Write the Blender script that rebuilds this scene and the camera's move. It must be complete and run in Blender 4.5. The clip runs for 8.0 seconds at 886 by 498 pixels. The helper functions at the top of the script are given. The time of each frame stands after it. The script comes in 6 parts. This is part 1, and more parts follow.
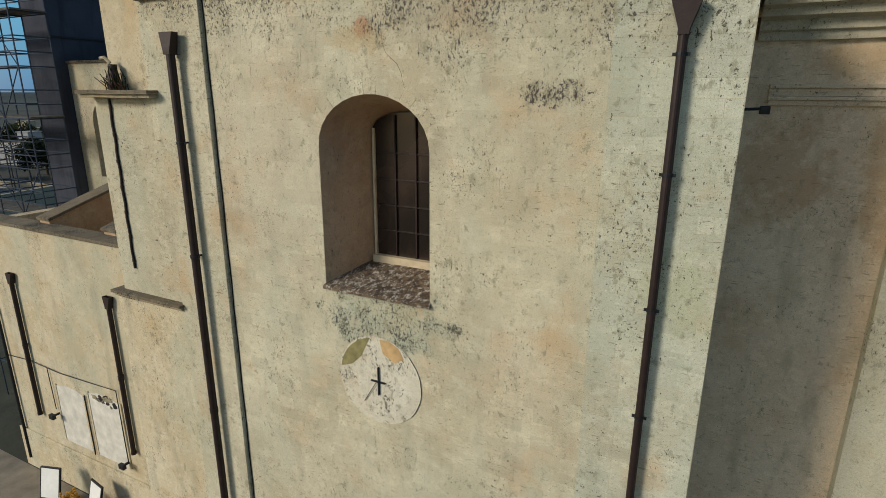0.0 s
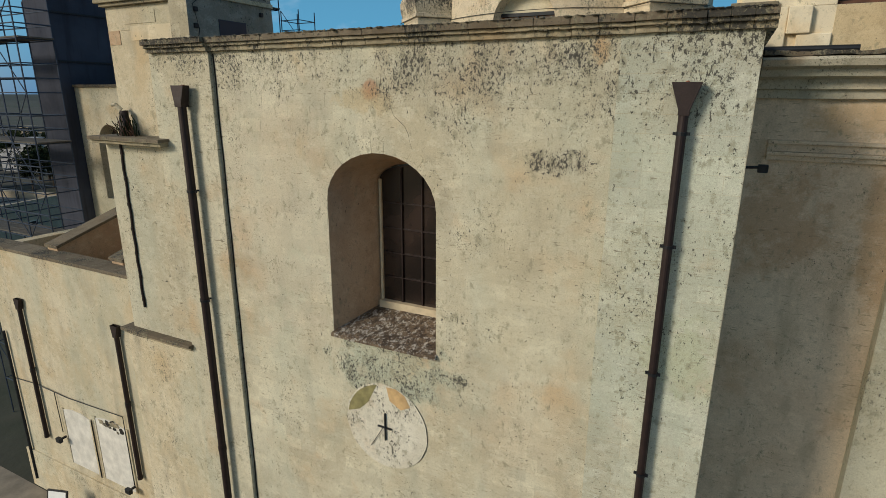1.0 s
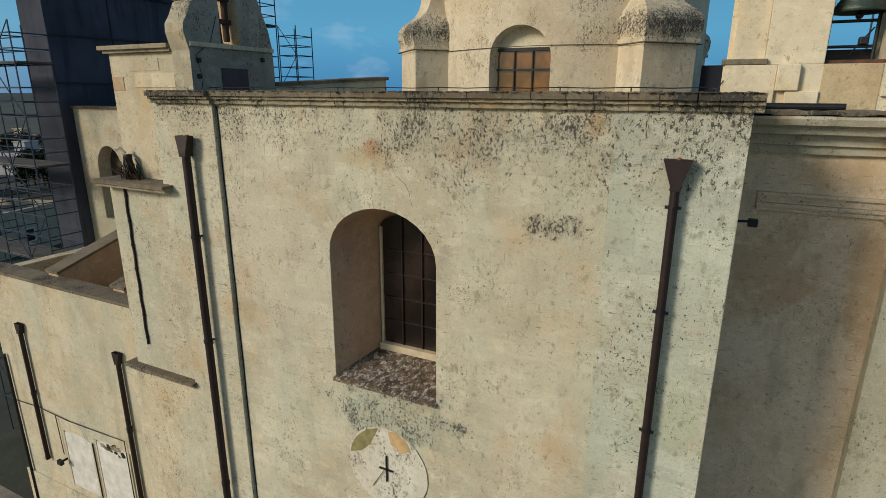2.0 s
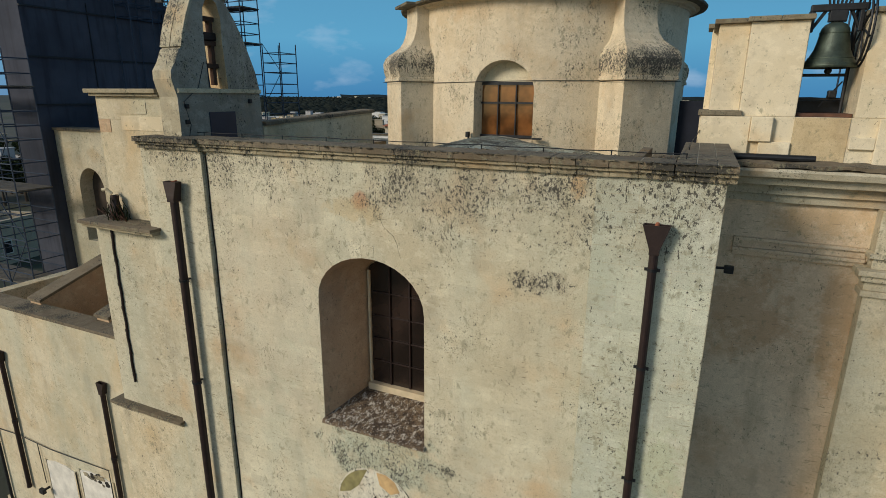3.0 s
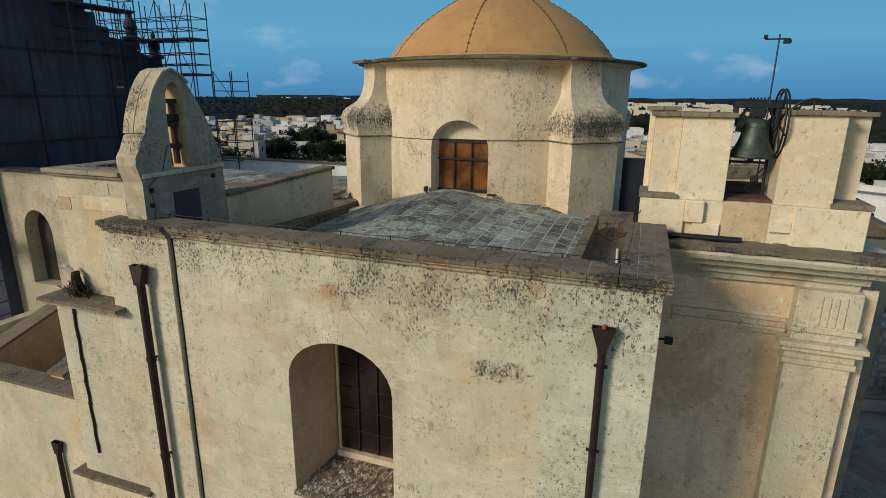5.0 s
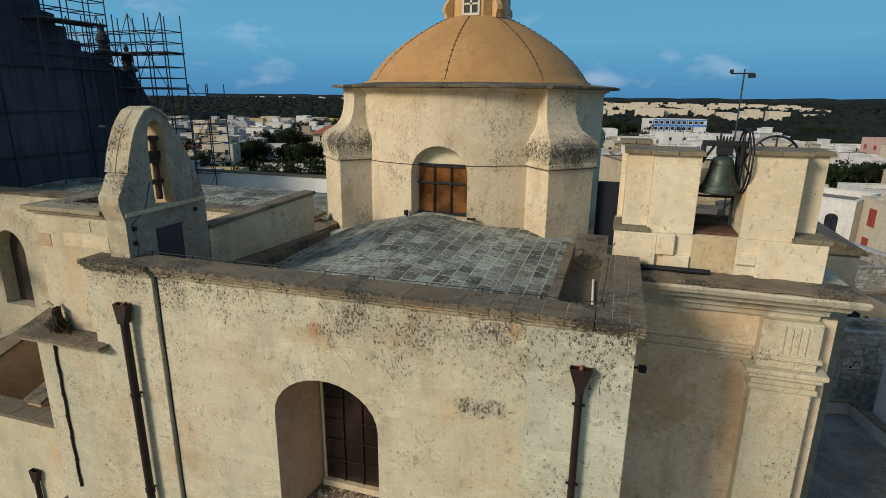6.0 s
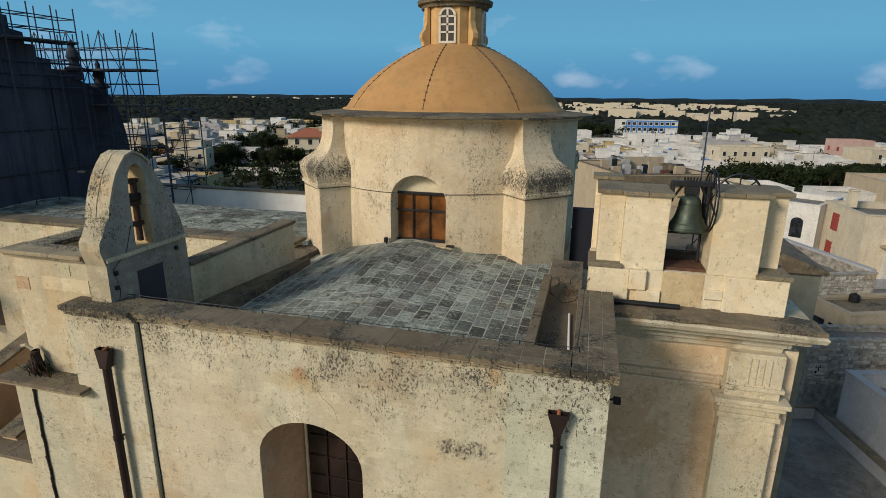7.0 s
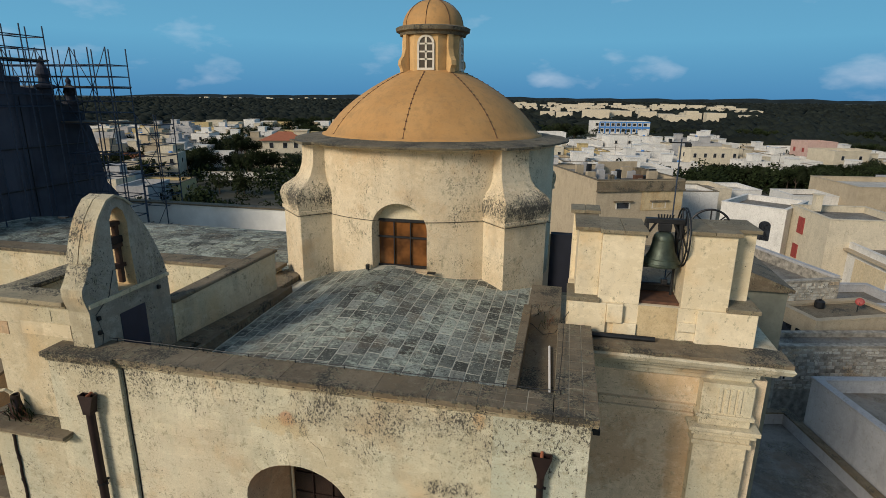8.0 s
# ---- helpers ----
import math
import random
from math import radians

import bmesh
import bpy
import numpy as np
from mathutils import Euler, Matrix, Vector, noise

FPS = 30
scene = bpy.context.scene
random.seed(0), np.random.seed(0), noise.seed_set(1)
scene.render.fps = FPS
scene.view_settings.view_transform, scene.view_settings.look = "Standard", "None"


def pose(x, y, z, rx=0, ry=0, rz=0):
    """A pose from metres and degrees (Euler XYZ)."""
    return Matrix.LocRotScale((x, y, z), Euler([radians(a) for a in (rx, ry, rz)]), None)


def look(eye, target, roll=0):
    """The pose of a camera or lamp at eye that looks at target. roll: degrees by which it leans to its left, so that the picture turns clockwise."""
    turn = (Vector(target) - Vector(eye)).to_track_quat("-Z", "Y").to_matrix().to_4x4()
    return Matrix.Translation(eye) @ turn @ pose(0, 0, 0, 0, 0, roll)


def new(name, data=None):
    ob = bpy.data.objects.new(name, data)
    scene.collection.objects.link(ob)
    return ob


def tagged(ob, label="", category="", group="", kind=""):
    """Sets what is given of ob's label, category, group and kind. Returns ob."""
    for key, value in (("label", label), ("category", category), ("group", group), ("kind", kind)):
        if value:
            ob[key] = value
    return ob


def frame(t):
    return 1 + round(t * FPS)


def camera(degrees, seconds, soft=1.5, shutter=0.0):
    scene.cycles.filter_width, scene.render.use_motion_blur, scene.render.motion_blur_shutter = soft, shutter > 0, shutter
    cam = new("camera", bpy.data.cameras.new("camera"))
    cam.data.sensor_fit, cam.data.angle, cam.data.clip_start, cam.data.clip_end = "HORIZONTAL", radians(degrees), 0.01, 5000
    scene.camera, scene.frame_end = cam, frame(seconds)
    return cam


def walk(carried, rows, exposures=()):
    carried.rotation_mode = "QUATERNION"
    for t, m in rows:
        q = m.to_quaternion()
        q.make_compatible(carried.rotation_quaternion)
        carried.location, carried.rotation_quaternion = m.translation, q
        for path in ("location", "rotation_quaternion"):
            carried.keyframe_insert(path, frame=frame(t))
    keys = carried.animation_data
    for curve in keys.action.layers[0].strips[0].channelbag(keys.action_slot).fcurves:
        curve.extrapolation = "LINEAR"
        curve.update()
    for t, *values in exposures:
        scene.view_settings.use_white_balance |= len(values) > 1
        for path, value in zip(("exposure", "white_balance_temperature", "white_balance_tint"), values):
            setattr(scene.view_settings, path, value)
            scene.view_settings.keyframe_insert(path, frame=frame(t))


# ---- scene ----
cam = camera(77.6, 8.0, soft=0.4)
PATH = [
    (0, (4.725, -6.986, 13.584), (3.991, -5.525, 13.12), 0.3),
    (0.5, (4.688, -6.995, 13.968), (3.951, -5.534, 13.507), 0.3),
    (1, (4.635, -7.006, 14.413), (3.899, -5.544, 13.954), 0.3),
    (1.5, (4.612, -7.017, 14.843), (3.878, -5.554, 14.381), 0.3),
    (2.8, (4.526, -7.046, 15.907), (3.834, -5.564, 15.445), 0.3),
    (3, (4.528, -7.042, 16.028), (3.846, -5.552, 15.573), 0.4),
    (3.5, (4.481, -7.092, 16.411), (3.832, -5.587, 15.957), 0.3),
    (4, (4.477, -7.156, 16.813), (3.862, -5.638, 16.357), 0.5),
    (4.5, (4.464, -7.2, 17.156), (3.879, -5.67, 16.703), 0.5),
    (6, (4.39, -7.359, 18.198), (3.903, -5.795, 17.744), 0.6),
    (6.5, (4.366, -7.395, 18.553), (3.908, -5.822, 18.1), 0.5),
    (7, (4.344, -7.432, 18.982), (3.924, -5.848, 18.529), 0.6),
    (7.5, (4.303, -7.44, 19.332), (3.914, -5.847, 18.884), 0.5),
    (8, (4.23, -7.477, 19.76), (3.879, -5.877, 19.308), 0.6),
]
walk(cam, [(t, look(eye, target, roll)) for t, eye, target, roll in PATH], [(0, -0.07, 6450, 9), (4.5, -0.02, 6550, 10), (8, 0.06, 6850, 12)])

# ---- light ----
SUN_TO = Vector((-0.55, -0.77, 0.46)).normalized()
world = bpy.data.worlds.new("world")
scene.world = world
world.use_nodes = True
wt = world.node_tree
wt.nodes.clear()


def sky_world():
    n, l = wt.nodes, wt.links
    out, bg, sky = n.new("ShaderNodeOutputWorld"), n.new("ShaderNodeBackground"), n.new("ShaderNodeTexSky")
    sky.sky_type, sky.sun_disc = "NISHITA", False
    sky.sun_elevation = math.asin(SUN_TO.z)
    sky.sun_rotation = math.atan2(SUN_TO.x, SUN_TO.y)
    sky.air_density, sky.dust_density, sky.ozone_density = 1.0, 0.3, 3.0
    bg.inputs["Strength"].default_value = 0.170
    tc, mp = n.new("ShaderNodeTexCoord"), n.new("ShaderNodeMapping")
    mp.inputs["Scale"].default_value = (3.2, 3.2, 8.0)
    noise_ = n.new("ShaderNodeTexNoise")
    noise_.inputs["Scale"].default_value, noise_.inputs["Detail"].default_value = 1.6, 7
    ramp = n.new("ShaderNodeValToRGB")
    ramp.color_ramp.elements[0].position, ramp.color_ramp.elements[1].position = 0.57, 0.74
    ramp.color_ramp.elements[1].color = (0.55, 0.55, 0.55, 1)
    mix = n.new("ShaderNodeMix")
    mix.data_type = "RGBA"
    mix.inputs[7].default_value = (3.6, 4.2, 5.0, 1)
    tint = n.new("ShaderNodeMix")
    tint.data_type, tint.blend_type = "RGBA", "MULTIPLY"
    tint.inputs[0].default_value = 1.0
    tint.inputs[7].default_value = (0.86, 0.73, 0.57, 1)
    l.new(sky.outputs[0], tint.inputs[6])
    # deep blue away from the sun, paler at the horizon
    sep = n.new("ShaderNodeSeparateXYZ")
    grad = n.new("ShaderNodeValToRGB")
    grad.color_ramp.elements[0].position, grad.color_ramp.elements[1].position = 0.0, 0.42
    grad.color_ramp.elements[0].color, grad.color_ramp.elements[1].color = (0.075, 0.28, 0.55, 1), (0.125, 0.235, 0.38, 1)
    low = grad.color_ramp.elements.new(0.09)
    low.color = (0.135, 0.44, 0.70, 1)
    high = grad.color_ramp.elements.new(0.22)
    high.color = (0.115, 0.36, 0.60, 1)
    scale = n.new("ShaderNodeVectorMath")
    scale.operation = "SCALE"
    scale.inputs["Scale"].default_value = 5.0
    side = n.new("ShaderNodeVectorMath")
    side.operation = "DOT_PRODUCT"
    side.inputs[1].default_value = Vector((SUN_TO.x, SUN_TO.y, 0)).normalized()
    fade = n.new("ShaderNodeMapRange")
    fade.interpolation_type = "SMOOTHSTEP"
    fade.inputs[1].default_value, fade.inputs[2].default_value = 0.02, 0.60
    warm = n.new("ShaderNodeMix")
    warm.data_type = "RGBA"
    l.new(tc.outputs["Generated"], sep.inputs[0])
    l.new(sep.outputs[2], grad.inputs[0])
    l.new(grad.outputs[0], scale.inputs[0])
    l.new(scale.outputs[0], warm.inputs[6])
    l.new(tint.outputs[2], warm.inputs[7])
    l.new(tc.outputs["Generated"], side.inputs[0])
    l.new(side.outputs["Value"], fade.inputs[0])
    l.new(fade.outputs[0], warm.inputs[0])
    l.new(tc.outputs["Generated"], mp.inputs[0])
    l.new(mp.outputs[0], noise_.inputs["Vector"])
    l.new(noise_.outputs[0], ramp.inputs[0])
    l.new(ramp.outputs[0], mix.inputs[0])
    l.new(warm.outputs[2], mix.inputs[6])
    l.new(mix.outputs[2], bg.inputs["Color"])
    l.new(bg.outputs[0], out.inputs[0])


sky_world()
sun = new("sun", bpy.data.lights.new("sun", "SUN"))
sun.data.energy, sun.data.angle, sun.data.color = 2.65, radians(16.0), (1.0, 0.90, 0.75)
sun.matrix_world = look((0, 0, 60), Vector((0, 0, 60)) - SUN_TO)


# ---- materials ----
class Nodes:
    """Short hand for building a node material."""

    def __init__(self, name):
        self.m = bpy.data.materials.new(name)
        self.m.use_nodes = True
        self.t = self.m.node_tree
        self.b = self.t.nodes["Principled BSDF"]
        self.pos = self.t.nodes.new("ShaderNodeNewGeometry").outputs["Position"]

    def link(self, a, b):
        self.t.links.new(a, b)

    def noise(self, scale, detail=4, stretch=(1, 1, 1), rough=0.55):
        mp, n = self.t.nodes.new("ShaderNodeMapping"), self.t.nodes.new("ShaderNodeTexNoise")
        mp.inputs["Scale"].default_value = stretch
        n.inputs["Scale"].default_value, n.inputs["Detail"].default_value, n.inputs["Roughness"].default_value = scale, detail, rough
        self.link(self.pos, mp.inputs[0])
        self.link(mp.outputs[0], n.inputs["Vector"])
        return n.outputs[0]

    def ramp(self, v, a, b, lo=0.0, hi=1.0):
        r = self.t.nodes.new("ShaderNodeMapRange")
        r.inputs[1].default_value, r.inputs[2].default_value, r.inputs[3].default_value, r.inputs[4].default_value = a, b, lo, hi
        self.link(v, r.inputs[0])
        return r.outputs[0]

    def math(self, op, a, b):
        n = self.t.nodes.new("ShaderNodeMath")
        n.operation = op
        for i, v in enumerate((a, b)):
            if isinstance(v, (int, float)):
                n.inputs[i].default_value = v
            else:
                self.link(v, n.inputs[i])
        return n.outputs[0]

    def mix(self, f, a, b, blend="MIX"):
        n = self.t.nodes.new("ShaderNodeMix")
        n.data_type, n.blend_type = "RGBA", blend
        for i, v in ((0, f), (6, a), (7, b)):
            if isinstance(v, tuple):
                n.inputs[i].default_value = (*v, 1)
            elif isinstance(v, (int, float)):
                n.inputs[i].default_value = v
            else:
                self.link(v, n.inputs[i])
        return n.outputs[2]

    def axis(self, i):
        s = self.t.nodes.new("ShaderNodeSeparateXYZ")
        self.link(self.pos, s.inputs[0])
        return s.outputs[i]

    def tone(self, col, amount, island=False):
        if island:
            r = self.t.nodes.new("ShaderNodeNewGeometry").outputs["Random Per Island"]
        else:
            r = self.t.nodes.new("ShaderNodeObjectInfo").outputs["Random"]
        return self.mix(1.0, col, self.mix(self.ramp(r, 0, 1), (1 - amount,) * 3, (1 + amount * 0.5,) * 3), "MULTIPLY")

    def done(self, col, rough=0.9, bump=None, strength=0.3, metal=0.0, dist=0.02):
        if isinstance(col, tuple):
            self.b.inputs["Base Color"].default_value = (*col, 1)
        else:
            self.link(col, self.b.inputs["Base Color"])
        self.b.inputs["Roughness"].default_value, self.b.inputs["Metallic"].default_value = rough, metal
        if bump is not None:
            n = self.t.nodes.new("ShaderNodeBump")
            n.inputs["Strength"].default_value, n.inputs["Distance"].default_value = strength, dist
            self.link(bump, n.inputs["Height"])
            self.link(n.outputs[0], self.b.inputs["Normal"])
        return self.m


def limestone(name, base, pale, ochre=(0.55, 0.34, 0.15), grey=(0.22, 0.20, 0.16), black=(0.030, 0.029, 0.026),
              specks=0.5, band=None, streaks=0.45, tone=0.05, island=False, green=0.0, spots=(), dashes=0.0, grain=1.0):
    """Lime-washed soft stone: peeling patches, washed-down streaks, ochre bleeding and black lichen.
    band: heights between which lichen grows dense; spots: (x, z, width, height, colour, strength, speckle) for stains that have a place of their own."""
    k = Nodes(name)
    mid = k.noise(2.3, 8, rough=0.62)
    col = k.mix(k.ramp(k.noise(0.5, 7, rough=0.6), 0.42, 0.60), base, pale)
    col = k.mix(k.ramp(k.noise(1.7, 9, rough=0.68), 0.52, 0.57, 0, 0.5), col, pale)
    col = k.mix(k.ramp(k.noise(5.5, 8, rough=0.7), 0.54, 0.64, 0, 0.38), col, tuple(v * 0.70 for v in base))
    col = k.mix(k.ramp(k.noise(3.1, 9, (1, 1, 1.7), rough=0.72), 0.53, 0.58, 0, 0.42), col, tuple(min(1, v * 1.12 + 0.02) for v in pale))
    col = k.mix(k.ramp(k.noise(0.85, 6), 0.55, 0.68, 0, 0.6), col, ochre)
    col = k.mix(k.ramp(k.noise(1.5, 7, (1.5, 1.5, 0.45)), 0.52, 0.72, 0, streaks), col, grey)
    if green:
        col = k.mix(k.ramp(k.noise(0.62, 6, (1.2, 1.2, 0.6)), 0.47, 0.62, 0, green), col, (0.43, 0.48, 0.385))
    col = k.tone(col, tone, island)
    cover = k.ramp(k.noise(1.15, 7, rough=0.62), 0.42, 0.64)
    if band:
        dense = k.ramp(k.axis(2), band[0], band[1], 0, 0.55)
        if len(band) > 2:
            dense = k.math("MULTIPLY", dense, k.ramp(k.axis(2), band[2], band[3], 1.9, 0))
        cover = k.math("ADD", k.math("MULTIPLY", cover, 0.75), dense)
    for x, z, w, h, c, f, sp in spots:
        dx = k.math("MULTIPLY", k.math("SUBTRACT", k.axis(0), x), 2.0 / w)
        dz = k.math("MULTIPLY", k.math("SUBTRACT", k.axis(2), z), 2.0 / h)
        d = k.math("ADD", k.math("ADD", k.math("MULTIPLY", dx, dx), k.math("MULTIPLY", dz, dz)), k.ramp(k.noise(2.6, 8, rough=0.74), 0.3, 0.7, -1.5, 1.5))
        on = k.ramp(d, 0.3, 1.3, 1, 0)
        col = k.mix(k.math("MULTIPLY", on, f), col, c)
        cover = k.math("ADD", cover, k.math("MULTIPLY", on, sp))
    if dashes:
        worn = k.math("MULTIPLY", k.ramp(k.noise(11, 5, (0.5, 0.5, 2.4), rough=0.68), 0.60, 0.645, 0, dashes), k.ramp(k.noise(0.7, 4), 0.42, 0.58))
        col = k.mix(worn, col, (0.20, 0.165, 0.10))
        worn = k.math("MULTIPLY", k.ramp(k.noise(9, 5, (0.6, 0.6, 2.0), rough=0.7), 0.61, 0.66, 0, dashes * 0.8), k.ramp(k.noise(0.6, 4), 0.5, 0.62))
        col = k.mix(worn, col, tuple(min(1, v * 1.15) for v in pale))
    film = k.math("ADD", k.noise(8, 8, (1, 1, 0.7), rough=0.72), k.math("MULTIPLY", cover, 0.065 * specks))
    blot = k.math("ADD", k.noise(24, 5, (1, 1, 0.66), rough=0.72), k.math("MULTIPLY", cover, 0.105 * specks))
    dots = k.math("ADD", k.noise(72, 3, (1, 1, 0.8), rough=0.6), k.math("MULTIPLY", cover, 0.10 * specks))
    col = k.mix(k.ramp(film, 0.585, 0.66, 0, 0.62), col, (0.25, 0.235, 0.15))
    col = k.mix(k.ramp(k.noise(30, 5, rough=0.7), 0.54, 0.68, 0, 0.5 * grain), col, tuple(v * 0.55 for v in base))
    col = k.mix(k.ramp(blot, 0.668, 0.692, 0, 0.94), col, black)
    col = k.mix(k.ramp(dots, 0.70, 0.73, 0, 0.85), col, black)
    col = k.mix(k.ramp(k.noise(75, 3), 0.35, 0.7, 0.0, 0.36 * grain), col, grey)
    h = k.math("ADD", k.math("MULTIPLY", mid, 0.6), k.math("MULTIPLY", k.noise(45, 5, rough=0.7), 0.35))
    return k.done(col, 0.92, h, 0.85 * grain, dist=0.02)


FACE_SPOTS = ((2.86, 13.56, 0.75, 0.40, (0.36, 0.32, 0.24), 0.35, 0.75), (-0.10, 14.46, 0.26, 0.30, (0.46, 0.17, 0.06), 0.7, 0.0), (-0.2, 14.30, 1.0, 0.4, (0.58, 0.42, 0.20), 0.45, 0.0),
              (0.15, 9.98, 2.7, 1.1, (0.43, 0.50, 0.39), 0.55, 0.95), (1.55, 14.85, 3.0, 0.7, (0.42, 0.42, 0.36), 0.2, 0.15), (3.2, 14.95, 0.22, 0.4, (0.52, 0.30, 0.12), 0.6, 0.0), (1.5, 14.6, 3.4, 1.3, (0.40, 0.40, 0.33), 0.1, 0.35), (-2.4, 14.7, 2.6, 1.0, (0.42, 0.42, 0.36), 0.1, 0.3), (4.2, 14.6, 1.8, 1.5, (0.42, 0.42, 0.36), 0.1, 0.3),
              (4.45, 11.2, 0.9, 1.1, (0.42, 0.46, 0.26), 0.5, 0.2), (4.2, 12.2, 1.8, 4.6, (0.50, 0.55, 0.42), 0.35, 0.1), (2.6, 12.0, 2.4, 3.4, (0.52, 0.45, 0.29), 0.3, 0.15), (-2.0, 12.4, 2.6, 4.4, (0.66, 0.56, 0.42), 0.35, 0.0), (2.3, 9.6, 2.0, 1.6, (0.62, 0.50, 0.34), 0.3, 0.1))
LIME = limestone("limewashed_stone", (0.57, 0.50, 0.345), (0.69, 0.64, 0.475), specks=1.05, band=(13.5, 15.0), tone=0.09, green=0.34, streaks=0.3, spots=FACE_SPOTS, dashes=0.9)
LIME_ISLE = limestone("limewashed_blocks", (0.57, 0.50, 0.345), (0.69, 0.64, 0.475), specks=1.05, band=(13.5, 15.0), tone=0.12, island=True, green=0.34, streaks=0.3, spots=FACE_SPOTS, dashes=0.9)
LIME_STRIP = limestone("pale_green_limewash", (0.54, 0.52, 0.39), (0.64, 0.65, 0.53), specks=1.0, band=(13.5, 15.0), tone=0.14, island=True, green=0.6, streaks=0.3, spots=FACE_SPOTS, dashes=0.9)
LIME_STRIP_ONE = limestone("pale_green_limewash_stone", (0.54, 0.52, 0.39), (0.64, 0.65, 0.53), specks=1.0, band=(13.5, 15.0), tone=0.14, green=0.6, streaks=0.3, spots=FACE_SPOTS, dashes=0.9)
LIME_PLAIN = limestone("limewashed_stone_plain", (0.60, 0.495, 0.315), (0.70, 0.62, 0.445), ochre=(0.56, 0.39, 0.19), specks=0.85, green=0.36, streaks=0.4)
LIME_DRUM = limestone("drum_limewash", (0.68, 0.54, 0.35), (0.75, 0.64, 0.46), specks=0.95, streaks=0.3)
LIME_PIER = limestone("buttress_limewash", (0.66, 0.53, 0.35), (0.74, 0.63, 0.45), specks=1.3, band=(16.3, 16.8, 16.95, 17.5), streaks=0.35)
RIM = limestone("blackened_rim_stone", (0.105, 0.088, 0.058), (0.20, 0.17, 0.115), ochre=(0.14, 0.10, 0.055), grey=(0.07, 0.06, 0.045), specks=2.2, streaks=0.6)
# browner limewash: worn stone, and the painted shade of the window reveal
LIME_SHADE = limestone("weathered_shade_stone", (0.49, 0.325, 0.19), (0.57, 0.41, 0.26), ochre=(0.46, 0.25, 0.13), grey=(0.26, 0.20, 0.14), specks=0.5, streaks=0.5)
MOSSY = limestone("lichened_stone", (0.30, 0.245, 0.155), (0.44, 0.375, 0.245), ochre=(0.38, 0.25, 0.12), grey=(0.13, 0.12, 0.09), specks=2.0, streaks=0.6)
COPING = limestone("coping_stone", (0.145, 0.110, 0.070), (0.215, 0.172, 0.116), ochre=(0.18, 0.125, 0.068), grey=(0.10, 0.085, 0.06), specks=2.1, streaks=0.6, tone=0.12)
BAY = limestone("bay_plaster", (0.69, 0.545, 0.385), (0.76, 0.63, 0.465), ochre=(0.50, 0.30, 0.15), grey=(0.34, 0.28, 0.18), specks=0.7, streaks=0.7, dashes=0.6,
                spots=((7.0, 12.3, 0.7, 2.6, (0.46, 0.27, 0.12), 0.5, 0.0), (6.6, 14.1, 1.6, 0.6, (0.52, 0.33, 0.15), 0.5, 0.0), (5.6, 12.4, 1.5, 1.6, (0.44, 0.24, 0.11), 0.5, 0.0)))
CAP = limestone("capping_stone", (0.185, 0.15, 0.095), (0.28, 0.24, 0.165), ochre=(0.21, 0.15, 0.08), grey=(0.13, 0.115, 0.08), specks=1.3, streaks=0.6, tone=0.15)
PLASTER = limestone("white_plaster", (0.66, 0.56, 0.38), (0.74, 0.65, 0.475), specks=0.2, streaks=0.3, ochre=(0.66, 0.47, 0.24), grain=0.3)


def simple(name, col, rough=0.6, metal=0.0, vary=0.25, scale=4.0, bump=0.15):
    k = Nodes(name)
    n = k.noise(scale, 6)
    c = k.mix(k.ramp(n, 0.3, 0.7), tuple(v * (1 - vary) for v in col), tuple(min(1, v * (1 + vary * 0.6)) for v in col))
    c = k.mix(k.ramp(k.noise(scale * 9, 4), 0.5, 0.8, 0, vary), c, tuple(v * 0.5 for v in col))
    return k.done(k.tone(c, 0.06), rough, k.noise(scale * 8, 4), bump, metal)


def foliage(name, col, vary, scale):
    """Matt leaves: no sheen on the crowns."""
    m = simple(name, col, 0.95, 0, vary, scale)
    m.node_tree.nodes["Principled BSDF"].inputs["Specular IOR Level"].default_value = 0.08
    return m


def chianche(name, island):
    k = Nodes(name)
    c = k.mix(k.ramp(k.noise(0.6, 6), 0.40, 0.60), (0.125, 0.14, 0.125), (0.30, 0.33, 0.29))
    c = k.mix(k.ramp(k.noise(1.3, 6), 0.54, 0.66, 0, 0.65), c, (0.17, 0.125, 0.08))
    c = k.tone(c, 0.68, island)
    pick = k.t.nodes.new("ShaderNodeNewGeometry").outputs["Random Per Island"] if island else k.t.nodes.new("ShaderNodeObjectInfo").outputs["Random"]
    c = k.mix(k.ramp(k.math("FRACT", k.math("MULTIPLY", pick, 7.31), 0), 0.76, 0.80, 0, 0.5), c, (0.055, 0.050, 0.045))
    c = k.mix(k.ramp(k.math("FRACT", k.math("MULTIPLY", pick, 13.7), 0), 0.88, 0.91, 0, 0.35), c, (0.46, 0.47, 0.41))
    lichen = k.math("ADD", k.noise(5.5, 8, (1, 1.6, 1), rough=0.74), k.ramp(k.noise(0.8, 5), 0.4, 0.62, -0.05, 0.09))
    c = k.mix(k.ramp(lichen, 0.52, 0.63, 0, 0.68), c, (0.45, 0.51, 0.42))
    c = k.mix(k.ramp(k.noise(14, 7, (1, 1.5, 1), rough=0.78), 0.51, 0.60, 0, 0.85), c, (0.028, 0.030, 0.028))
    c = k.mix(k.ramp(k.noise(19, 6, rough=0.75), 0.57, 0.63, 0, 0.7), c, (0.58, 0.61, 0.51))
    return k.done(c, 0.92, k.noise(24, 5), 0.7)


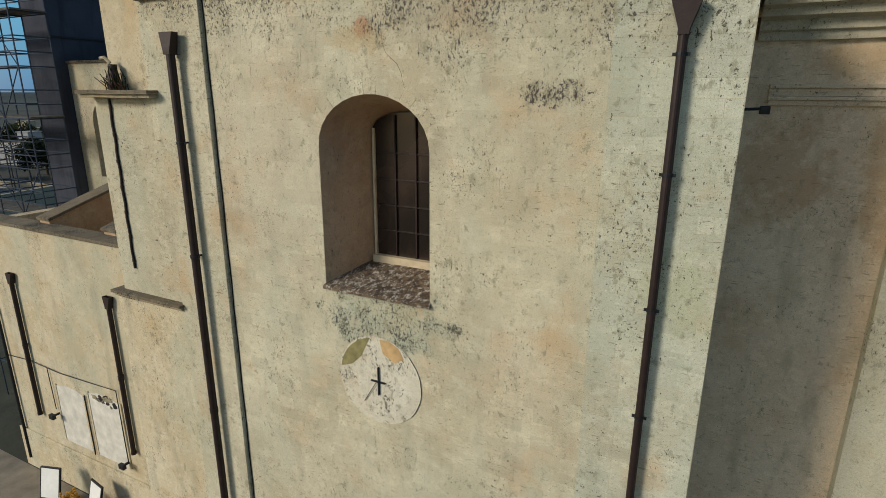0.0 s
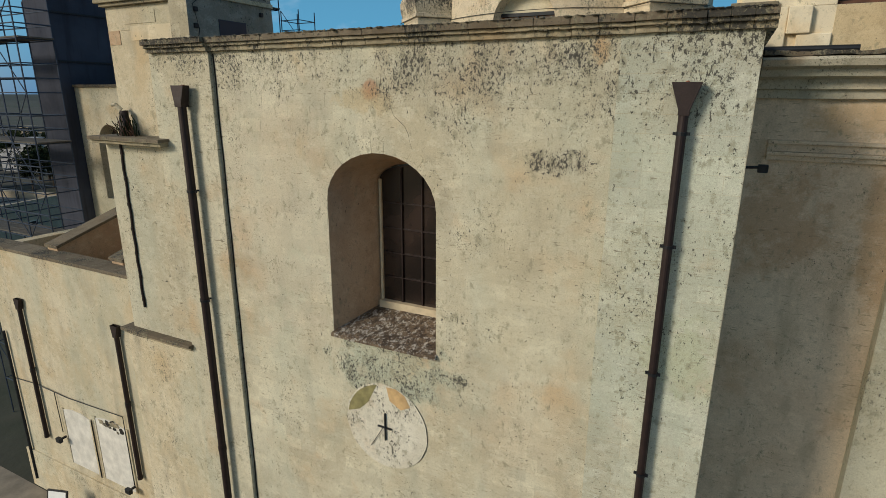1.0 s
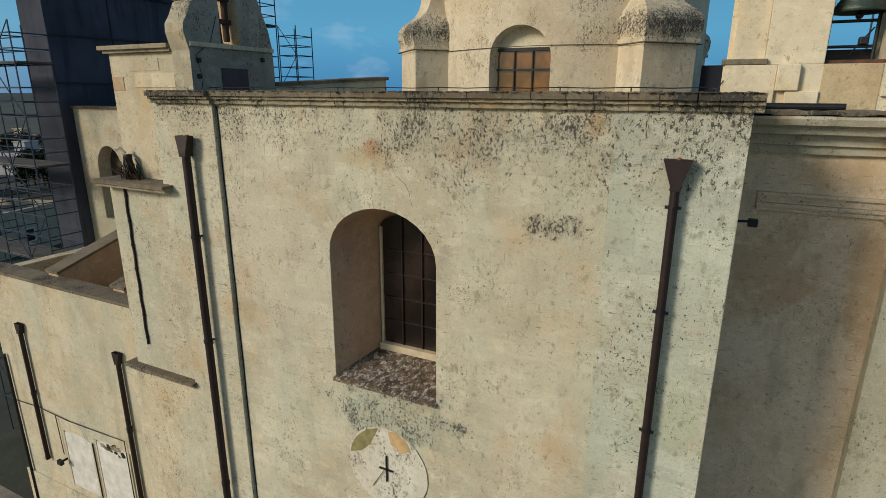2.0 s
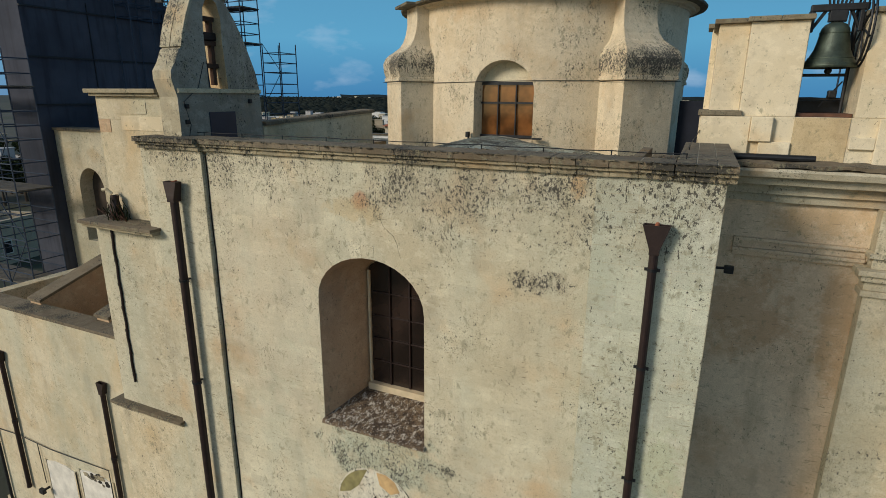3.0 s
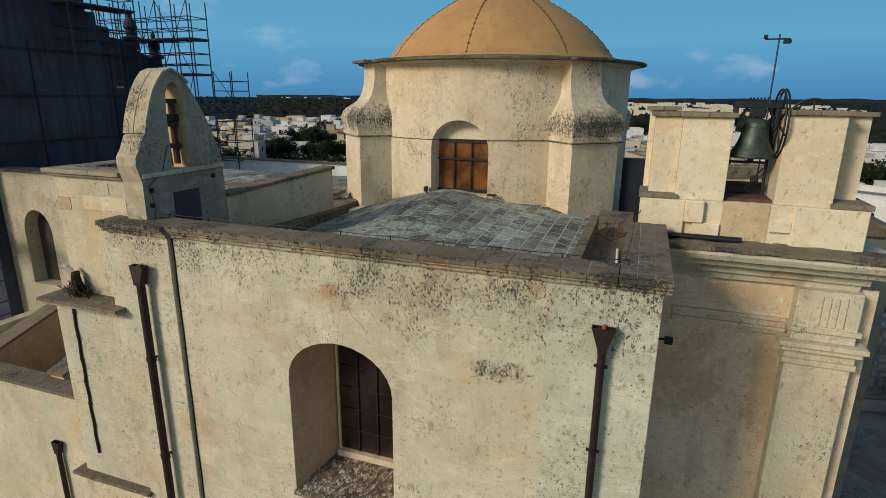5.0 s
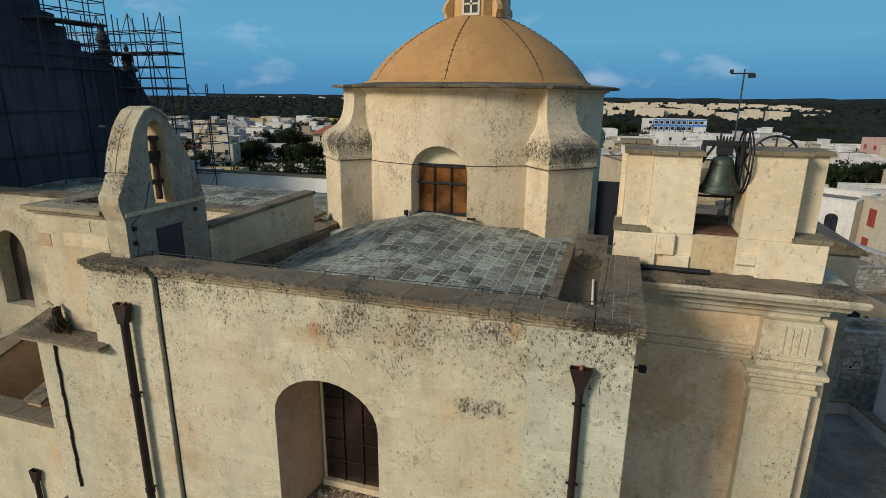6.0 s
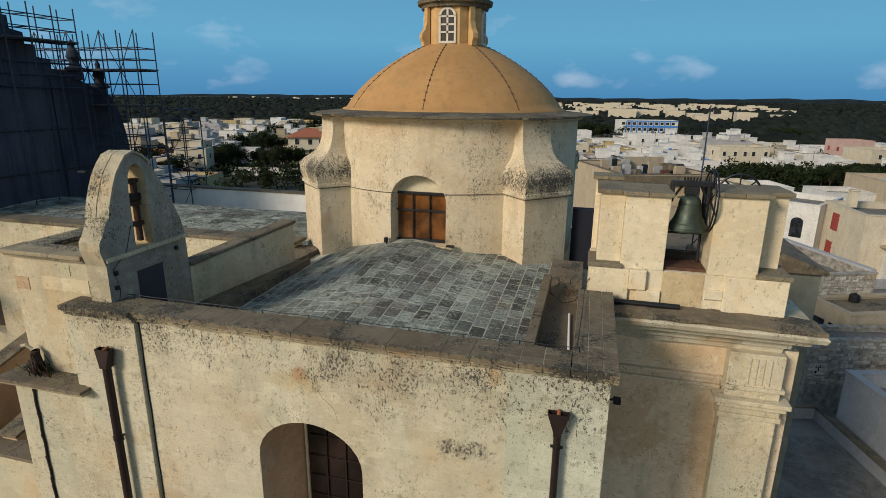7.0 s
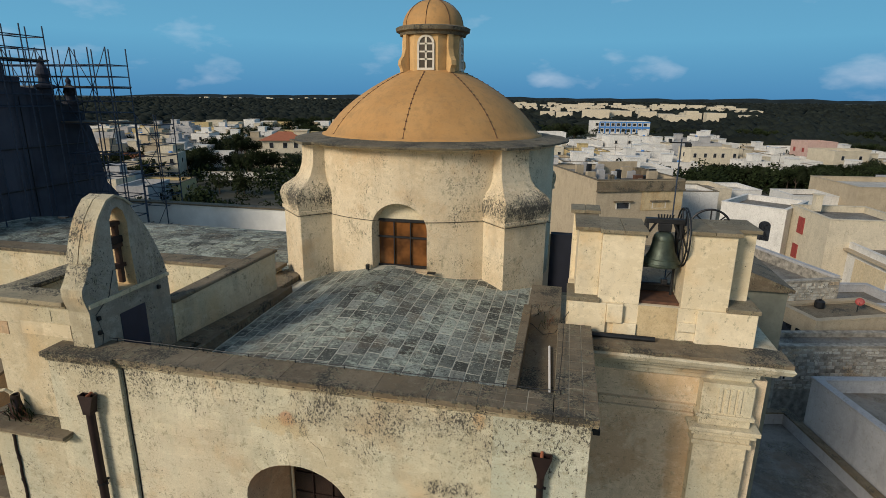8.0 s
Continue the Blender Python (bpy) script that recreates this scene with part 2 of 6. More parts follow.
TILE, TILE_ISLE = chianche("roof_slab_stone", False), chianche("roof_slab_stone_joined", True)
BED = simple("coping_mortar", (0.40, 0.35, 0.26), 0.95, 0, 0.4, 3)
MORTAR = simple("roof_mortar", (0.50, 0.49, 0.41), 0.95, 0, 0.35, 3)
IRON = simple("rusty_brown_iron", (0.026, 0.014, 0.013), 0.55, 0.3, 0.4, 6)
DARK = simple("dark_metal", (0.022, 0.024, 0.028), 0.5, 0.5, 0.3, 8)
BRONZE = simple("weathered_bronze", (0.070, 0.095, 0.075), 0.48, 0.5, 0.45, 7)
SCAFF = simple("galvanised_blue_steel", (0.024, 0.042, 0.075), 0.6, 0.2, 0.25, 5)
SOOT_SHADE = simple("soot_shade_crust", (0.016, 0.013, 0.010), 0.95, 0, 0.5, 9)
BOARD = simple("scaffold_board", (0.10, 0.09, 0.075), 0.85, 0, 0.4, 5)
WOOD = simple("old_brown_timber", (0.10, 0.045, 0.025), 0.8, 0, 0.5, 6)
BLUEDOOR = simple("blue_grey_door_paint", (0.018, 0.022, 0.045), 0.55, 0, 0.2, 3)
WHITE = simple("white_lime_paint", (0.88, 0.87, 0.83), 0.85, 0, 0.12, 1.2)
CREAM = simple("cream_frame_paint", (0.60, 0.50, 0.34), 0.7, 0, 0.2, 5)
WHITEFRAME = simple("white_window_paint", (0.62, 0.58, 0.50), 0.6, 0, 0.12, 6)
AGED = simple("aged_white_paint", (0.69, 0.66, 0.59), 0.9, 0, 0.25, 2.5)
OLIVE = simple("olive_mould_patch", (0.26, 0.23, 0.10), 0.95, 0, 0.35, 6)


def droppings():
    k = Nodes("sooty_sill")
    c = k.mix(k.ramp(k.noise(7, 8, rough=0.75), 0.42, 0.60), (0.070, 0.048, 0.032), (0.23, 0.165, 0.105))
    c = k.mix(k.ramp(k.noise(13, 8, (1, 0.6, 1), rough=0.8), 0.52, 0.57, 0, 0.9), c, (0.60, 0.56, 0.49))
    c = k.mix(k.ramp(k.noise(30, 5, rough=0.75), 0.53, 0.60, 0, 0.85), c, (0.018, 0.014, 0.013))
    return k.done(c, 0.95, k.noise(20, 7, rough=0.75), 0.9, dist=0.04)


SILL = droppings()


def dome_paint():
    k = Nodes("ochre_dome_coating")
    c = k.mix(k.ramp(k.noise(0.5, 5), 0.35, 0.65), (0.42, 0.225, 0.078), (0.50, 0.280, 0.105))
    c = k.mix(k.ramp(k.noise(1.2, 6, (1, 1, 3)), 0.5, 0.72, 0, 0.55), c, (0.40, 0.24, 0.10))
    c = k.mix(k.ramp(k.noise(5, 6), 0.52, 0.72, 0, 0.5), c, (0.26, 0.16, 0.07))
    c = k.mix(k.ramp(k.noise(1.6, 7, (2.2, 2.2, 0.35), rough=0.65), 0.5, 0.66, 0, 0.5), c, (0.31, 0.185, 0.075))
    c = k.mix(k.ramp(k.noise(24, 5, rough=0.7), 0.56, 0.68, 0, 0.45), c, (0.20, 0.13, 0.06))
    return k.done(c, 0.8, k.noise(9, 6), 0.25)


DOME = dome_paint()


def net_cloth():
    k = Nodes("dark_building_net")
    c = k.mix(k.ramp(k.noise(0.35, 5), 0.35, 0.65), (0.026, 0.031, 0.048), (0.064, 0.071, 0.098))
    c = k.mix(k.ramp(k.noise(1.4, 5, (3, 3, 0.3)), 0.5, 0.75, 0, 0.6), c, (0.012, 0.013, 0.02))
    return k.done(c, 0.95, k.noise(8, 5), 0.3)


NET = net_cloth()


def glass_dark(name, col, rough):
    k = Nodes(name)
    c = k.mix(k.ramp(k.noise(1.5, 3), 0.40, 0.60), tuple(v * 0.35 for v in col), col)
    k.b.inputs["Specular IOR Level"].default_value = 0.6
    return k.done(c, rough, k.noise(2.5, 3), 0.06)


PANE = glass_dark("dusty_dark_pane", (0.030, 0.018, 0.014), 0.25)
# amber and dark patches paint a sunset reflection into the glass colour
AMBER_REFLECT = glass_dark("amber_reflection_pane", (0.21, 0.085, 0.026), 0.10)
PANE_TOWN = glass_dark("town_window_pane", (0.03, 0.035, 0.045), 0.2)


def earth():
    k = Nodes("town_ground")
    c = k.mix(k.ramp(k.noise(0.02, 6), 0.42, 0.6), (0.055, 0.052, 0.04), (0.024, 0.034, 0.016))
    c = k.mix(k.ramp(k.noise(0.15, 5), 0.5, 0.7, 0, 0.6), c, (0.085, 0.075, 0.055))
    far = k.ramp(k.axis(1), 420, 620)
    c = k.mix(far, c, k.mix(k.ramp(k.noise(0.006, 6, (1, 3, 1)), 0.42, 0.62), (0.014, 0.020, 0.014), (0.035, 0.040, 0.024)))
    return k.done(c, 0.95, k.noise(0.6, 5), 0.4, dist=0.3)


EARTH = earth()
ASPHALT = simple("street_paving", (0.27, 0.23, 0.175), 0.9, 0, 0.3, 1.5)
LEAF_FAR = foliage("far_woodland", (0.019, 0.024, 0.020), 0.6, 0.012)
LEAF = foliage("dark_foliage", (0.020, 0.030, 0.012), 0.55, 0.7)
# dark hill scrub with distance haze mixed in as a blue tint
HILL = foliage("far_hill_scrub_haze", (0.018, 0.029, 0.038), 0.3, 0.01)
LEAF_OLIVE = foliage("olive_foliage", (0.032, 0.042, 0.020), 0.55, 0.7)
BARK = simple("bark", (0.07, 0.05, 0.035), 0.95, 0, 0.4, 4)
TERRACOTTA = simple("terracotta", (0.36, 0.12, 0.06), 0.85, 0, 0.35, 4)
RED = simple("red_shutter_paint", (0.32, 0.055, 0.05), 0.6, 0, 0.2, 4)
ROOFPALE = limestone("limewashed_flat_roof", (0.44, 0.42, 0.38), (0.56, 0.54, 0.50), ochre=(0.36, 0.28, 0.20), grey=(0.20, 0.19, 0.17), specks=0.9)
ROOFGREY = limestone("flat_roof_felt", (0.15, 0.135, 0.115), (0.26, 0.245, 0.22), ochre=(0.20, 0.13, 0.08), grey=(0.09, 0.085, 0.075), specks=1.2)
WALLS = [limestone(n_, tuple(v * 0.9 for v in c_), c_, ochre=tuple(v * 0.75 for v in c_), grey=tuple(v * 0.55 for v in c_), specks=0.45, streaks=0.45, tone=0.12)
         for n_, c_ in (("town_wall_white", (0.76, 0.75, 0.72)), ("town_wall_cream", (0.64, 0.57, 0.44)), ("town_wall_sand", (0.46, 0.38, 0.27)), ("town_wall_pink", (0.62, 0.42, 0.37)),
                        ("town_wall_yellow", (0.62, 0.48, 0.24)), ("town_wall_grey", (0.44, 0.44, 0.45)))]
BLUE = simple("blue_cladding", (0.06, 0.22, 0.55), 0.6, 0, 0.15, 1)


# ---- builders ----
def mesh_of(bm, name, mat, smooth=False):
    me = bpy.data.meshes.new(name)
    bm.normal_update()
    bm.to_mesh(me)
    bm.free()
    me.materials.append(mat)
    if smooth:
        me.shade_smooth()
    return me


def ring_wall(bm, a, b, t, z0, z1):
    """Four walls of a rectangular house as one closed shell."""
    loops = []
    for z in (z0, z1):
        for k in (0, t):
            loops.append([bm.verts.new((sx * (a - k), sy * (b - k), z)) for sx, sy in ((-1, -1), (1, -1), (1, 1), (-1, 1))])
    o0, i0, o1, i1 = loops
    for i in range(4):
        j = (i + 1) % 4
        for p, q in ((o0, o1), (o1, i1), (i1, i0), (i0, o0)):
            bm.faces.new((p[i], p[j], q[j], q[i]))
    bmesh.ops.recalc_face_normals(bm, faces=bm.faces[:])
    return bm


def solid(name, bm, mat, label="", category="", group="", kind="", smooth=False):
    """A top-level thing or piece of the setting that is one mesh."""
    return tagged(new(name, mesh_of(bm, name, mat, smooth)), label, category, group, kind)


def thing(name, base, label, category, group="", kind=""):
    e = new(name)
    e.location = base
    e.empty_display_size = 0.2
    return tagged(e, label, category, group, kind)


def part(name, bm, mat, parent, label="", smooth=False):
    ob = new(name, mesh_of(bm, name, mat, smooth))
    ob.parent = parent
    if parent.type == "EMPTY":
        ob.matrix_parent_inverse = Matrix.Translation(-parent.location)
    return tagged(ob, label)


def local_part(name, bm, mat, parent, label=""):
    """A part modelled in the own axes of a thing that is already placed."""
    ob = part(name, bm, mat, parent, label)
    ob.matrix_parent_inverse = Matrix.Identity(4)
    return ob


def piece(name, me, parent, m):
    ob = new(name, me)
    ob.parent = parent
    ob.matrix_basis = m
    return ob


def box(bm, x0, x1, y0, y1, z0, z1, bevel=0.0):
    g = bmesh.ops.create_cube(bm, size=1, matrix=Matrix.LocRotScale(((x0 + x1) / 2, (y0 + y1) / 2, (z0 + z1) / 2), None, (abs(x1 - x0), abs(y1 - y0), abs(z1 - z0))))
    if bevel:
        es = list({e for v in g["verts"] for e in v.link_edges})
        bmesh.ops.bevel(bm, geom=es, offset=bevel, segments=2, affect="EDGES", profile=0.6)
    return bm


def boxes(*rows, bevel=0.0):
    bm = bmesh.new()
    for r in rows:
        box(bm, *r, bevel=bevel)
    return bm


def prism(bm, pts, axis, a, b):
    """A polygon of (u, v) pushed along an axis from a to b; x: (u, v) = (y, z); y: (x, z); z: (x, y)."""
    put = {"x": lambda u, v, w: (w, u, v), "y": lambda u, v, w: (u, w, v), "z": lambda u, v, w: (u, v, w)}[axis]
    lo, hi = [bm.verts.new(put(u, v, a)) for u, v in pts], [bm.verts.new(put(u, v, b)) for u, v in pts]
    n = len(pts)
    for i in range(n):
        bm.faces.new((lo[i], lo[(i + 1) % n], hi[(i + 1) % n], hi[i]))
    bm.faces.new(list(reversed(lo)))
    bm.faces.new(hi)
    bmesh.ops.recalc_face_normals(bm, faces=bm.faces[:])
    return bm


def lathe(bm, prof, cx, cy, seg=48, a0=0.0, a1=2 * math.pi):
    """Turns a profile of (radius, z) round an upright axis."""
    full = abs(a1 - a0 - 2 * math.pi) < 1e-6
    n = seg if full else seg + 1
    rings = [[bm.verts.new((cx + r * math.cos(a0 + (a1 - a0) * i / seg), cy + r * math.sin(a0 + (a1 - a0) * i / seg), z)) for i in range(n)] for r, z in prof]
    for p, q in zip(rings, rings[1:]):
        for i in range(seg):
            j = (i + 1) % n
            bm.faces.new((p[i], p[j], q[j], q[i]))
    return bm


def rod(bm, a, b, r, seg=8):
    a, b = Vector(a), Vector(b)
    d = b - a
    if d.length < 1e-6:
        return bm
    m = Matrix.Translation((a + b) / 2) @ d.to_track_quat("Z", "Y").to_matrix().to_4x4()
    bmesh.ops.create_cone(bm, cap_ends=True, segments=seg, radius1=r, radius2=r, depth=d.length, matrix=m)
    return bm


def pipe_run(bm, pts, r, seg=8):
    """One bent tube along the points."""
    pts = [Vector(p) for p in pts]
    rings = []
    for i, p in enumerate(pts):
        d = (pts[min(i + 1, len(pts) - 1)] - pts[max(i - 1, 0)]).normalized()
        up = Vector((0, 0, 1)) if abs(d.z) < 0.95 else Vector((0, 1, 0))
        u = d.cross(up).normalized()
        v = u.cross(d)
        rings.append([bm.verts.new(p + (u * math.cos(2 * math.pi * k / seg) + v * math.sin(2 * math.pi * k / seg)) * r) for k in range(seg)])
    for a, b in zip(rings, rings[1:]):
        for k in range(seg):
            bm.faces.new((a[k], a[(k + 1) % seg], b[(k + 1) % seg], b[k]))
    bm.faces.new(rings[0])
    bm.faces.new(rings[-1])
    bmesh.ops.recalc_face_normals(bm, faces=bm.faces[:])
    return bm


def arch_pts(cx, half, z0, spring, rise, n=20):
    """Outline of a round-headed opening, from its lower right corner up and over to the lower left."""
    pts = [(cx + half, z0)]
    for i in range(n + 1):
        a = math.pi * i / n
        pts.append((cx + half * math.cos(a), spring + rise * math.sin(a)))
    pts.append((cx - half, z0))
    return pts


def wall_with_arch(bm, x0, x1, z0, z1, ya, yb, op, inner=None):
    """An upright wall facing -y between ya (front) and yb (back), with one round-headed hole; inner: the narrower outline at the back."""
    front = op
    back = inner or op
    for y, o, flip in ((ya, front, False), (yb, back, True)):
        vs = [bm.verts.new((x, y, z)) for x, z in o]
        n = len(o)
        mid = n // 2
        c = {k: bm.verts.new((x, y, z)) for k, (x, z) in {"br": (x1, z0), "tr": (x1, z1), "tl": (x0, z1), "bl": (x0, z0)}.items()}
        faces = [[c["br"], c["tr"]] + [vs[i] for i in range(mid, -1, -1)], [c["tr"], c["tl"], vs[mid]], [c["tl"], c["bl"]] + [vs[i] for i in range(n - 1, mid - 1, -1)],
                 [c["bl"], c["br"], vs[0], vs[n - 1]]]
        for f in faces:
            bm.faces.new(f)
        if y == ya:
            va, ca = vs, c
        else:
            vb, cb = vs, c
    n = len(op)
    for i in range(n):
        j = (i + 1) % n
        bm.faces.new((va[i], va[j], vb[j], vb[i]))
    ring = ["br", "tr", "tl", "bl"]
    for i in range(4):
        a, b = ring[i], ring[(i + 1) % 4]
        bm.faces.new((ca[a], ca[b], cb[b], cb[a]))
    bmesh.ops.recalc_face_normals(bm, faces=bm.faces[:])
    return bm

# ---- ground ----
bm = bmesh.new()
prism(bm, [(-4700, -300), (4700, -300), (4700, 4700), (-4700, 4700)], "z", -0.6, 0.0)
solid("ground", bm, EARTH, "dry town ground with patches of dark vegetation", "ground", kind="structure")
solid("road", boxes((-60, 60, -14, 1.9, 0.0, 0.012)), ASPHALT, "grey-brown paved street along the church", "road", kind="structure")

# ---- church: the wing with the tall window ----
OUT = arch_pts(0.0, 0.99, 10.46, 12.76, 0.80)
INN = arch_pts(0.0, 0.66, 10.66, 12.98, 0.30)
WALL_TOP = 15.12
bm = bmesh.new()
wall_with_arch(bm, -4.62, 4.87, 0, 14.3, 0.0025, 1.1, OUT, INN)
box(bm, -4.62, 4.87, 0.0025, 0.45, 14.3, WALL_TOP)
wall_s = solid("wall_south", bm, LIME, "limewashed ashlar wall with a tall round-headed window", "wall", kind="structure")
# reveal faces take the browner stone, so their shade sits in the colour
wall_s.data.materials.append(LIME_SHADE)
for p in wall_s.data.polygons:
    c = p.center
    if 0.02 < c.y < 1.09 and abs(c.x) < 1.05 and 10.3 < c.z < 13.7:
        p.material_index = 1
bm = bmesh.new()
prism(bm, [(4.87, 1.1), (4.87, 3.6), (4.87, 7.6), (4.2, 7.6), (4.2, 1.1)], "z", 0, 14.4)
solid("parapet_east", boxes((4.31, 4.866, 0.452, 3.5, 14.4, WALL_TOP)), COPING, "brown weathered parapet beside the gutter", "parapet", kind="structure")
solid("wall_east", bm, LIME_PLAIN, "limewashed stone flank wall of the wing", "wall", kind="structure")
solid("wall_west", boxes((-4.62, -4.0, 1.1, 5.75, 0, 14.4)), LIME_PLAIN, "limewashed stone flank wall of the wing", "wall", kind="structure")
# pilaster strips
solid("pilaster_west", boxes((-4.60, -3.27, -0.085, 0.02, 0, WALL_TOP - 0.004), (-4.80, -4.602, -0.06, 0.3, 12.7, WALL_TOP - 0.006), bevel=0.012), LIME,
      "broad limewashed corner pilaster with mossy top", "pilaster", kind="structure")

# black strip down the pilaster corner: dirt and shade put in as a solid
bm = bmesh.new()
pipe_run(bm, [(-3.235 + 0.006 * math.sin(i * 1.9), -0.012, 15.05 - 0.45 * i) for i in range(34)], 0.011, 6)
solid("crevice", bm, SOOT_SHADE, "dark strip for the dirt and shade beside the corner pilaster", "crevice", kind="structure")

# facing blocks of the wall: a stretch of separate stones, the rest joined
ROW_H, STONE_W = 0.222, 0.46


def stone_unit():
    bm = bmesh.new()
    e = 0.0045
    a = [bm.verts.new(v) for v in ((-0.5, 1, -0.5), (0.5, 1, -0.5), (0.5, 1, 0.5), (-0.5, 1, 0.5))]
    b = [bm.verts.new(v) for v in ((-0.5 + e, 0, -0.5 + 2 * e), (0.5 - e, 0, -0.5 + 2 * e), (0.5 - e, 0, 0.5 - 2 * e), (-0.5 + e, 0, 0.5 - 2 * e))]
    for i in range(4):
        j = (i + 1) % 4
        bm.faces.new((a[i], a[j], b[j], b[i]))
    bm.faces.new(b)
    bmesh.ops.recalc_face_normals(bm, faces=bm.faces[:])
    return bm


STONE_ME = mesh_of(stone_unit(), "stone", LIME)


def facing(x0, x1, z0, z1, y, hole, seed):
    """Stones of a coursed wall: (centre x, centre z, width, height, proud)."""
    rnd = random.Random(seed)
    out = []
    z = z1
    while z - ROW_H > z0:
        h = ROW_H * rnd.uniform(0.97, 1.03)
        x = x0
        while x < x1 - 0.02:
            w = min(STONE_W * rnd.choice((0.5, 0.8, 1.0, 1.0, 1.15)), x1 - x)
            if x1 - x - w < 0.12:
                w = x1 - x
            spans = [(x, x + w)]
            if hole:
                hw = hole(z - h / 2, h)
                if hw:
                    spans = [(a, b) for a, b in ((x, min(x + w, -hw)), (max(x, hw), x + w)) if b - a > 0.05]
            for a, b in spans:
                bare = rnd.random() < (0.75 if x0 > 3.4 else 0.10 if a < 1.2 and z < 14.0 else 0.36)
                grow = -0.003 if bare else 0.010
                out.append(((a + b) / 2, z - h / 2, b - a + grow, h + grow, rnd.uniform(0.0, 0.0012) if bare else rnd.uniform(0.0010, 0.0022)))
            x += w
        z -= h
    return out


def window_gap(z, h):
    if z + h / 2 < 10.40 or z - h / 2 > 13.62:
        return 0
    if z < 12.76:
        return 1.0 if z + h / 2 > 10.46 else 1.08
    return 1.0 * math.sqrt(max(0, 1 - min(1, ((z - h * 0.2 - 12.76) / 0.86)) ** 2)) + 0.16


STRIP_ME = mesh_of(stone_unit(), "stone", LIME_STRIP_ONE)


def lay_stones(wall, rows, near, y, mat_joined, name, unit=STONE_ME):
    n = 0
    rest = bmesh.new()
    for cx, cz, w, h, pr in rows:
        m = Matrix.LocRotScale((cx, y - pr, cz), None, (w, 0.02, h))
        if near(cx, cz) and n < 300:
            piece("stone", unit, wall, m)
            n += 1
        else:
            g = stone_unit()
            g.transform(m)
            tmp = bpy.data.meshes.new("tmp")
            g.to_mesh(tmp)
            g.free()
            rest.from_mesh(tmp)
            bpy.data.meshes.remove(tmp)
    ob = part(name, rest, mat_joined, wall)
    ob["kind"] = "stuff"


# ---- church: parapet coping ----
def ragged(bm, amount=0.009):
    """Breaks up the long edges of worn stone."""
    bmesh.ops.subdivide_edges(bm, edges=[e for e in bm.edges if abs(e.verts[0].co.x - e.verts[1].co.x) > 0.2], cuts=7)
    for v in bm.verts:
        p = v.co * 7.0
        v.co += Vector((0, amount * (noise.noise(p) + 0.7 * noise.noise(p * 2.3)), 0.6 * amount * noise.noise(p + Vector((3, 9, 5)))))
    return bm


def coping_run(name, segs, label, cross=False):
    """A run of coping slabs; each slab is (x0, x1, y0, y1)."""
    e = tagged(new(name), label, "coping", kind="structure")
    for x0, x1, y0, y1 in segs:
        gap = 0.0055 if x1 - x0 < 0.52 else 0.003
        bm = ragged(boxes((x0 + gap, x1 - gap, y0, y1 - (0.006 if cross else 0), 15.215, 15.30), bevel=0.004))
        for v in bm.verts:
            v.co += Vector((0, 0, 0.004 * noise.noise(v.co * 1.3))) + Vector((0, 0.012 * noise.noise(v.co * 2.1 + Vector((7, 3, 1))), 0))
        part("slab", bm, COPING, e)
        bm = boxes((x0 + 0.001, x1 - 0.001, y0 + 0.045, y1 - 0.02, 15.165, 15.213), (x0 + 0.001, x1 - 0.001, y0 + 0.095, y1 - 0.03, WALL_TOP - 0.03, 15.164), bevel=0.01)
        ragged(bm, 0.016)
        part("moulding", bm, MOSSY, e, "lichened moulding under the slab")
    xs, ys = [v for q in segs for v in q[:2]], [v for q in segs for v in q[2:]]
    part("mortar_bed", boxes((min(xs) + 0.03, max(xs) - 0.03, (min(ys) if cross else -0.17) + 0.02, max(ys) - 0.02, 15.22, 15.2935)), BED, e, "pale mortar in the joints")
    return e


segs, x = [(-4.74, -4.0, -0.25, 0.47), (-4.0, -3.24, -0.25, 0.47)], -3.24
rnd = random.Random(4)
while x < 4.3:
    w = rnd.uniform(0.55, 0.95) if x < 2.2 else rnd.uniform(0.28, 0.5)
    if 4.3 - x - w < 0.35:
        w = 4.3 - x
    y0 = -0.25 if x + w < -3.2 else -0.17
    rows_ = ((y0, 0.47),) if x < 2.5 else ((y0, 0.035), (0.043, 0.245), (0.253, 0.47))
    segs += [(x, x + w, ya, yb) for ya, yb in rows_]
    x += w
coping_run("coping_south", segs, "brown lichened stone coping along the parapet")
segs, y = [], -0.17
while y < 3.35:
    d = rnd.uniform(0.24, 0.34)
    if 3.35 - y - d < 0.2:
        d = 3.35 - y
    segs.append((4.303, 4.97, y, y + d - 0.006))
    y += d
coping_run("coping_east", [(a + k * 0.222, a + (k + 1) * 0.222, c, d) for a, b, c, d in segs for k in (0, 1, 2)], "brown lichened stone coping along the flank parapet", True)

# ---- church: vaulted roof of stone slabs ----


def roof_z(x, y):
    """Low vault with a soft ridge near x = 0; the west side falls away more steeply."""
    back = max(0, min(1, (y - 0.2) / 5.0))
    z = 14.46 + 0.30 * (1 - (x / 4.0) ** 2) * (1 - ((y - 7.0) / 8.0) ** 2) + 0.28 * math.exp(-((x + 0.3 + 0.12 * (y - 4)) / 1.5) ** 2) * back
    return z - 0.20 * max(0, min(1, (-0.2 - x) / 2.8)) ** 1.3


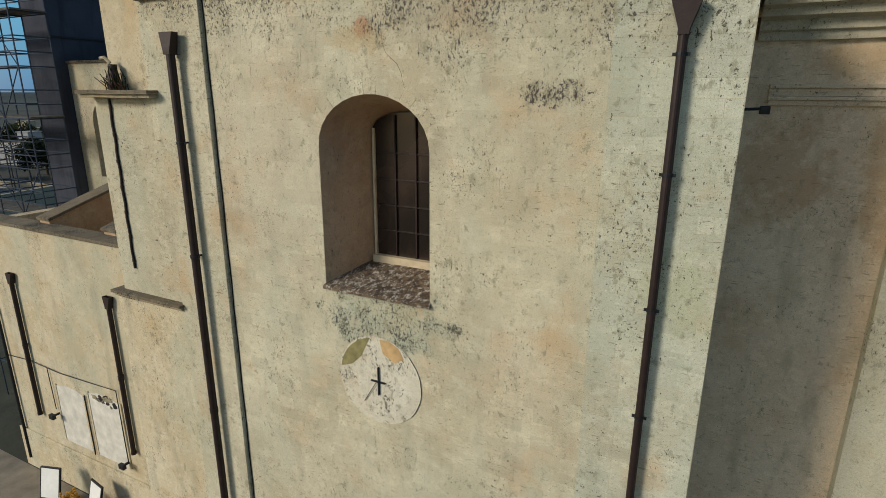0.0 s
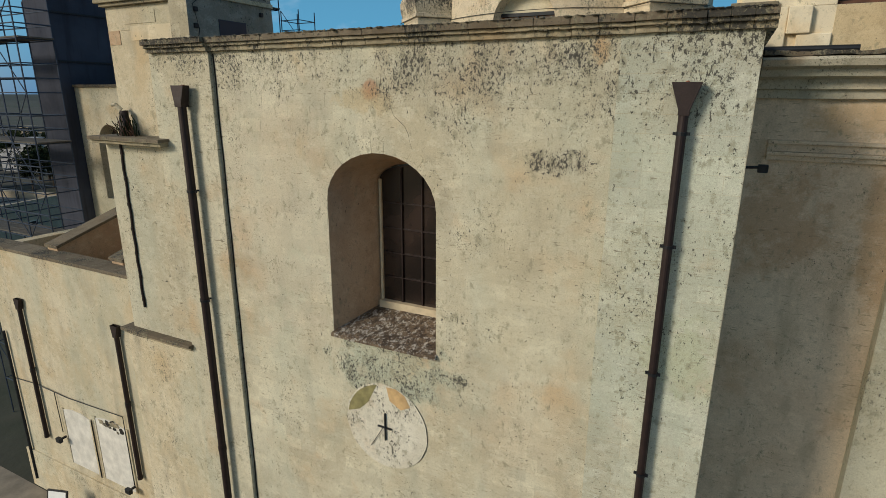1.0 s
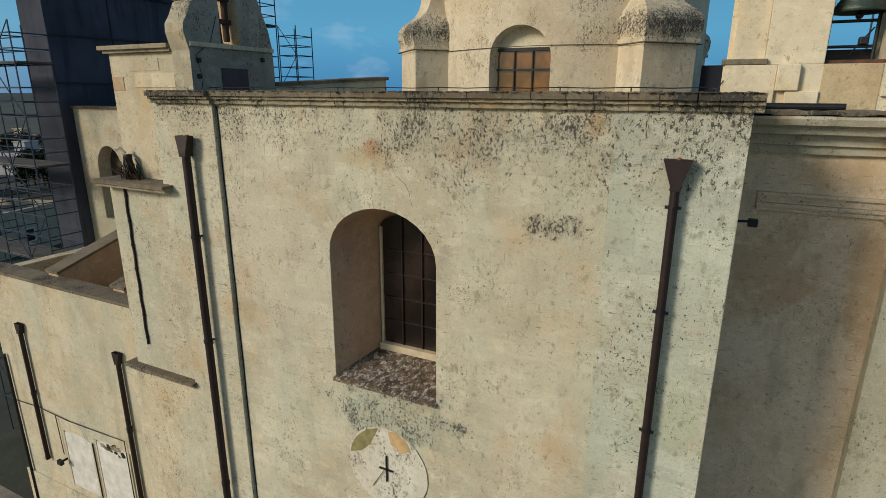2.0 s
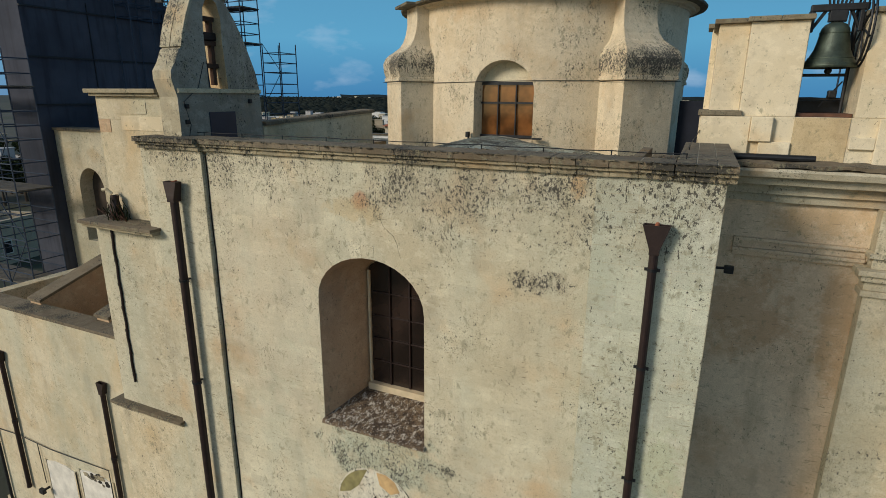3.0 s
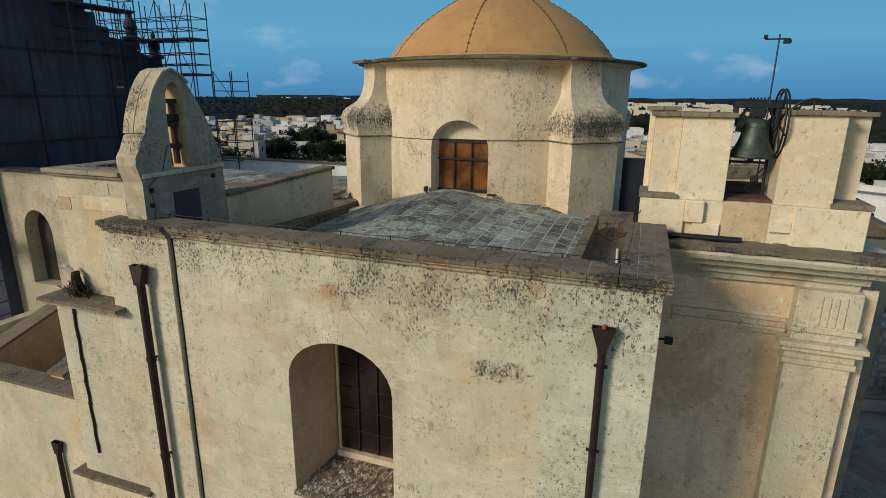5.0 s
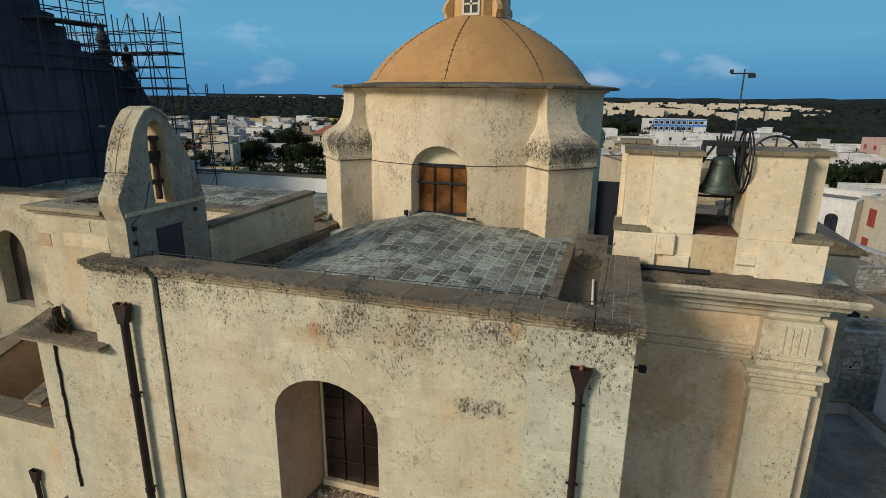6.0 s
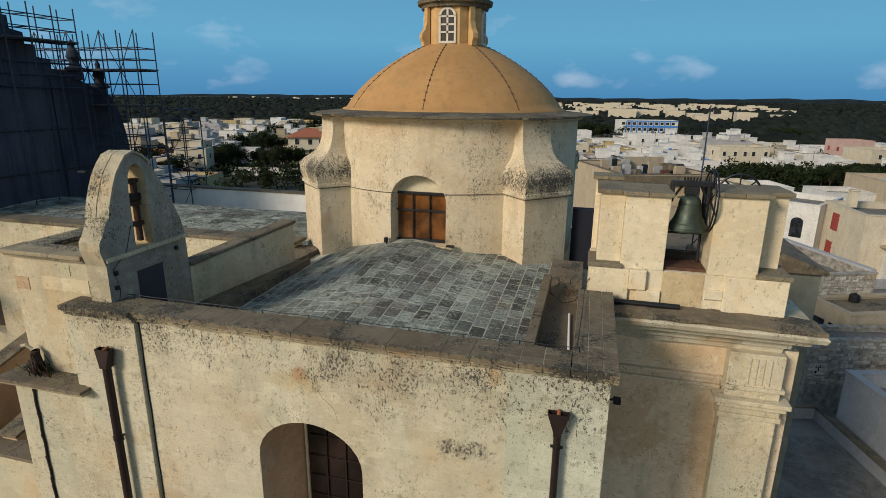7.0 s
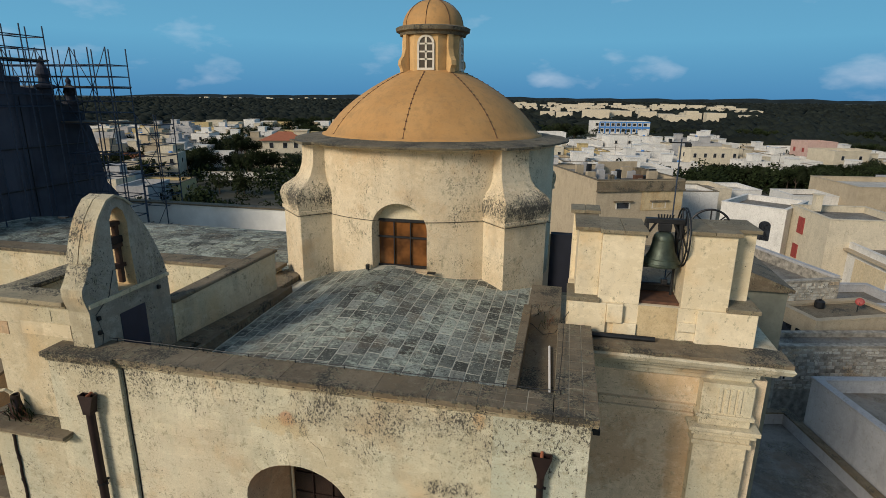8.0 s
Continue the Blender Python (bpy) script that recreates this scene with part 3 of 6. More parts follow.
bm = bmesh.new()
NX, NY = 28, 28
g = [[bm.verts.new((-3.5 + 7.1 * i / NX, 0.3 + 7.6 * j / NY, roof_z(-3.5 + 7.1 * i / NX, 0.3 + 7.6 * j / NY) - 0.009)) for i in range(NX + 1)] for j in range(NY + 1)]
for j in range(NY):
    for i in range(NX):
        bm.faces.new((g[j][i], g[j][i + 1], g[j + 1][i + 1], g[j + 1][i]))
roof = solid("roof_vault", bm, MORTAR, "low vaulted roof laid with grey lichened stone slabs", "roof", kind="structure", smooth=True)
solid("gutter_floor", boxes((3.55, 4.36, 0.3, 7.4, 14.2, 14.70), (-4.2, -3.45, 0.3, 7.4, 14.2, 14.50)), COPING, "mossy rainwater gutter beside the roof", "gutter", kind="structure")
bm = bmesh.new()
for i in range(7):
    y = 0.55 + i * 0.62
    box(bm, 3.50, 3.68, y, y + 0.61, 14.4, 15.06 - 0.006 * (i % 3), bevel=0.012)
solid("roof_kerb", bm, COPING, "raised brown stone kerb edging the roof slabs", "kerb", kind="structure")

# ---- church: drum, dome and lantern ----
CX, CY, DR = -0.2, 10.9, 4.05
drum = thing("drum", (CX, CY, 14.4), "round limewashed drum with diagonal scrolled buttresses", "church drum")


def bend(bm, radius):
    """Bends a flat wall (front at y = 0) round the axis of the drum."""
    for v in bm.verts:
        a, r = v.co.x / DR, radius - v.co.y
        v.co.x, v.co.y = CX + r * math.sin(a), CY - r * math.cos(a)


bm = bmesh.new()
wall_with_arch(bm, -1.4, 1.4, 14.2, 18.3, 0.0, 0.75, arch_pts(0.0, 0.81, 14.93, 16.15, 0.76), arch_pts(0.0, 0.78, 14.93, 16.13, 0.74))
for i in range(1, 14):
    x = -1.4 + 0.2 * i
    bmesh.ops.bisect_plane(bm, geom=bm.verts[:] + bm.edges[:] + bm.faces[:], plane_co=(x, 0, 0), plane_no=(1, 0, 0))
bmesh.ops.triangulate(bm, faces=[f for f in bm.faces if len(f.verts) > 4])
bend(bm, DR)
a0 = -math.pi / 2 + 1.4 / DR
lathe(bm, [(DR, 14.2), (DR, 16.4), (DR, 18.3)], CX, CY, 64, a0, a0 + 2 * math.pi - 2.8 / DR)
part("wall", bm, LIME_DRUM, drum)
bm = bmesh.new()
lathe(bm, [(3.9, 18.41), (4.40, 18.415), (4.48, 18.425), (4.49, 18.475), (4.42, 18.495), (3.4, 18.60)], CX, CY, 180)
for i in range(4):
    a = math.pi / 4 + i * math.pi / 2
    g = boxes((-0.60, 0.60, -4.70, -4.0, 18.415, 18.485), bevel=0.012)
    g.transform(Matrix.Translation((CX, CY, 0)) @ Matrix.Rotation(a, 4, "Z"))
    tmp = bpy.data.meshes.new("tmp")
    g.to_mesh(tmp)
    g.free()
    bm.from_mesh(tmp)
    bpy.data.meshes.remove(tmp)
for v in bm.verts:
    v.co += Vector((0.02 * noise.noise(v.co * 6.1), 0.02 * noise.noise(v.co * 5.3 + Vector((4, 1, 8))), 0.015 * noise.noise(v.co * 1.7) + 0.008 * noise.noise(v.co * 8.0)))
part("cornice", bm, RIM, drum, "dark lichened stone cornice")
bm = bmesh.new()
lathe(bm, [(3.9, 18.29), (4.07, 18.30), (4.09, 18.33), (4.17, 18.35), (4.20, 18.39), (4.30, 18.41)], CX, CY, 96)
part("cornice_bed", bm, LIME_DRUM, drum, "pale moulding under the cornice")


def scroll_pier(a):
    """A buttress whose front runs straight up, swells and sweeps back under the cornice."""
    rows = [(14.2, 4.93, 0.74), (16.42, 4.93, 0.74), (16.43, 4.99, 0.79), (16.52, 4.99, 0.79), (16.53, 4.96, 0.77), (16.72, 5.01, 0.80), (16.92, 5.02, 0.80), (17.07, 4.96, 0.77), (17.17, 4.86, 0.72),
            (17.27, 4.71, 0.64), (17.37, 4.58, 0.57), (17.52, 4.48, 0.52), (17.75, 4.40, 0.49), (18.0, 4.36, 0.48), (18.42, 4.36, 0.48)]
    bm = bmesh.new()
    rings = []
    for z, r, w in rows:
        rings.append([bm.verts.new(p) for p in ((-w, -3.7, z), (-w, -r, z), (w, -r, z), (w, -3.7, z))])
    for p, q in zip(rings, rings[1:]):
        for i in range(4):
            bm.faces.new((p[i], p[(i + 1) % 4], q[(i + 1) % 4], q[i]))
    bm.faces.new(rings[-1])
    bmesh.ops.recalc_face_normals(bm, faces=bm.faces[:])
    bm.transform(Matrix.Translation((CX, CY, 0)) @ Matrix.Rotation(a, 4, "Z"))
    return bm


for i in range(4):
    part("buttress", scroll_pier(math.pi / 4 + i * math.pi / 2), LIME_PIER, drum, "scroll-topped diagonal buttress with dark lichen")
# window in the drum
YD = CY - DR
win = part("window", boxes((CX - 0.80, CX + 0.80, YD + 0.40, YD + 0.60, 16.40, 17.0)), LIME_PLAIN, drum, "arched window with iron bars and glass tinted for a reflected sunset")
part("pane", boxes((CX - 0.80, CX + 0.80, YD + 0.46, YD + 0.50, 14.95, 16.41)), AMBER_REFLECT, win, "glass coloured amber as if reflecting the sunset")
bm = boxes((CX - 0.80, CX - 0.745, YD + 0.38, YD + 0.44, 14.97, 16.40), (CX + 0.745, CX + 0.80, YD + 0.38, YD + 0.44, 14.97, 16.40), (CX - 0.72, CX + 0.72, YD + 0.38, YD + 0.44, 16.32, 16.40),
           (CX - 0.72, CX + 0.72, YD + 0.38, YD + 0.44, 14.97, 15.04), (CX - 0.26, CX - 0.23, YD + 0.39, YD + 0.43, 15.04, 16.32), (CX + 0.23, CX + 0.26, YD + 0.39, YD + 0.43, 15.04, 16.32),
           (CX - 0.72, CX + 0.72, YD + 0.385, YD + 0.435, 15.84, 15.89))
part("frame", bm, DARK, win, "dark iron window frame")
part("sill", boxes((CX - 0.82, CX + 0.82, YD + 0.05, YD + 0.6, 14.80, 14.945), bevel=0.02), LIME_DRUM, win)
bm = bmesh.new()
for k in range(40):
    a, b = [-0.75 + 1.5 * (k + i) / 40 for i in (0, 1)]
    rr = DR + 0.02
    rod(bm, (CX + rr * math.sin(a), CY - rr * math.cos(a), 16.40 + 0.02 * math.sin(a * 3)), (CX + rr * math.sin(b), CY - rr * math.cos(b), 16.40 + 0.02 * math.sin(b * 3)), 0.008, 5)
for s in (-1, 1):
    w = [Vector((s * 0.76, -4.0, 16.40)), Vector((s * 0.82, -5.02, 16.40)), Vector((-s * 0.82, -5.02, 16.40)), Vector((-s * 0.76, -4.0, 16.40))]
    m = Matrix.Translation((CX, CY, 0)) @ Matrix.Rotation(s * math.pi / 4, 4, "Z")
    pipe_run(bm, [m @ p for p in w], 0.008, 5)
part("wire", bm, DARK, drum, "thin cable strung round the drum")
part("lamp", boxes((CX - 0.95, CX - 0.87, YD - 0.12, YD + 0.02, 14.98, 15.12), (CX - 0.90, CX - 0.87, YD - 0.1, YD, 14.86, 14.98), bevel=0.01), DARK, drum, "small dark floodlight")
part("bracket", boxes((CX + 0.86, CX + 1.08, YD - 0.10, YD + 0.03, 14.98, 15.02)), DARK, drum)

dome = thing("dome", (CX, CY, 18.6), "smooth ochre dome with thin dotted seams", "dome")
SC, SR = 16.62, 4.06


def dome_z(r):
    return SC + math.sqrt(SR * SR - r * r) - 0.13 * math.sin(math.pi * min(1, max(0, (3.62 - r) / 2.7)))


bm = bmesh.new()
prof = [(3.66, 18.50), (3.62, 18.62)]
for i in range(1, 25):
    r = 3.62 - (3.62 - 0.9) * i / 24
    prof.append((r, dome_z(r)))
lathe(bm, prof, CX, CY, 96)
part("shell", bm, DOME, dome, smooth=True)
for k in range(8):
    a = -math.pi / 2 + k * math.pi / 4
    bm = bmesh.new()
    pts = []
    for i in range(31):
        r = 3.60 - 2.55 * i / 30
        pts.append(Vector((CX + r * math.cos(a), CY + r * math.sin(a), dome_z(r) + 0.005)))
    pipe_run(bm, pts, 0.009, 5)
    for i in range(1, 30, 2):
        box(bm, pts[i].x - 0.022, pts[i].x + 0.022, pts[i].y - 0.022, pts[i].y + 0.022, pts[i].z - 0.02, pts[i].z + 0.022)
    part("seam", bm, WOOD, dome, "dark dotted seam of clips")

lantern = thing("lantern", (CX, CY, 20.4), "small octagonal ochre lantern with white windows", "lantern")
LIME_LANT = simple("ochre_plaster", (0.56, 0.36, 0.16), 0.85, 0, 0.22, 2.5)
bm = bmesh.new()
lathe(bm, [(1.16, 20.3), (1.16, 20.47), (1.08, 20.50), (0.99, 20.56), (0.99, 21.68)], CX, CY, 8, math.pi / 8, math.pi / 8 + 2 * math.pi)
part("wall", bm, LIME_LANT, lantern)
bm = bmesh.new()
lathe(bm, [(0.9, 21.60), (1.06, 21.62), (1.08, 21.70), (1.18, 21.74), (1.20, 21.84), (1.12, 21.88), (0.9, 21.90)], CX, CY, 48)
part("cornice", bm, RIM, lantern, "dark lichened stone cornice")
bm = bmesh.new()
lathe(bm, [(0.98, 21.86)] + [(0.98 * math.cos(a), 21.86 + 0.86 * math.sin(a)) for a in [math.pi / 2 * i / 16 for i in range(17)][:-1]] + [(0.10, 22.75), (0.12, 22.85), (0.05, 23.0), (0.01, 23.1)], CX, CY, 64)
part("cupola", bm, DOME, lantern, "smooth ochre cupola", smooth=True)
for k in range(8):
    a = -math.pi / 2 + k * math.pi / 4
    bm = bmesh.new()
    pts = [Vector((CX + 0.985 * math.cos(b) * math.cos(a), CY + 0.985 * math.cos(b) * math.sin(a), 21.87 + 0.865 * math.sin(b))) for b in [math.pi / 2 * i / 14 for i in range(14)]]
    pipe_run(bm, pts, 0.009, 5)
    part("seam", bm, WOOD, lantern)
for k in range(4):
    m = Matrix.Translation((CX, CY, 0)) @ Matrix.Rotation(k * math.pi / 2, 4, "Z")
    yf = -0.99 * math.cos(math.pi / 8)
    bm = boxes((-0.27, -0.21, yf - 0.05, yf + 0.03, 20.62, 21.36), (0.21, 0.27, yf - 0.05, yf + 0.03, 20.62, 21.36), (-0.27, 0.27, yf - 0.06, yf + 0.03, 20.56, 20.63), (-0.03, 0.03, yf - 0.04, yf + 0.02, 20.63, 21.54),
               (-0.21, 0.21, yf - 0.04, yf + 0.02, 20.86, 20.91), (-0.21, 0.21, yf - 0.04, yf + 0.02, 21.08, 21.13), (-0.21, 0.21, yf - 0.04, yf + 0.02, 21.31, 21.36))
    for i in range(12):
        a, b = math.pi * i / 12, math.pi * (i + 1) / 12
        prism(bm, [(0.27 * math.cos(a), 21.34 + 0.26 * math.sin(a)), (0.27 * math.cos(b), 21.34 + 0.26 * math.sin(b)), (0.20 * math.cos(b), 21.34 + 0.20 * math.sin(b)), (0.20 * math.cos(a), 21.34 + 0.20 * math.sin(a))], "y", yf - 0.05, yf + 0.03)
    bm.transform(m)
    w = part("window", bm, WHITEFRAME, lantern, "white round-headed window of small panes")
    bm = bmesh.new()
    prism(bm, arch_pts(0, 0.22, 20.6, 21.34, 0.22, 12), "y", yf - 0.012, yf + 0.02)
    bm.transform(m)
    part("pane", bm, PANE, w)
    bm = bmesh.new()
    prism(bm, [(-0.95, 20.5), (-1.16, 20.5), (-1.18, 20.62), (-1.24, 20.72), (-1.22, 20.86), (-1.12, 20.98), (-1.05, 21.2), (-1.05, 21.62), (-0.95, 21.62)], "x", -0.09, 0.09)
    bm.transform(m @ Matrix.Rotation(math.pi / 4, 4, "Z"))
    part("volute", bm, LIME_LANT, lantern, "small scroll bracket")

# ---- church: tall window of the wing ----
window_1 = thing("window_1", (0, 1.0, 10.66), "tall arched church window with dark panes in a deep reveal", "window", kind="structure")
bm = bmesh.new()
prism(bm, arch_pts(0.0, 0.65, 10.74, 12.98, 0.29), "y", 1.03, 1.06)
part("pane", bm, PANE, window_1)
bm = boxes((-0.65, -0.605, 0.99, 1.04, 10.70, 13.0), (0.605, 0.65, 0.99, 1.04, 10.70, 13.0), (-0.65, 0.65, 0.92, 1.05, 10.62, 10.79))
part("frame", bm, CREAM, window_1, "cream painted window frame")
bm = bmesh.new()
for x in (-0.2, 0.2):
    box(bm, x - 0.013, x + 0.013, 0.995, 1.025, 10.8, 13.22)
for z in (11.25, 11.7, 12.15, 12.6):
    box(bm, -0.57, 0.57, 1.0, 1.02, z - 0.010, z + 0.010)
part("glazing_bar", bm, IRON, window_1, "thin dark glazing bars")
bm = bmesh.new()
prism(bm, [(-0.07, 10.395), (-0.07, 10.45), (0.0, 10.475), (1.0, 10.68), (1.0, 10.5), (0.02, 10.395)], "x", -1.01, 1.01)
bmesh.ops.subdivide_edges(bm, edges=bm.edges[:], cuts=3, use_grid_fill=True)
for v in bm.verts:
    v.co.z += 0.012 * noise.noise(v.co * 5)
part("sill", bm, SILL, window_1, "sloping sill caked with dark droppings")

# ---- sundial plaster disc under the window ----
DIAL = limestone("dial_plaster", (0.66, 0.61, 0.48), (0.75, 0.71, 0.59), specks=1.5, streaks=0.25, dashes=0.5)
dial = thing("sundial", (0.03, 0.0, 8.05), "round pale plaster sundial with a small iron cross", "sundial")
bm = bmesh.new()
N = 64
prism(bm, [(0.03 + 0.81 * math.cos(2 * math.pi * i / N) * (1 + 0.012 * math.sin(5 * i)), 8.90 + 0.80 * math.sin(2 * math.pi * i / N)) for i in range(N)], "y", -0.014, 0.01)
part("disc", bm, DIAL, dial)
bm = bmesh.new()
prism(bm, [(0.03 + 0.78 * math.cos(a), 8.90 + 0.77 * math.sin(a)) for a in [radians(102 + 7 * i) for i in range(11)]] + [(-0.50, 9.10), (-0.32, 9.28)], "y", -0.018, -0.012)
part("mould_patch", bm, OLIVE, dial, "olive green mould patch")
bm = bmesh.new()
prism(bm, [(0.06, 9.66), (0.12, 9.42), (0.34, 9.30), (0.52, 9.40), (0.42, 9.58), (0.24, 9.67)], "y", -0.018, -0.012)
part("ochre_patch", bm, simple("ochre_patch_plaster", (0.60, 0.40, 0.19), 0.9, 0, 0.3, 5), dial, "bare ochre patch")
bm = bmesh.new()
pipe_run(bm, [(0.03 + 0.813 * math.cos(radians(a)), -0.012, 8.90 + 0.803 * math.sin(radians(a))) for a in range(-40, 48, 4)], 0.0045, 5)
part("edge_crack", bm, DARK, dial, "dark crack round the plaster edge")
part("cross", boxes((0.02, 0.04, -0.05, -0.012, 8.64, 9.16), (-0.12, 0.16, -0.048, -0.012, 8.875, 8.895)), DARK, dial, "small black iron cross")
bm = bmesh.new()
rod(bm, (-0.02, -0.04, 8.86), (-0.27, -0.03, 8.45), 0.006, 5)
part("gnomon", bm, DARK, dial, "thin slanting iron rod")

# ---- downpipes ----


def downpipe(x, y, top, bottom, r, clamps, label):
    e = thing("downpipe", (x, y, bottom), label, "downpipe", group="downpipes on the church walls")
    bm = bmesh.new()
    rod(bm, (x, y, bottom), (x, y, top - 0.3), r, 16)
    for z in (bottom + 0.05, bottom + (top - bottom) * 0.5):
        rod(bm, (x, y, z - 0.05), (x, y, z + 0.05), r * 1.12, 16)
    part("pipe", bm, IRON, e, smooth=False)
    bm = bmesh.new()
    hw = 0.158
    lower = [(-r * 1.1, -r * 1.1), (r * 1.1, -r * 1.1), (r * 1.1, r * 1.1), (-r * 1.1, r * 1.1)]
    upper = [(-hw, -0.06), (hw, -0.06), (hw, 0.07), (-hw, 0.07)]
    inner = [(-hw + 0.015, -0.048), (hw - 0.015, -0.048), (hw - 0.015, 0.058), (-hw + 0.015, 0.058)]
    rings = [[bm.verts.new((x + u, y + v, z)) for u, v in o] for o, z in ((lower, top - 0.36), (lower, top - 0.30), (upper, top), (inner, top), (lower, top - 0.25))]
    for p, q in zip(rings, rings[1:]):
        for i in range(4):
            bm.faces.new((p[i], p[(i + 1) % 4], q[(i + 1) % 4], q[i]))
    bmesh.ops.recalc_face_normals(bm, faces=bm.faces[:])
    part("hopper", bm, IRON, e, "flared rainwater hopper")
    if len(clamps) > 1:
        part("spout", rod(bmesh.new(), (x, y + 0.10, top - 0.01), (x, y - 0.03, top - 0.03), 0.028, 12), TERRACOTTA, e, "terracotta outlet spout")
    for z in clamps:
        bm = bmesh.new()
        rod(bm, (x, y, z - 0.02), (x, y, z + 0.02), r * 1.18, 12)
        box(bm, x - r * 1.7, x + r * 1.7, y - 0.012, y + 0.012, z - 0.018, z + 0.018)
        box(bm, x - 0.02, x + 0.02, y, y + 0.14, z - 0.015, z + 0.015)
        part("clamp", bm, DARK, e)
    return e


downpipe(4.18, -0.14, 14.56, 0.15, 0.054, (12.68, 11.0, 9.5, 14.0), "dark brown metal downpipe with flared hopper on limewashed wall")
downpipe(-3.87, -0.23, 14.54, 0.15, 0.074, (12.7, 10.6), "dark brown metal downpipe with flared hopper on the pilaster")
downpipe(-10.48, 1.90, 7.92, 2.70, 0.07, (5.4,), "short dark metal downpipe on the low wall")
downpipe(-15.56, 1.90, 7.85, 2.62, 0.07, (5.3,), "short dark metal downpipe on the low wall")

# ---- church: buttress with ledges west of the wing ----
bm = boxes((-6.52, -4.604, -0.01, 1.0, 9.40, 13.46), bevel=0.015)
solid("buttress_upper", bm, LIME, "limewashed stone buttress between two ledges", "buttress", kind="structure")
bm = boxes((-6.70, -4.606, -0.06, 1.9, 0, 9.30), bevel=0.015)
solid("buttress_lower", bm, LIME_PLAIN, "limewashed stone base of the buttress", "buttress", kind="structure")


def ledge(x0, x1, z, out, label):
    bm = boxes((x0, x1, out, 0.6, z - 0.07, z), (x0 + 0.05, x1 - 0.03, out + 0.06, 0.6, z - 0.14, z - 0.071), bevel=0.012)
    bmesh.ops.subdivide_edges(bm, edges=[e for e in bm.edges if e.calc_length() > 0.5], cuts=6)
    for v in bm.verts:
        v.co += Vector((0, 0.015 * noise.noise(v.co * 3.1), 0.012 * noise.noise(v.co * 2.7)))
    ob = solid("ledge", bm, MOSSY, label, "ledge", group="buttress ledges", kind="structure")
    ob.data.materials.append(COPING)
    for p in ob.data.polygons:
        p.material_index = 1 if p.normal.z > 0.5 or p.center.z > z - 0.05 else 0
    return ob


ledge(-6.62, -4.50, 13.60, -0.32, "projecting mossy stone ledge capping the buttress")
ledge(-6.74, -4.55, 9.46, -0.20, "projecting worn stone ledge low on the buttress")
drain = thing("crusted_drainpipe", (-6.02, -0.03, 10.0), "thin black crusted drainpipe on the buttress", "drainpipe")
bm = bmesh.new()
pts = [Vector((-6.02 + 0.012 * math.sin(i * 1.7), -0.035, 13.44 - 0.172 * i)) for i in range(21)]
pipe_run(bm, pts, 0.026, 7)
part("pipe", bm, IRON, drain)
for p in pts[1::3]:
    bm = bmesh.new()
    rod(bm, p - Vector((0, 0, 0.03)), p + Vector((0, 0, 0.03)), 0.034, 7)
    part("collar", bm, IRON, drain)
# block above the ledge
block = solid("wall_block", boxes((-6.30, -4.47, 0.25, 2.1, 13.45, 15.55), (-6.30, -4.47, 0.251, 0.6, 15.551, 15.98), (-6.30, -5.95, 0.601, 2.1, 15.551, 15.98), bevel=0.01), LIME_PLAIN, "patched stone wall block beside the bell cote", "wall", kind="structure")
part("patch", boxes((-5.62, -4.50, 0.238, 0.26, 15.36, 15.62)), PLASTER, block, "pale replaced stone")
part("patch", boxes((-6.28, -5.95, 0.240, 0.26, 15.30, 15.55)), LIME_SHADE, block, "reddish stone")
part("patch", boxes((-5.75, -4.9, 0.241, 0.26, 15.66, 15.88)), LIME_PLAIN, block)
bm = boxes((-6.42, -4.45, 0.10, 0.70, 16.04, 16.12), (-6.36, -4.45, 0.16, 0.66, 15.982, 16.039), (-6.42, -5.85, 0.702, 2.2, 16.03, 16.11), bevel=0.012)
part("cap", bm, MOSSY, block, "thin mossy capping slabs")
spout = thing("rain_spout", (-6.0, 0.0, 13.6), "broken terracotta rain spout on the ledge", "rain spout")
bm = bmesh.new()
lathe(bm, [(0.0, 13.58), (0.11, 13.58), (0.13, 13.72), (0.10, 13.86), (0.075, 13.98), (0.08, 14.08), (0.055, 14.08), (0.05, 13.98)], -5.97, 0.10, 14)
for v in bm.verts:
    v.co += Vector((0.03 * noise.noise(v.co * 6), 0.03 * noise.noise(v.co * 6 + Vector((2, 5, 1))), 0.02 * noise.noise(v.co * 7)))
part("body", bm, IRON, spout)
bm = bmesh.new()
pipe_run(bm, [(-6.02, 0.1, 14.1), (-6.10, 0.05, 14.2), (-6.18, 0.02, 14.18)], 0.035, 8)
part("lip", bm, LIME_PLAIN, spout)

tuft = thing("ledge_weed", (-5.9, 0.05, 13.6), "dark dry weed tuft growing on the stone ledge", "weed")
rt = random.Random(23)
for i in range(46):
    b0 = Vector((-5.86 + rt.gauss(0, 0.13), 0.06 + rt.gauss(0, 0.05), 13.59))
    tip = b0 + Vector((rt.gauss(0, 0.12), rt.gauss(-0.03, 0.05), rt.uniform(0.12, 0.46)))
    mid_ = (b0 + tip) / 2 + Vector((rt.gauss(0, 0.03), rt.gauss(0, 0.03), 0.03))
    part("blade", pipe_run(bmesh.new(), [b0, mid_, tip], 0.009, 4), WOOD if i % 2 else LEAF, tuft)

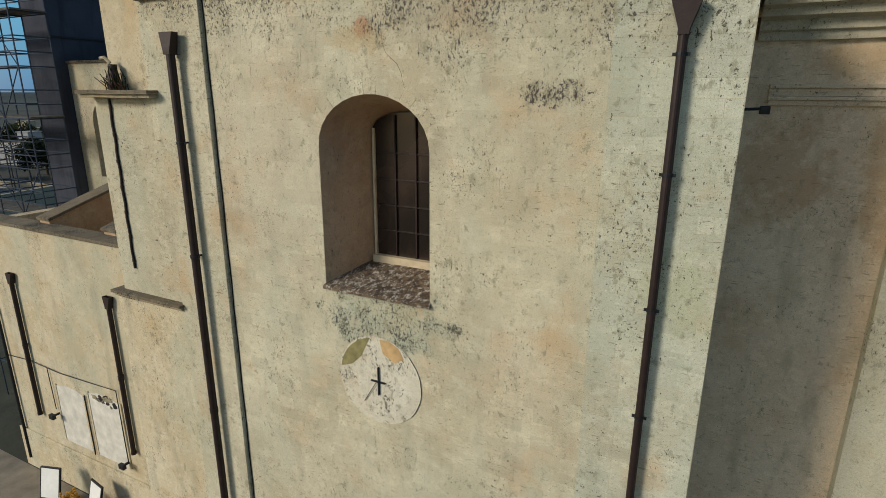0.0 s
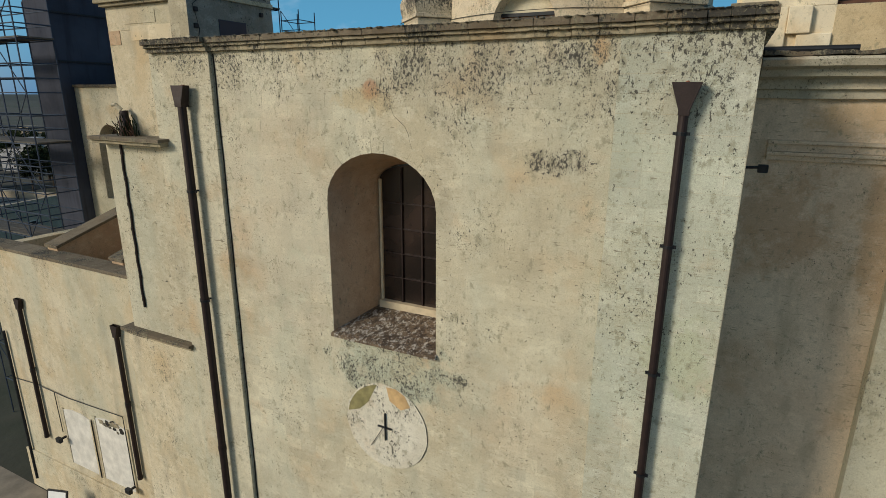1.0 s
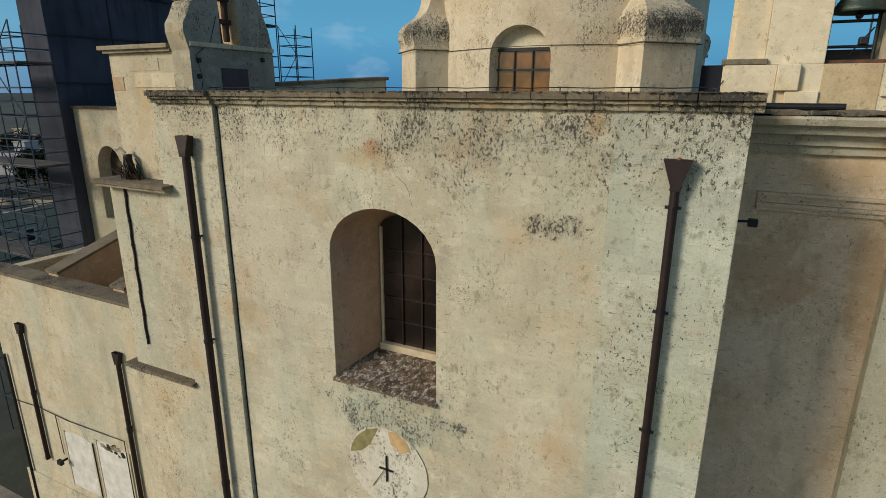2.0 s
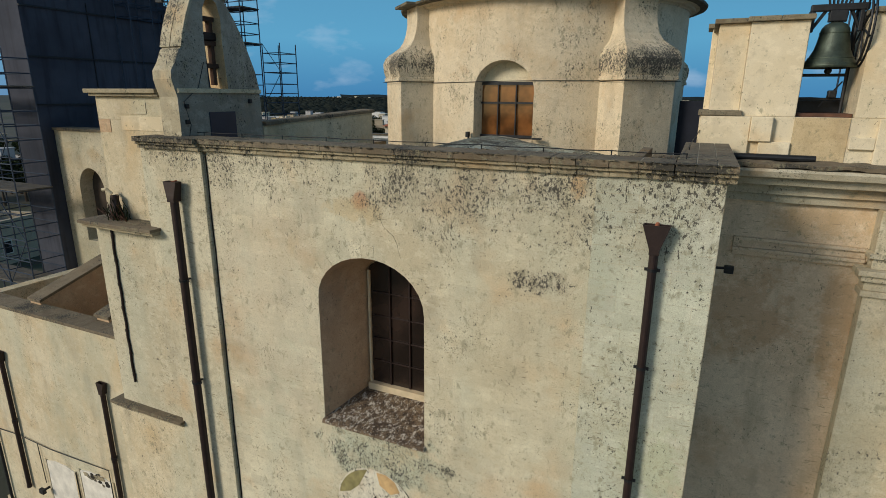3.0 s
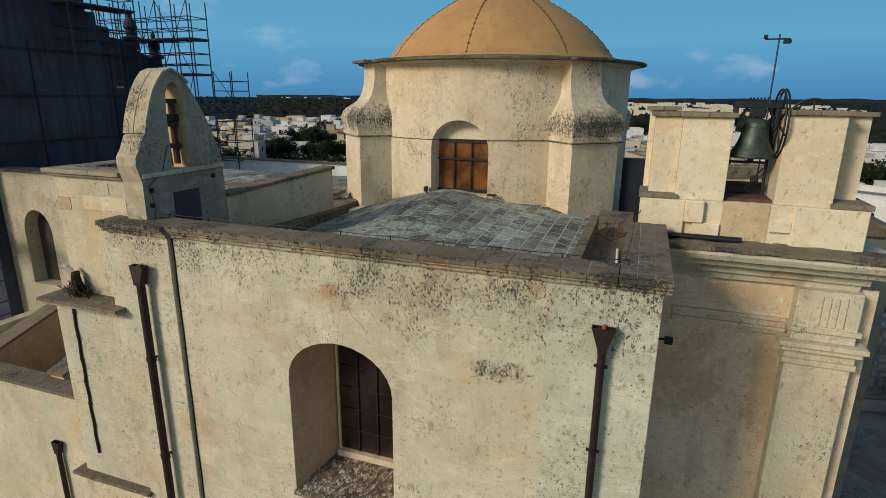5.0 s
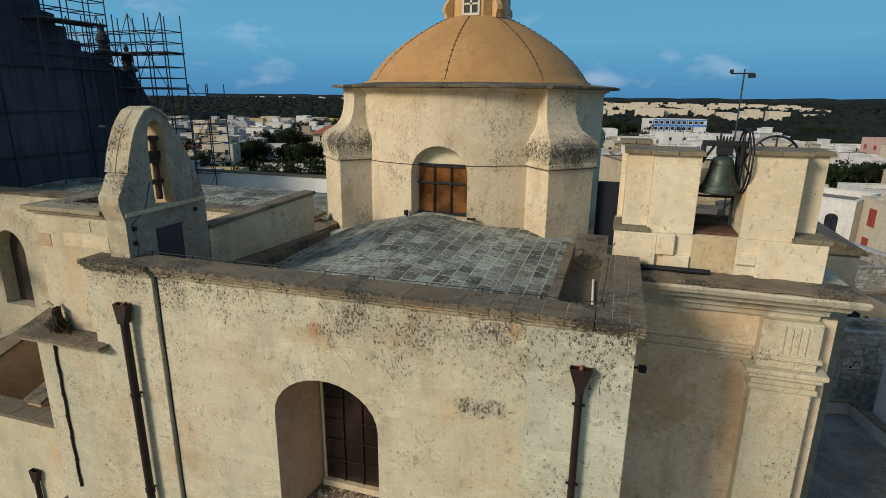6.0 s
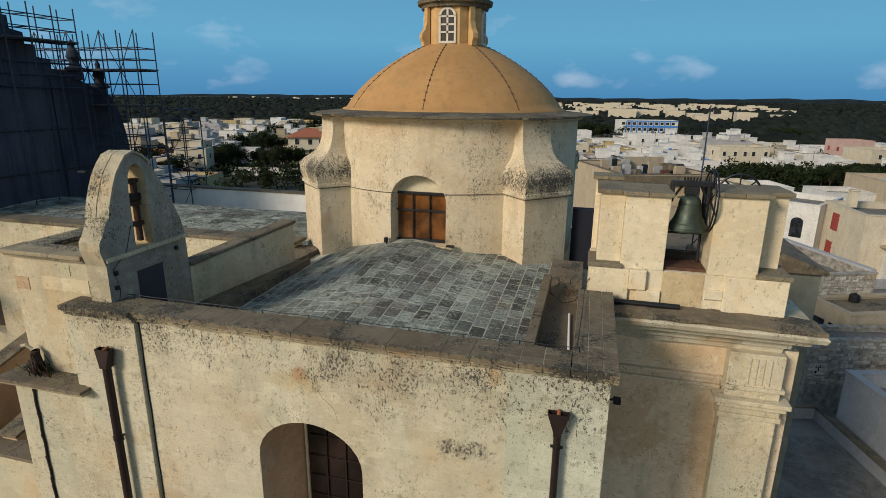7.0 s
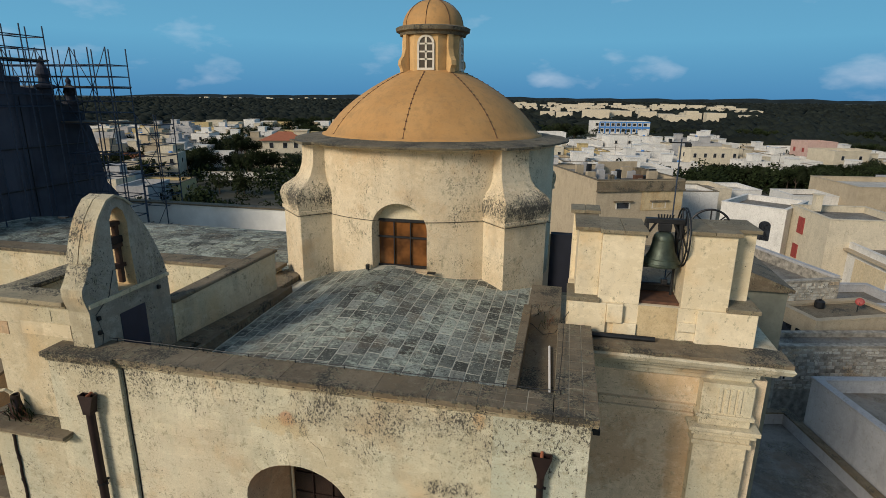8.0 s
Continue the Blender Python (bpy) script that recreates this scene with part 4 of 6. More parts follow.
# ---- bell cote with the shaped gable ----
BARE = limestone("bare_ochre_stone", (0.50, 0.37, 0.20), (0.60, 0.48, 0.29), ochre=(0.52, 0.29, 0.11), grey=(0.30, 0.22, 0.13), specks=0.6, streaks=0.6)
cote = thing("bell_cote", (-4.15, 1.1, 14.5), "weathered stone bell cote with curved gable and arched opening", "bell cote")
OUTL = [(0.09, 14.4), (0.10, 15.98), (0.05, 16.14), (0.015, 16.28), (0.025, 16.42), (0.13, 16.57), (0.235, 16.78), (0.30, 16.82), (0.37, 17.06), (0.47, 17.33), (0.58, 17.56), (0.70, 17.73), (0.83, 17.87), (1.0, 17.93), (1.19, 17.86), (1.38, 17.70),
        (1.58, 17.42), (1.75, 17.14), (1.92, 16.78), (2.06, 16.45), (2.13, 16.15), (2.15, 15.7), (2.15, 14.4)]
HOLE = [(1.29, 16.12), (1.26, 16.6), (1.24, 17.0), (1.25, 17.40), (1.18, 17.64), (1.06, 17.73), (0.94, 17.69), (0.85, 17.52), (0.82, 17.2), (0.82, 16.15)]


def slab_with_hole(bm, outer, hole, x0, x1):
    """Upright slab across x with one hole; both outlines run the same way round (y, z)."""
    for x in (x0, x1):
        o, h = [bm.verts.new((x, y, z)) for y, z in outer], [bm.verts.new((x, y, z)) for y, z in hole]
        es = [bm.edges.new((c[i], c[(i + 1) % len(c)])) for c in (o, h) for i in range(len(c))]
        bmesh.ops.triangle_fill(bm, use_beauty=True, edges=es)
        if x == x0:
            o0, h0 = o, h
    for a, b in ((o0, o), (h0, h)):
        for i in range(len(a)):
            j = (i + 1) % len(a)
            bm.faces.new((a[i], a[j], b[j], b[i]))
    bmesh.ops.recalc_face_normals(bm, faces=bm.faces[:])
    return bm


bm = slab_with_hole(bmesh.new(), OUTL, HOLE, -4.32, -3.87)
# grey stained plaster, darkened further for the shaded east face
COTE = limestone("cote_shade_plaster", (0.27, 0.245, 0.20), (0.40, 0.37, 0.305), ochre=(0.38, 0.24, 0.12), grey=(0.16, 0.14, 0.105), specks=1.1, streaks=0.9)
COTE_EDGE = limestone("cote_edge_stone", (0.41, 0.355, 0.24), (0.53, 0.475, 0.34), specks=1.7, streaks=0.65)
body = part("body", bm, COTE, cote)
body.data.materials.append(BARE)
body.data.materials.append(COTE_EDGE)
# south faces get the paler stone: their sunlight is put into the colour
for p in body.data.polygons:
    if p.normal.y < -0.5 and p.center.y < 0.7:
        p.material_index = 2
    if abs(p.normal.x) < 0.3 and 0.78 < p.center.y < 1.34 and 16.11 < p.center.z < 17.78:
        p.material_index = 1
edge = OUTL[7:16]
for xa, xb, t in ((-4.36, -4.12, 0.04), (-4.095, -3.83, 0.045)):
    bm = bmesh.new()
    rings = []
    for i, (y, z) in enumerate(edge):
        p, q = edge[max(i - 1, 0)], edge[min(i + 1, len(edge) - 1)]
        n = Vector((0, -(q[1] - p[1]), q[0] - p[0])).normalized() * (t + 0.012 * noise.noise(Vector((xa, y * 3, z * 3))))
        rings.append([bm.verts.new(v) for v in ((xa, y, z), (xa, y + n.y, z + n.z), (xb, y + n.y, z + n.z), (xb, y, z))])
    for p, q in zip(rings, rings[1:]):
        for i in range(4):
            bm.faces.new((p[i], p[(i + 1) % 4], q[(i + 1) % 4], q[i]))
    bm.faces.new(rings[0])
    bm.faces.new(rings[-1])
    bmesh.ops.recalc_face_normals(bm, faces=bm.faces[:])
    part("coping", bm, COTE_EDGE, cote, "pale rounded coping beside a dark centre joint")
part("string_course", boxes((-3.90, -3.83, 0.10, 2.14, 16.05, 16.13), bevel=0.01), LIME_PLAIN, cote)
part("door", boxes((-3.89, -3.855, 0.76, 1.41, 14.5, 15.71), bevel=0.008), BLUEDOOR, cote, "plain blue-grey door panel")
part("hook", boxes((-4.56, -4.40, 0.45, 0.52, 17.60, 17.63)), DARK, cote)
bm = bmesh.new()
pipe_run(bm, [(-3.84, 0.15, 15.0), (-3.84, 0.3, 15.5), (-3.84, 0.2, 15.9), (-3.84, 0.55, 16.15), (-3.86, 0.75, 16.6)], 0.007, 5)
part("cable", bm, DARK, cote)
for y, z in ((0.26, 15.82), (0.24, 15.55), (1.82, 15.9)):
    part("socket", boxes((-3.90, -3.82, y - 0.035, y + 0.035, z - 0.04, z + 0.04), bevel=0.012), DARK, cote)
frame_ = thing("timber_trestle", (-4.1, 1.07, 16.22), "rotten dark timber trestle standing in the arched opening", "trestle")
part("post", boxes((-4.16, -4.06, 0.86, 0.95, 16.2, 17.52), bevel=0.01), WOOD, frame_)
part("post", boxes((-4.14, -4.04, 1.13, 1.21, 16.2, 17.42), bevel=0.01), WOOD, frame_)
for z in (16.55, 16.95, 17.38):
    part("rail", boxes((-4.17, -4.03, 0.80, 1.32, z - 0.04, z + 0.04), bevel=0.01), WOOD, frame_)
part("headstock", boxes((-4.2, -4.0, 0.92, 1.24, 17.0, 17.14), bevel=0.02), IRON, frame_)

# parapet wall between the roof and the nave: it runs slightly askew from the bell cote
def askew(y, side=0.0):
    """x of the parapet's roof-side face at y, moved sideways."""
    return -3.86 + 0.44 * (y - 2.16) / 3.6 + side


def askew_z(y):
    return 15.40 + 0.20 * (y - 2.16) / 3.6


bm = bmesh.new()
ends = [[bm.verts.new((askew(y, sx), y, z)) for sx, z in ((0, 14.2), (0, askew_z(y)), (-0.26, askew_z(y)), (-0.26, 14.2))] for y in (2.165, 3.0, 4.0, 5.0, 5.76)]
for p, q in zip(ends, ends[1:]):
    for i in range(4):
        bm.faces.new((p[i], p[(i + 1) % 4], q[(i + 1) % 4], q[i]))
bm.faces.new(ends[0])
bm.faces.new(ends[-1])
bmesh.ops.recalc_face_normals(bm, faces=bm.faces[:])
parapet = solid("parapet_west", bm, LIME_PLAIN, "low limewashed parapet wall beside the roof", "parapet", kind="structure")
for i in range(6):
    ya, yb = 2.17 + i * 0.61 + 0.003, min(2.17 + (i + 1) * 0.61 - 0.003, 5.80)
    bm = bmesh.new()
    a, b = [[bm.verts.new((askew(y, sx), y, askew_z(y) + dz)) for sx, dz in ((0.06, 0.002), (0.06, 0.065), (0.02, 0.085), (-0.30, 0.085), (-0.33, 0.065), (-0.33, 0.002))] for y in (ya, yb)]
    for k_ in range(6):
        bm.faces.new((a[k_], a[(k_ + 1) % 6], b[(k_ + 1) % 6], b[k_]))
    bm.faces.new(a)
    bm.faces.new(b)
    bmesh.ops.recalc_face_normals(bm, faces=bm.faces[:])
    for v in bm.verts:
        v.co.z += 0.012 * noise.noise(v.co * 2.3)
    part("slab", bm, COPING, parapet)
# sunken gutter along its foot, and the thin mortar lip that holds the roof slabs
bm = bmesh.new()
prism(bm, [(-3.86, 2.2), (-3.12, 2.2), (-3.16, 5.9), (-3.44, 5.9)], "z", 14.3, 14.52)
solid("gutter_west", bm, COPING, "dark mossy gutter along the parapet foot", "gutter", kind="structure")
bm = bmesh.new()
for i in range(9):
    ya, yb = 1.3 + i * 0.52, 1.3 + (i + 1) * 0.52 - 0.006
    xa = -3.17 + 0.012 * math.sin(i * 2.1)
    prism(bm, [(xa, ya), (xa + 0.11, ya), (xa + 0.11, yb), (xa, yb)], "z", 14.3, 14.58 + 0.012 * math.sin(i * 1.3))
solid("roof_upstand", bm, COPING, "thin raised mortar lip along the roof edge", "upstand", kind="structure")

# ---- church: nave behind ----
bm = bmesh.new()
wall_with_arch(bm, -19.0, -4.2, 0, 14.62, 6.9, 7.5, arch_pts(-17.2, 0.75, 10.2, 12.3, 0.9))
nave = solid("wall_nave", bm, LIME_PLAIN, "tall weathered nave wall with an arched recess", "wall", kind="structure")
for i in range(18):
    x = -19.0 + i * 0.83
    part("slab", boxes((x + 0.003, x + 0.826, 6.82, 7.58, 14.621, 14.72), bevel=0.012), COPING, nave)
# near-black brown here paints in the deep shade of the recess
solid("arch_back", boxes((-18.2, -16.2, 7.42, 7.498, 10.0, 13.4)), simple("niche_shade_plaster", (0.075, 0.056, 0.042), 0.95, 0, 0.4, 2), "back of the arched recess, painted dark for its deep shade", "wall", kind="structure")
bm = bmesh.new()
pr = [(7.5, 14.0), (7.7, 14.10), (8.6, 14.28), (9.8, 14.40), (11.0, 14.44), (12.2, 14.38), (13.2, 14.2), (14.5, 13.6), (15.5, 13.0), (17.9, 12.8), (17.9, 0), (7.5, 0)]
prism(bm, pr, "x", -19.0, -4.6)
roof_n = solid("roof_nave", bm, MORTAR, "long low vaulted nave roof of grey slabs", "roof", kind="structure")
solid("parapet_north", boxes((-26.0, -3.0, 17.95, 18.35, 0, 14.05), (-8.9, -8.0, 17.4, 18.3, 14.05, 14.55)), WHITE, "long white-painted parapet wall", "parapet", kind="structure")
solid("coping_north", boxes((-26.0, -3.0, 17.88, 18.42, 14.051, 14.13)), COPING, "dark coping on the white parapet", "coping", kind="structure")
# low chapel in front of the nave
low = boxes((-17.25, -6.3, 2.0, 2.55, 0, 9.46))
wall_low = solid("wall_chapel", low, LIME_PLAIN, "limewashed low chapel wall with blocked windows", "wall", kind="structure")
for i in range(14):
    x = -17.3 + i * 0.78
    part("slab", boxes((x + 0.003, x + 0.777, 1.93, 2.62, 9.461, 9.56), bevel=0.012), COPING, wall_low)
solid("wall_chapel_west", boxes((-17.25, -16.8, 2.55, 6.9, 0, 9.4)), LIME_PLAIN, "limewashed end wall of the chapel", "wall", kind="structure")
solid("roof_chapel", boxes((-16.8, -6.3, 2.55, 6.9, 7.6, 7.8)), ROOFGREY, "dark sunken terrace roof behind the wall", "roof", kind="structure")
for x in (-14.1, -10.85):
    bm = bmesh.new()
    prism(bm, [(2.5, 7.0), (2.5, 9.66), (6.95, 11.0), (6.95, 10.2), (5.8, 9.2), (5.2, 7.0)], "x", x - 0.26, x + 0.26)
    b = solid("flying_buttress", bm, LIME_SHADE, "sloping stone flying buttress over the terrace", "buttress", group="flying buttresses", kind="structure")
    bm = bmesh.new()
    for i in range(8):
        a, c = 2.45 + i * 0.56, 2.45 + (i + 1) * 0.56 - 0.006
        za, zc = [9.67 + (v - 2.5) * 0.301 for v in (a, c)]
        prism(bm, [(a, za), (c, zc), (c, zc + 0.09), (a, za + 0.09)], "x", x - 0.33, x + 0.33)
    part("slab", bm, COPING, b)
solid("plinth", boxes((-17.32, -6.65, 1.94, 2.0, 0, 1.62), bevel=0.012), LIME_PLAIN, "worn stone plinth of the chapel wall", "plinth", kind="structure")
# blocked windows painted white
for x0, x1, z0, z1 in ((-14.3, -12.85, 1.95, 4.15), (-12.5, -10.95, 1.95, 4.35)):
    e = thing("blocked_window", ((x0 + x1) / 2, 1.98, z0), "blocked window plastered white with flaking paint", "blocked window", group="blocked windows of the chapel")
    bm = bmesh.new()
    mid = (x0 + x1) / 2
    prism(bm, [(x0, z0), (x1, z0), (x1, z1 - 0.1), (mid + 0.3, z1), (mid - 0.3, z1), (x0, z1 - 0.1)], "y", 1.975, 2.02)
    part("panel", bm, AGED, e)
    part("surround", boxes((x0 - 0.09, x0 - 0.01, 1.96, 2.02, z0, z1 - 0.05), (x1 + 0.01, x1 + 0.09, 1.96, 2.02, z0, z1 - 0.05)), LIME_PLAIN, e)
flaked = thing("flaked_patch", (-11.75, 1.97, 4.0), "dark ragged flakes where plaster has come off", "plaster patch")
rf = random.Random(5)
for i in range(16):
    fx, fz, fr = rf.uniform(-12.3, -11.15), 4.32 - abs(rf.gauss(0, 0.16)), rf.uniform(0.06, 0.17)
    bm = bmesh.new()
    prism(bm, [(fx + fr * rf.uniform(0.5, 1.2) * math.cos(a), fz + 0.7 * fr * rf.uniform(0.5, 1.2) * math.sin(a)) for a in [0.7 * q for q in range(9)]], "y", 1.966 - 0.0004 * i, 1.98)
    part("flake", bm, MOSSY if i % 3 else SOOT_SHADE, flaked)
cables = thing("wall_cable", (-14, 1.95, 4.6), "black cables clipped along the chapel wall", "cable")
bm = bmesh.new()
pipe_run(bm, [(-17.2, 1.96, 4.55), (-15.6, 1.93, 4.70), (-13.9, 1.95, 4.62), (-12.4, 1.95, 4.68), (-10.95, 1.95, 4.75), (-10.93, 1.95, 2.2)], 0.015, 6)
part("cable", bm, DARK, cables)
part("cable", pipe_run(bmesh.new(), [(-14.6, 1.95, 4.62), (-14.55, 1.95, 3.1)], 0.014, 6), DARK, cables)
part("cable", pipe_run(bmesh.new(), [(-12.72, 1.95, 4.1), (-12.70, 1.95, 1.9)], 0.018, 6), DARK, cables)
for x, z in ((-14.45, 2.95), (-10.93, 2.2)):
    e = thing("wall_lamp", (x, 1.95, z), "small black floodlight on the chapel wall", "floodlight", group="floodlights on the chapel wall")
    part("arm", boxes((x - 0.03, x + 0.03, 1.75, 1.98, z - 0.03, z + 0.03)), DARK, e)
    part("head", boxes((x - 0.12, x + 0.12, 1.68, 1.80, z - 0.09, z + 0.08), bevel=0.02), DARK, e)
bm = bmesh.new()
rod(bm, (-16.95, 1.92, 0.4), (-17.0, 1.92, 6.4), 0.05, 8)
solid("conduit", bm, DARK, "thin dark conduit at the chapel corner", "conduit")
# notice boards and flowers on the pavement
for x, y, r in ((-14.0, 0.9, 18), (-12.0, 1.1, -8)):
    e = thing("notice_board", (0, 0, 0), "white notice sheet on a dark framed stand", "notice board", group="notice boards on the pavement")
    part("panel", boxes((-0.38, 0.38, -0.03, 0.03, 0.35, 1.45), bevel=0.01), DARK, e, "dark frame")
    part("sheet", boxes((-0.33, 0.33, -0.036, -0.031, 0.40, 1.40)), WHITE, e, "white sheet")
    for s in (-0.3, 0.3):
        part("leg", boxes((s - 0.03, s + 0.03, -0.2, 0.2, 0, 0.06), (s - 0.025, s + 0.025, -0.025, 0.025, 0.06, 0.36)), DARK, e)
    e.matrix_basis = pose(x, y, 0.012, -14, 0, r)
YELLOW = simple("dry_yellow_flowers", (0.50, 0.27, 0.03), 0.8, 0, 0.4, 12)
for x, y, mat_, lab in ((-13.0, 1.0, YELLOW, "bunch of yellow flowers in a dark pot"), (-11.2, 1.2, IRON, "dark withered wreath in a pot")):
    e = thing("flower_pot", (x, y, 0.012), lab, "flower pot")
    bm = bmesh.new()
    lathe(bm, [(0.01, 0.012), (0.16, 0.012), (0.22, 0.36), (0.19, 0.36), (0.17, 0.3), (0.01, 0.3)], x, y, 16)
    part("pot", bm, DARK, e)
    bm = bmesh.new()
    rn = random.Random(int(x * 10))
    for i in range(160):
        v = Vector((rn.gauss(0, 1), rn.gauss(0, 1), rn.gauss(0, 0.8))).normalized() * rn.uniform(0.15, 0.42)
        c = Vector((x, y, 0.62)) + v
        s = rn.uniform(0.03, 0.07)
        bmesh.ops.create_icosphere(bm, subdivisions=1, radius=s, matrix=Matrix.Translation(c))
    part("blossom", bm, mat_, e)

# ---- church: east bay with cornice, pilaster and bell gable ----
solid("wall_bay", boxes((4.87, 8.42, 3.5, 7.4, 0, 14.40)), BAY, "stained ochre stone wall of the recessed bay", "wall", kind="structure")


def profile_run(name, prof, x0, x1, yb, mat, label, cat):
    """A moulding along x with the profile (out, z); it turns the east corner."""
    bm = bmesh.new()
    rings = []
    for o, z in prof:
        rings.append([bm.verts.new(p) for p in ((x0, yb - o, z), (x1 + o, yb - o, z), (x1 + o, 7.4, z))])
    for p, q in zip(rings, rings[1:]):
        for i in range(2):
            bm.faces.new((p[i], p[i + 1], q[i + 1], q[i]))
    top, bot = rings[-1], rings[0]
    for r in (top, bot):
        c = bm.verts.new((x0, 7.4, r[0].co.z))
        bm.faces.new((r[0], r[1], r[2], c))
    bmesh.ops.recalc_face_normals(bm, faces=bm.faces[:])
    bmesh.ops.subdivide_edges(bm, edges=[e for e in bm.edges if abs(e.verts[0].co.x - e.verts[1].co.x) > 2], cuts=10)
    for v in bm.verts:
        v.co += Vector((0, 0.012 * noise.noise(v.co * 2.3), 0.010 * noise.noise(v.co * 1.9)))
    return solid(name, bm, mat, label, cat, kind="structure")


profile_run("cornice_bay", [(0.02, 14.38), (0.10, 14.38), (0.12, 14.50), (0.20, 14.52), (0.22, 14.66), (0.42, 14.70), (0.46, 14.80), (0.60, 14.84), (0.64, 14.93), (0.60, 14.97), (0.02, 15.02)],
            4.985, 8.0, 3.5, limestone("cornice_stone", (0.52, 0.46, 0.33), (0.63, 0.57, 0.43), specks=0.9, streaks=0.7, green=0.3), "deep moulded stone cornice with mossy top", "cornice")
bm = bmesh.new()
for y0, z0, z1 in ((3.44, 13.42, 13.50), (3.40, 13.50, 13.56), (3.45, 13.56, 13.68), (3.40, 13.68, 13.74)):
    box(bm, 5.25, 7.14, y0, 3.52, z0, z1 - 0.002, bevel=0.008)
solid("frieze_moulding", bm, BAY, "narrow stone moulding across the bay", "moulding", kind="structure")
pil = thing("pilaster", (7.65, 3.3, 0), "broad stone corner pilaster with moulded capital", "pilaster", kind="structure")
part("shaft", boxes((7.16, 8.16, 3.22, 3.52, 0, 13.02), bevel=0.012), LIME_PLAIN, pil)
bm = boxes((7.10, 8.22, 3.16, 3.52, 13.02, 13.12), (7.13, 8.19, 3.19, 3.52, 13.121, 13.28), (7.06, 8.26, 3.10, 3.52, 13.281, 13.38), (7.00, 8.32, 3.04, 3.52, 13.381, 13.47), bevel=0.015)
part("capital", bm, LIME_PLAIN, pil, "stepped moulded capital")
bm = boxes((7.18, 8.14, 3.20, 3.52, 13.471, 14.39), (7.12, 8.20, 3.15, 3.52, 13.64, 13.72), bevel=0.012)
for i in range(4):
    box(bm, 7.48 + i * 0.12, 7.56 + i * 0.12, 3.175, 3.22, 13.76, 14.30, bevel=0.01)
part("entablature_block", bm, LIME_PLAIN, pil, "fluted triglyph block")
flood = thing("floodlight", (4.79, 2.6, 13.36), "small dark floodlight on an arm fixed to the wing", "floodlight")
part("arm", rod(bmesh.new(), (4.76, 2.55, 13.36), (5.16, 2.60, 13.38), 0.022, 8), DARK, flood)
part("head", boxes((5.12, 5.26, 2.54, 2.66, 13.30, 13.42), bevel=0.015), DARK, flood)

bm = boxes((4.99, 8.60, 2.88, 3.60, 14.99, 15.05))
bmesh.ops.subdivide_edges(bm, edges=[e for e in bm.edges if abs(e.verts[0].co.x - e.verts[1].co.x) > 1], cuts=60)
bmesh.ops.subdivide_edges(bm, edges=[e for e in bm.edges if abs(e.verts[0].co.y - e.verts[1].co.y) > 0.5], cuts=8)
for v in bm.verts:
    k_ = 1.0 if v.co.y < 3.0 else 0.35
    v.co += Vector((0, 0.05 * k_ * noise.noise(v.co * 4.0), 0.03 * noise.noise(v.co * 3.3) + 0.02 * k_ * noise.noise(v.co * 9.0)))
solid("cornice_top", bm, COPING, "brown mossy slabs on top of the cornice", "coping", kind="structure")
gable = thing("bell_gable", (6.3, 4.2, 14.97), "pale plastered bell gable with two stepped piers", "bell gable")
part("base", boxes((4.47, 8.10, 3.60, 5.0, 14.9, 15.74), bevel=0.012), PLASTER, gable)
part("pier", boxes((5.06, 5.87, 3.60, 4.75, 15.741, 17.20), bevel=0.012), PLASTER, gable)
part("pier", boxes((6.66, 7.53, 3.60, 4.75, 15.741, 17.26), bevel=0.012), PLASTER, gable)
part("side_pier", boxes((4.60, 5.059, 3.74, 5.1, 15.741, 17.20), bevel=0.012), PLASTER, gable)
part("side_pier", boxes((7.531, 8.0, 4.1, 5.0, 15.741, 17.24), bevel=0.012), PLASTER, gable)
part("back_pier", boxes((4.50, 5.0, 5.1, 5.7, 14.9, 17.28), bevel=0.012), PLASTER, gable)
for a, b, c, d, z in ((4.52, 5.04, 3.66, 5.12, 17.201), (5.0, 5.92, 3.52, 4.82, 17.203), (6.62, 7.60, 3.52, 4.82, 17.262), (7.604, 8.07, 4.0, 5.08, 17.242), (4.42, 5.08, 5.02, 5.78, 17.282)):
    n = 2 if b - a > 0.6 else 1
    for i in range(n):
        w = (b - a) / n
        part("cap_slab", boxes((a + i * w + 0.004, a + (i + 1) * w - 0.004, c, (c + d) / 2 - 0.004, z, z + 0.075), bevel=0.012), CAP, gable, "mossy capping slab")
        part("cap_slab", boxes((a + i * w + 0.004, a + (i + 1) * w - 0.004, (c + d) / 2 + 0.004, d, z, z + 0.07), bevel=0.012), CAP, gable, "mossy capping slab")
for a, b in ((4.44, 5.10), (7.50, 8.12)):
    part("shoulder_slab", boxes((a, b, 3.52, 4.4, 15.742, 15.83), bevel=0.015), CAP, gable, "mossy shoulder slab")
# raised plaster steps and a bare patch on the base
for x0, x1, y0, z0, z1 in ((4.49, 5.25, 3.52, 15.0, 15.735), (5.251, 5.57, 3.49, 15.34, 15.738), (5.40, 5.86, 3.53, 15.0, 15.338), (6.64, 6.98, 3.535, 15.26, 15.45), (6.981, 8.08, 3.53, 14.99, 15.735)):
    bm = boxes((x0, x1, y0, 3.62, z0, z1))
    bmesh.ops.bevel(bm, geom=bm.edges[:], offset=0.012, segments=1, affect="EDGES")
    part("plaster_step", bm, PLASTER, gable, "stepped repair plaster")
part("bare_stone", boxes((5.87, 6.62, 3.585, 3.61, 15.02, 15.735)), BARE, gable, "bare ochre stone patch")
bm = bmesh.new()
rod(bm, (4.92, 3.40, 15.10), (6.22, 3.40, 15.10), 0.055, 12)
solid("pipe", bm, DARK, "black pipe lying on the cornice", "pipe")

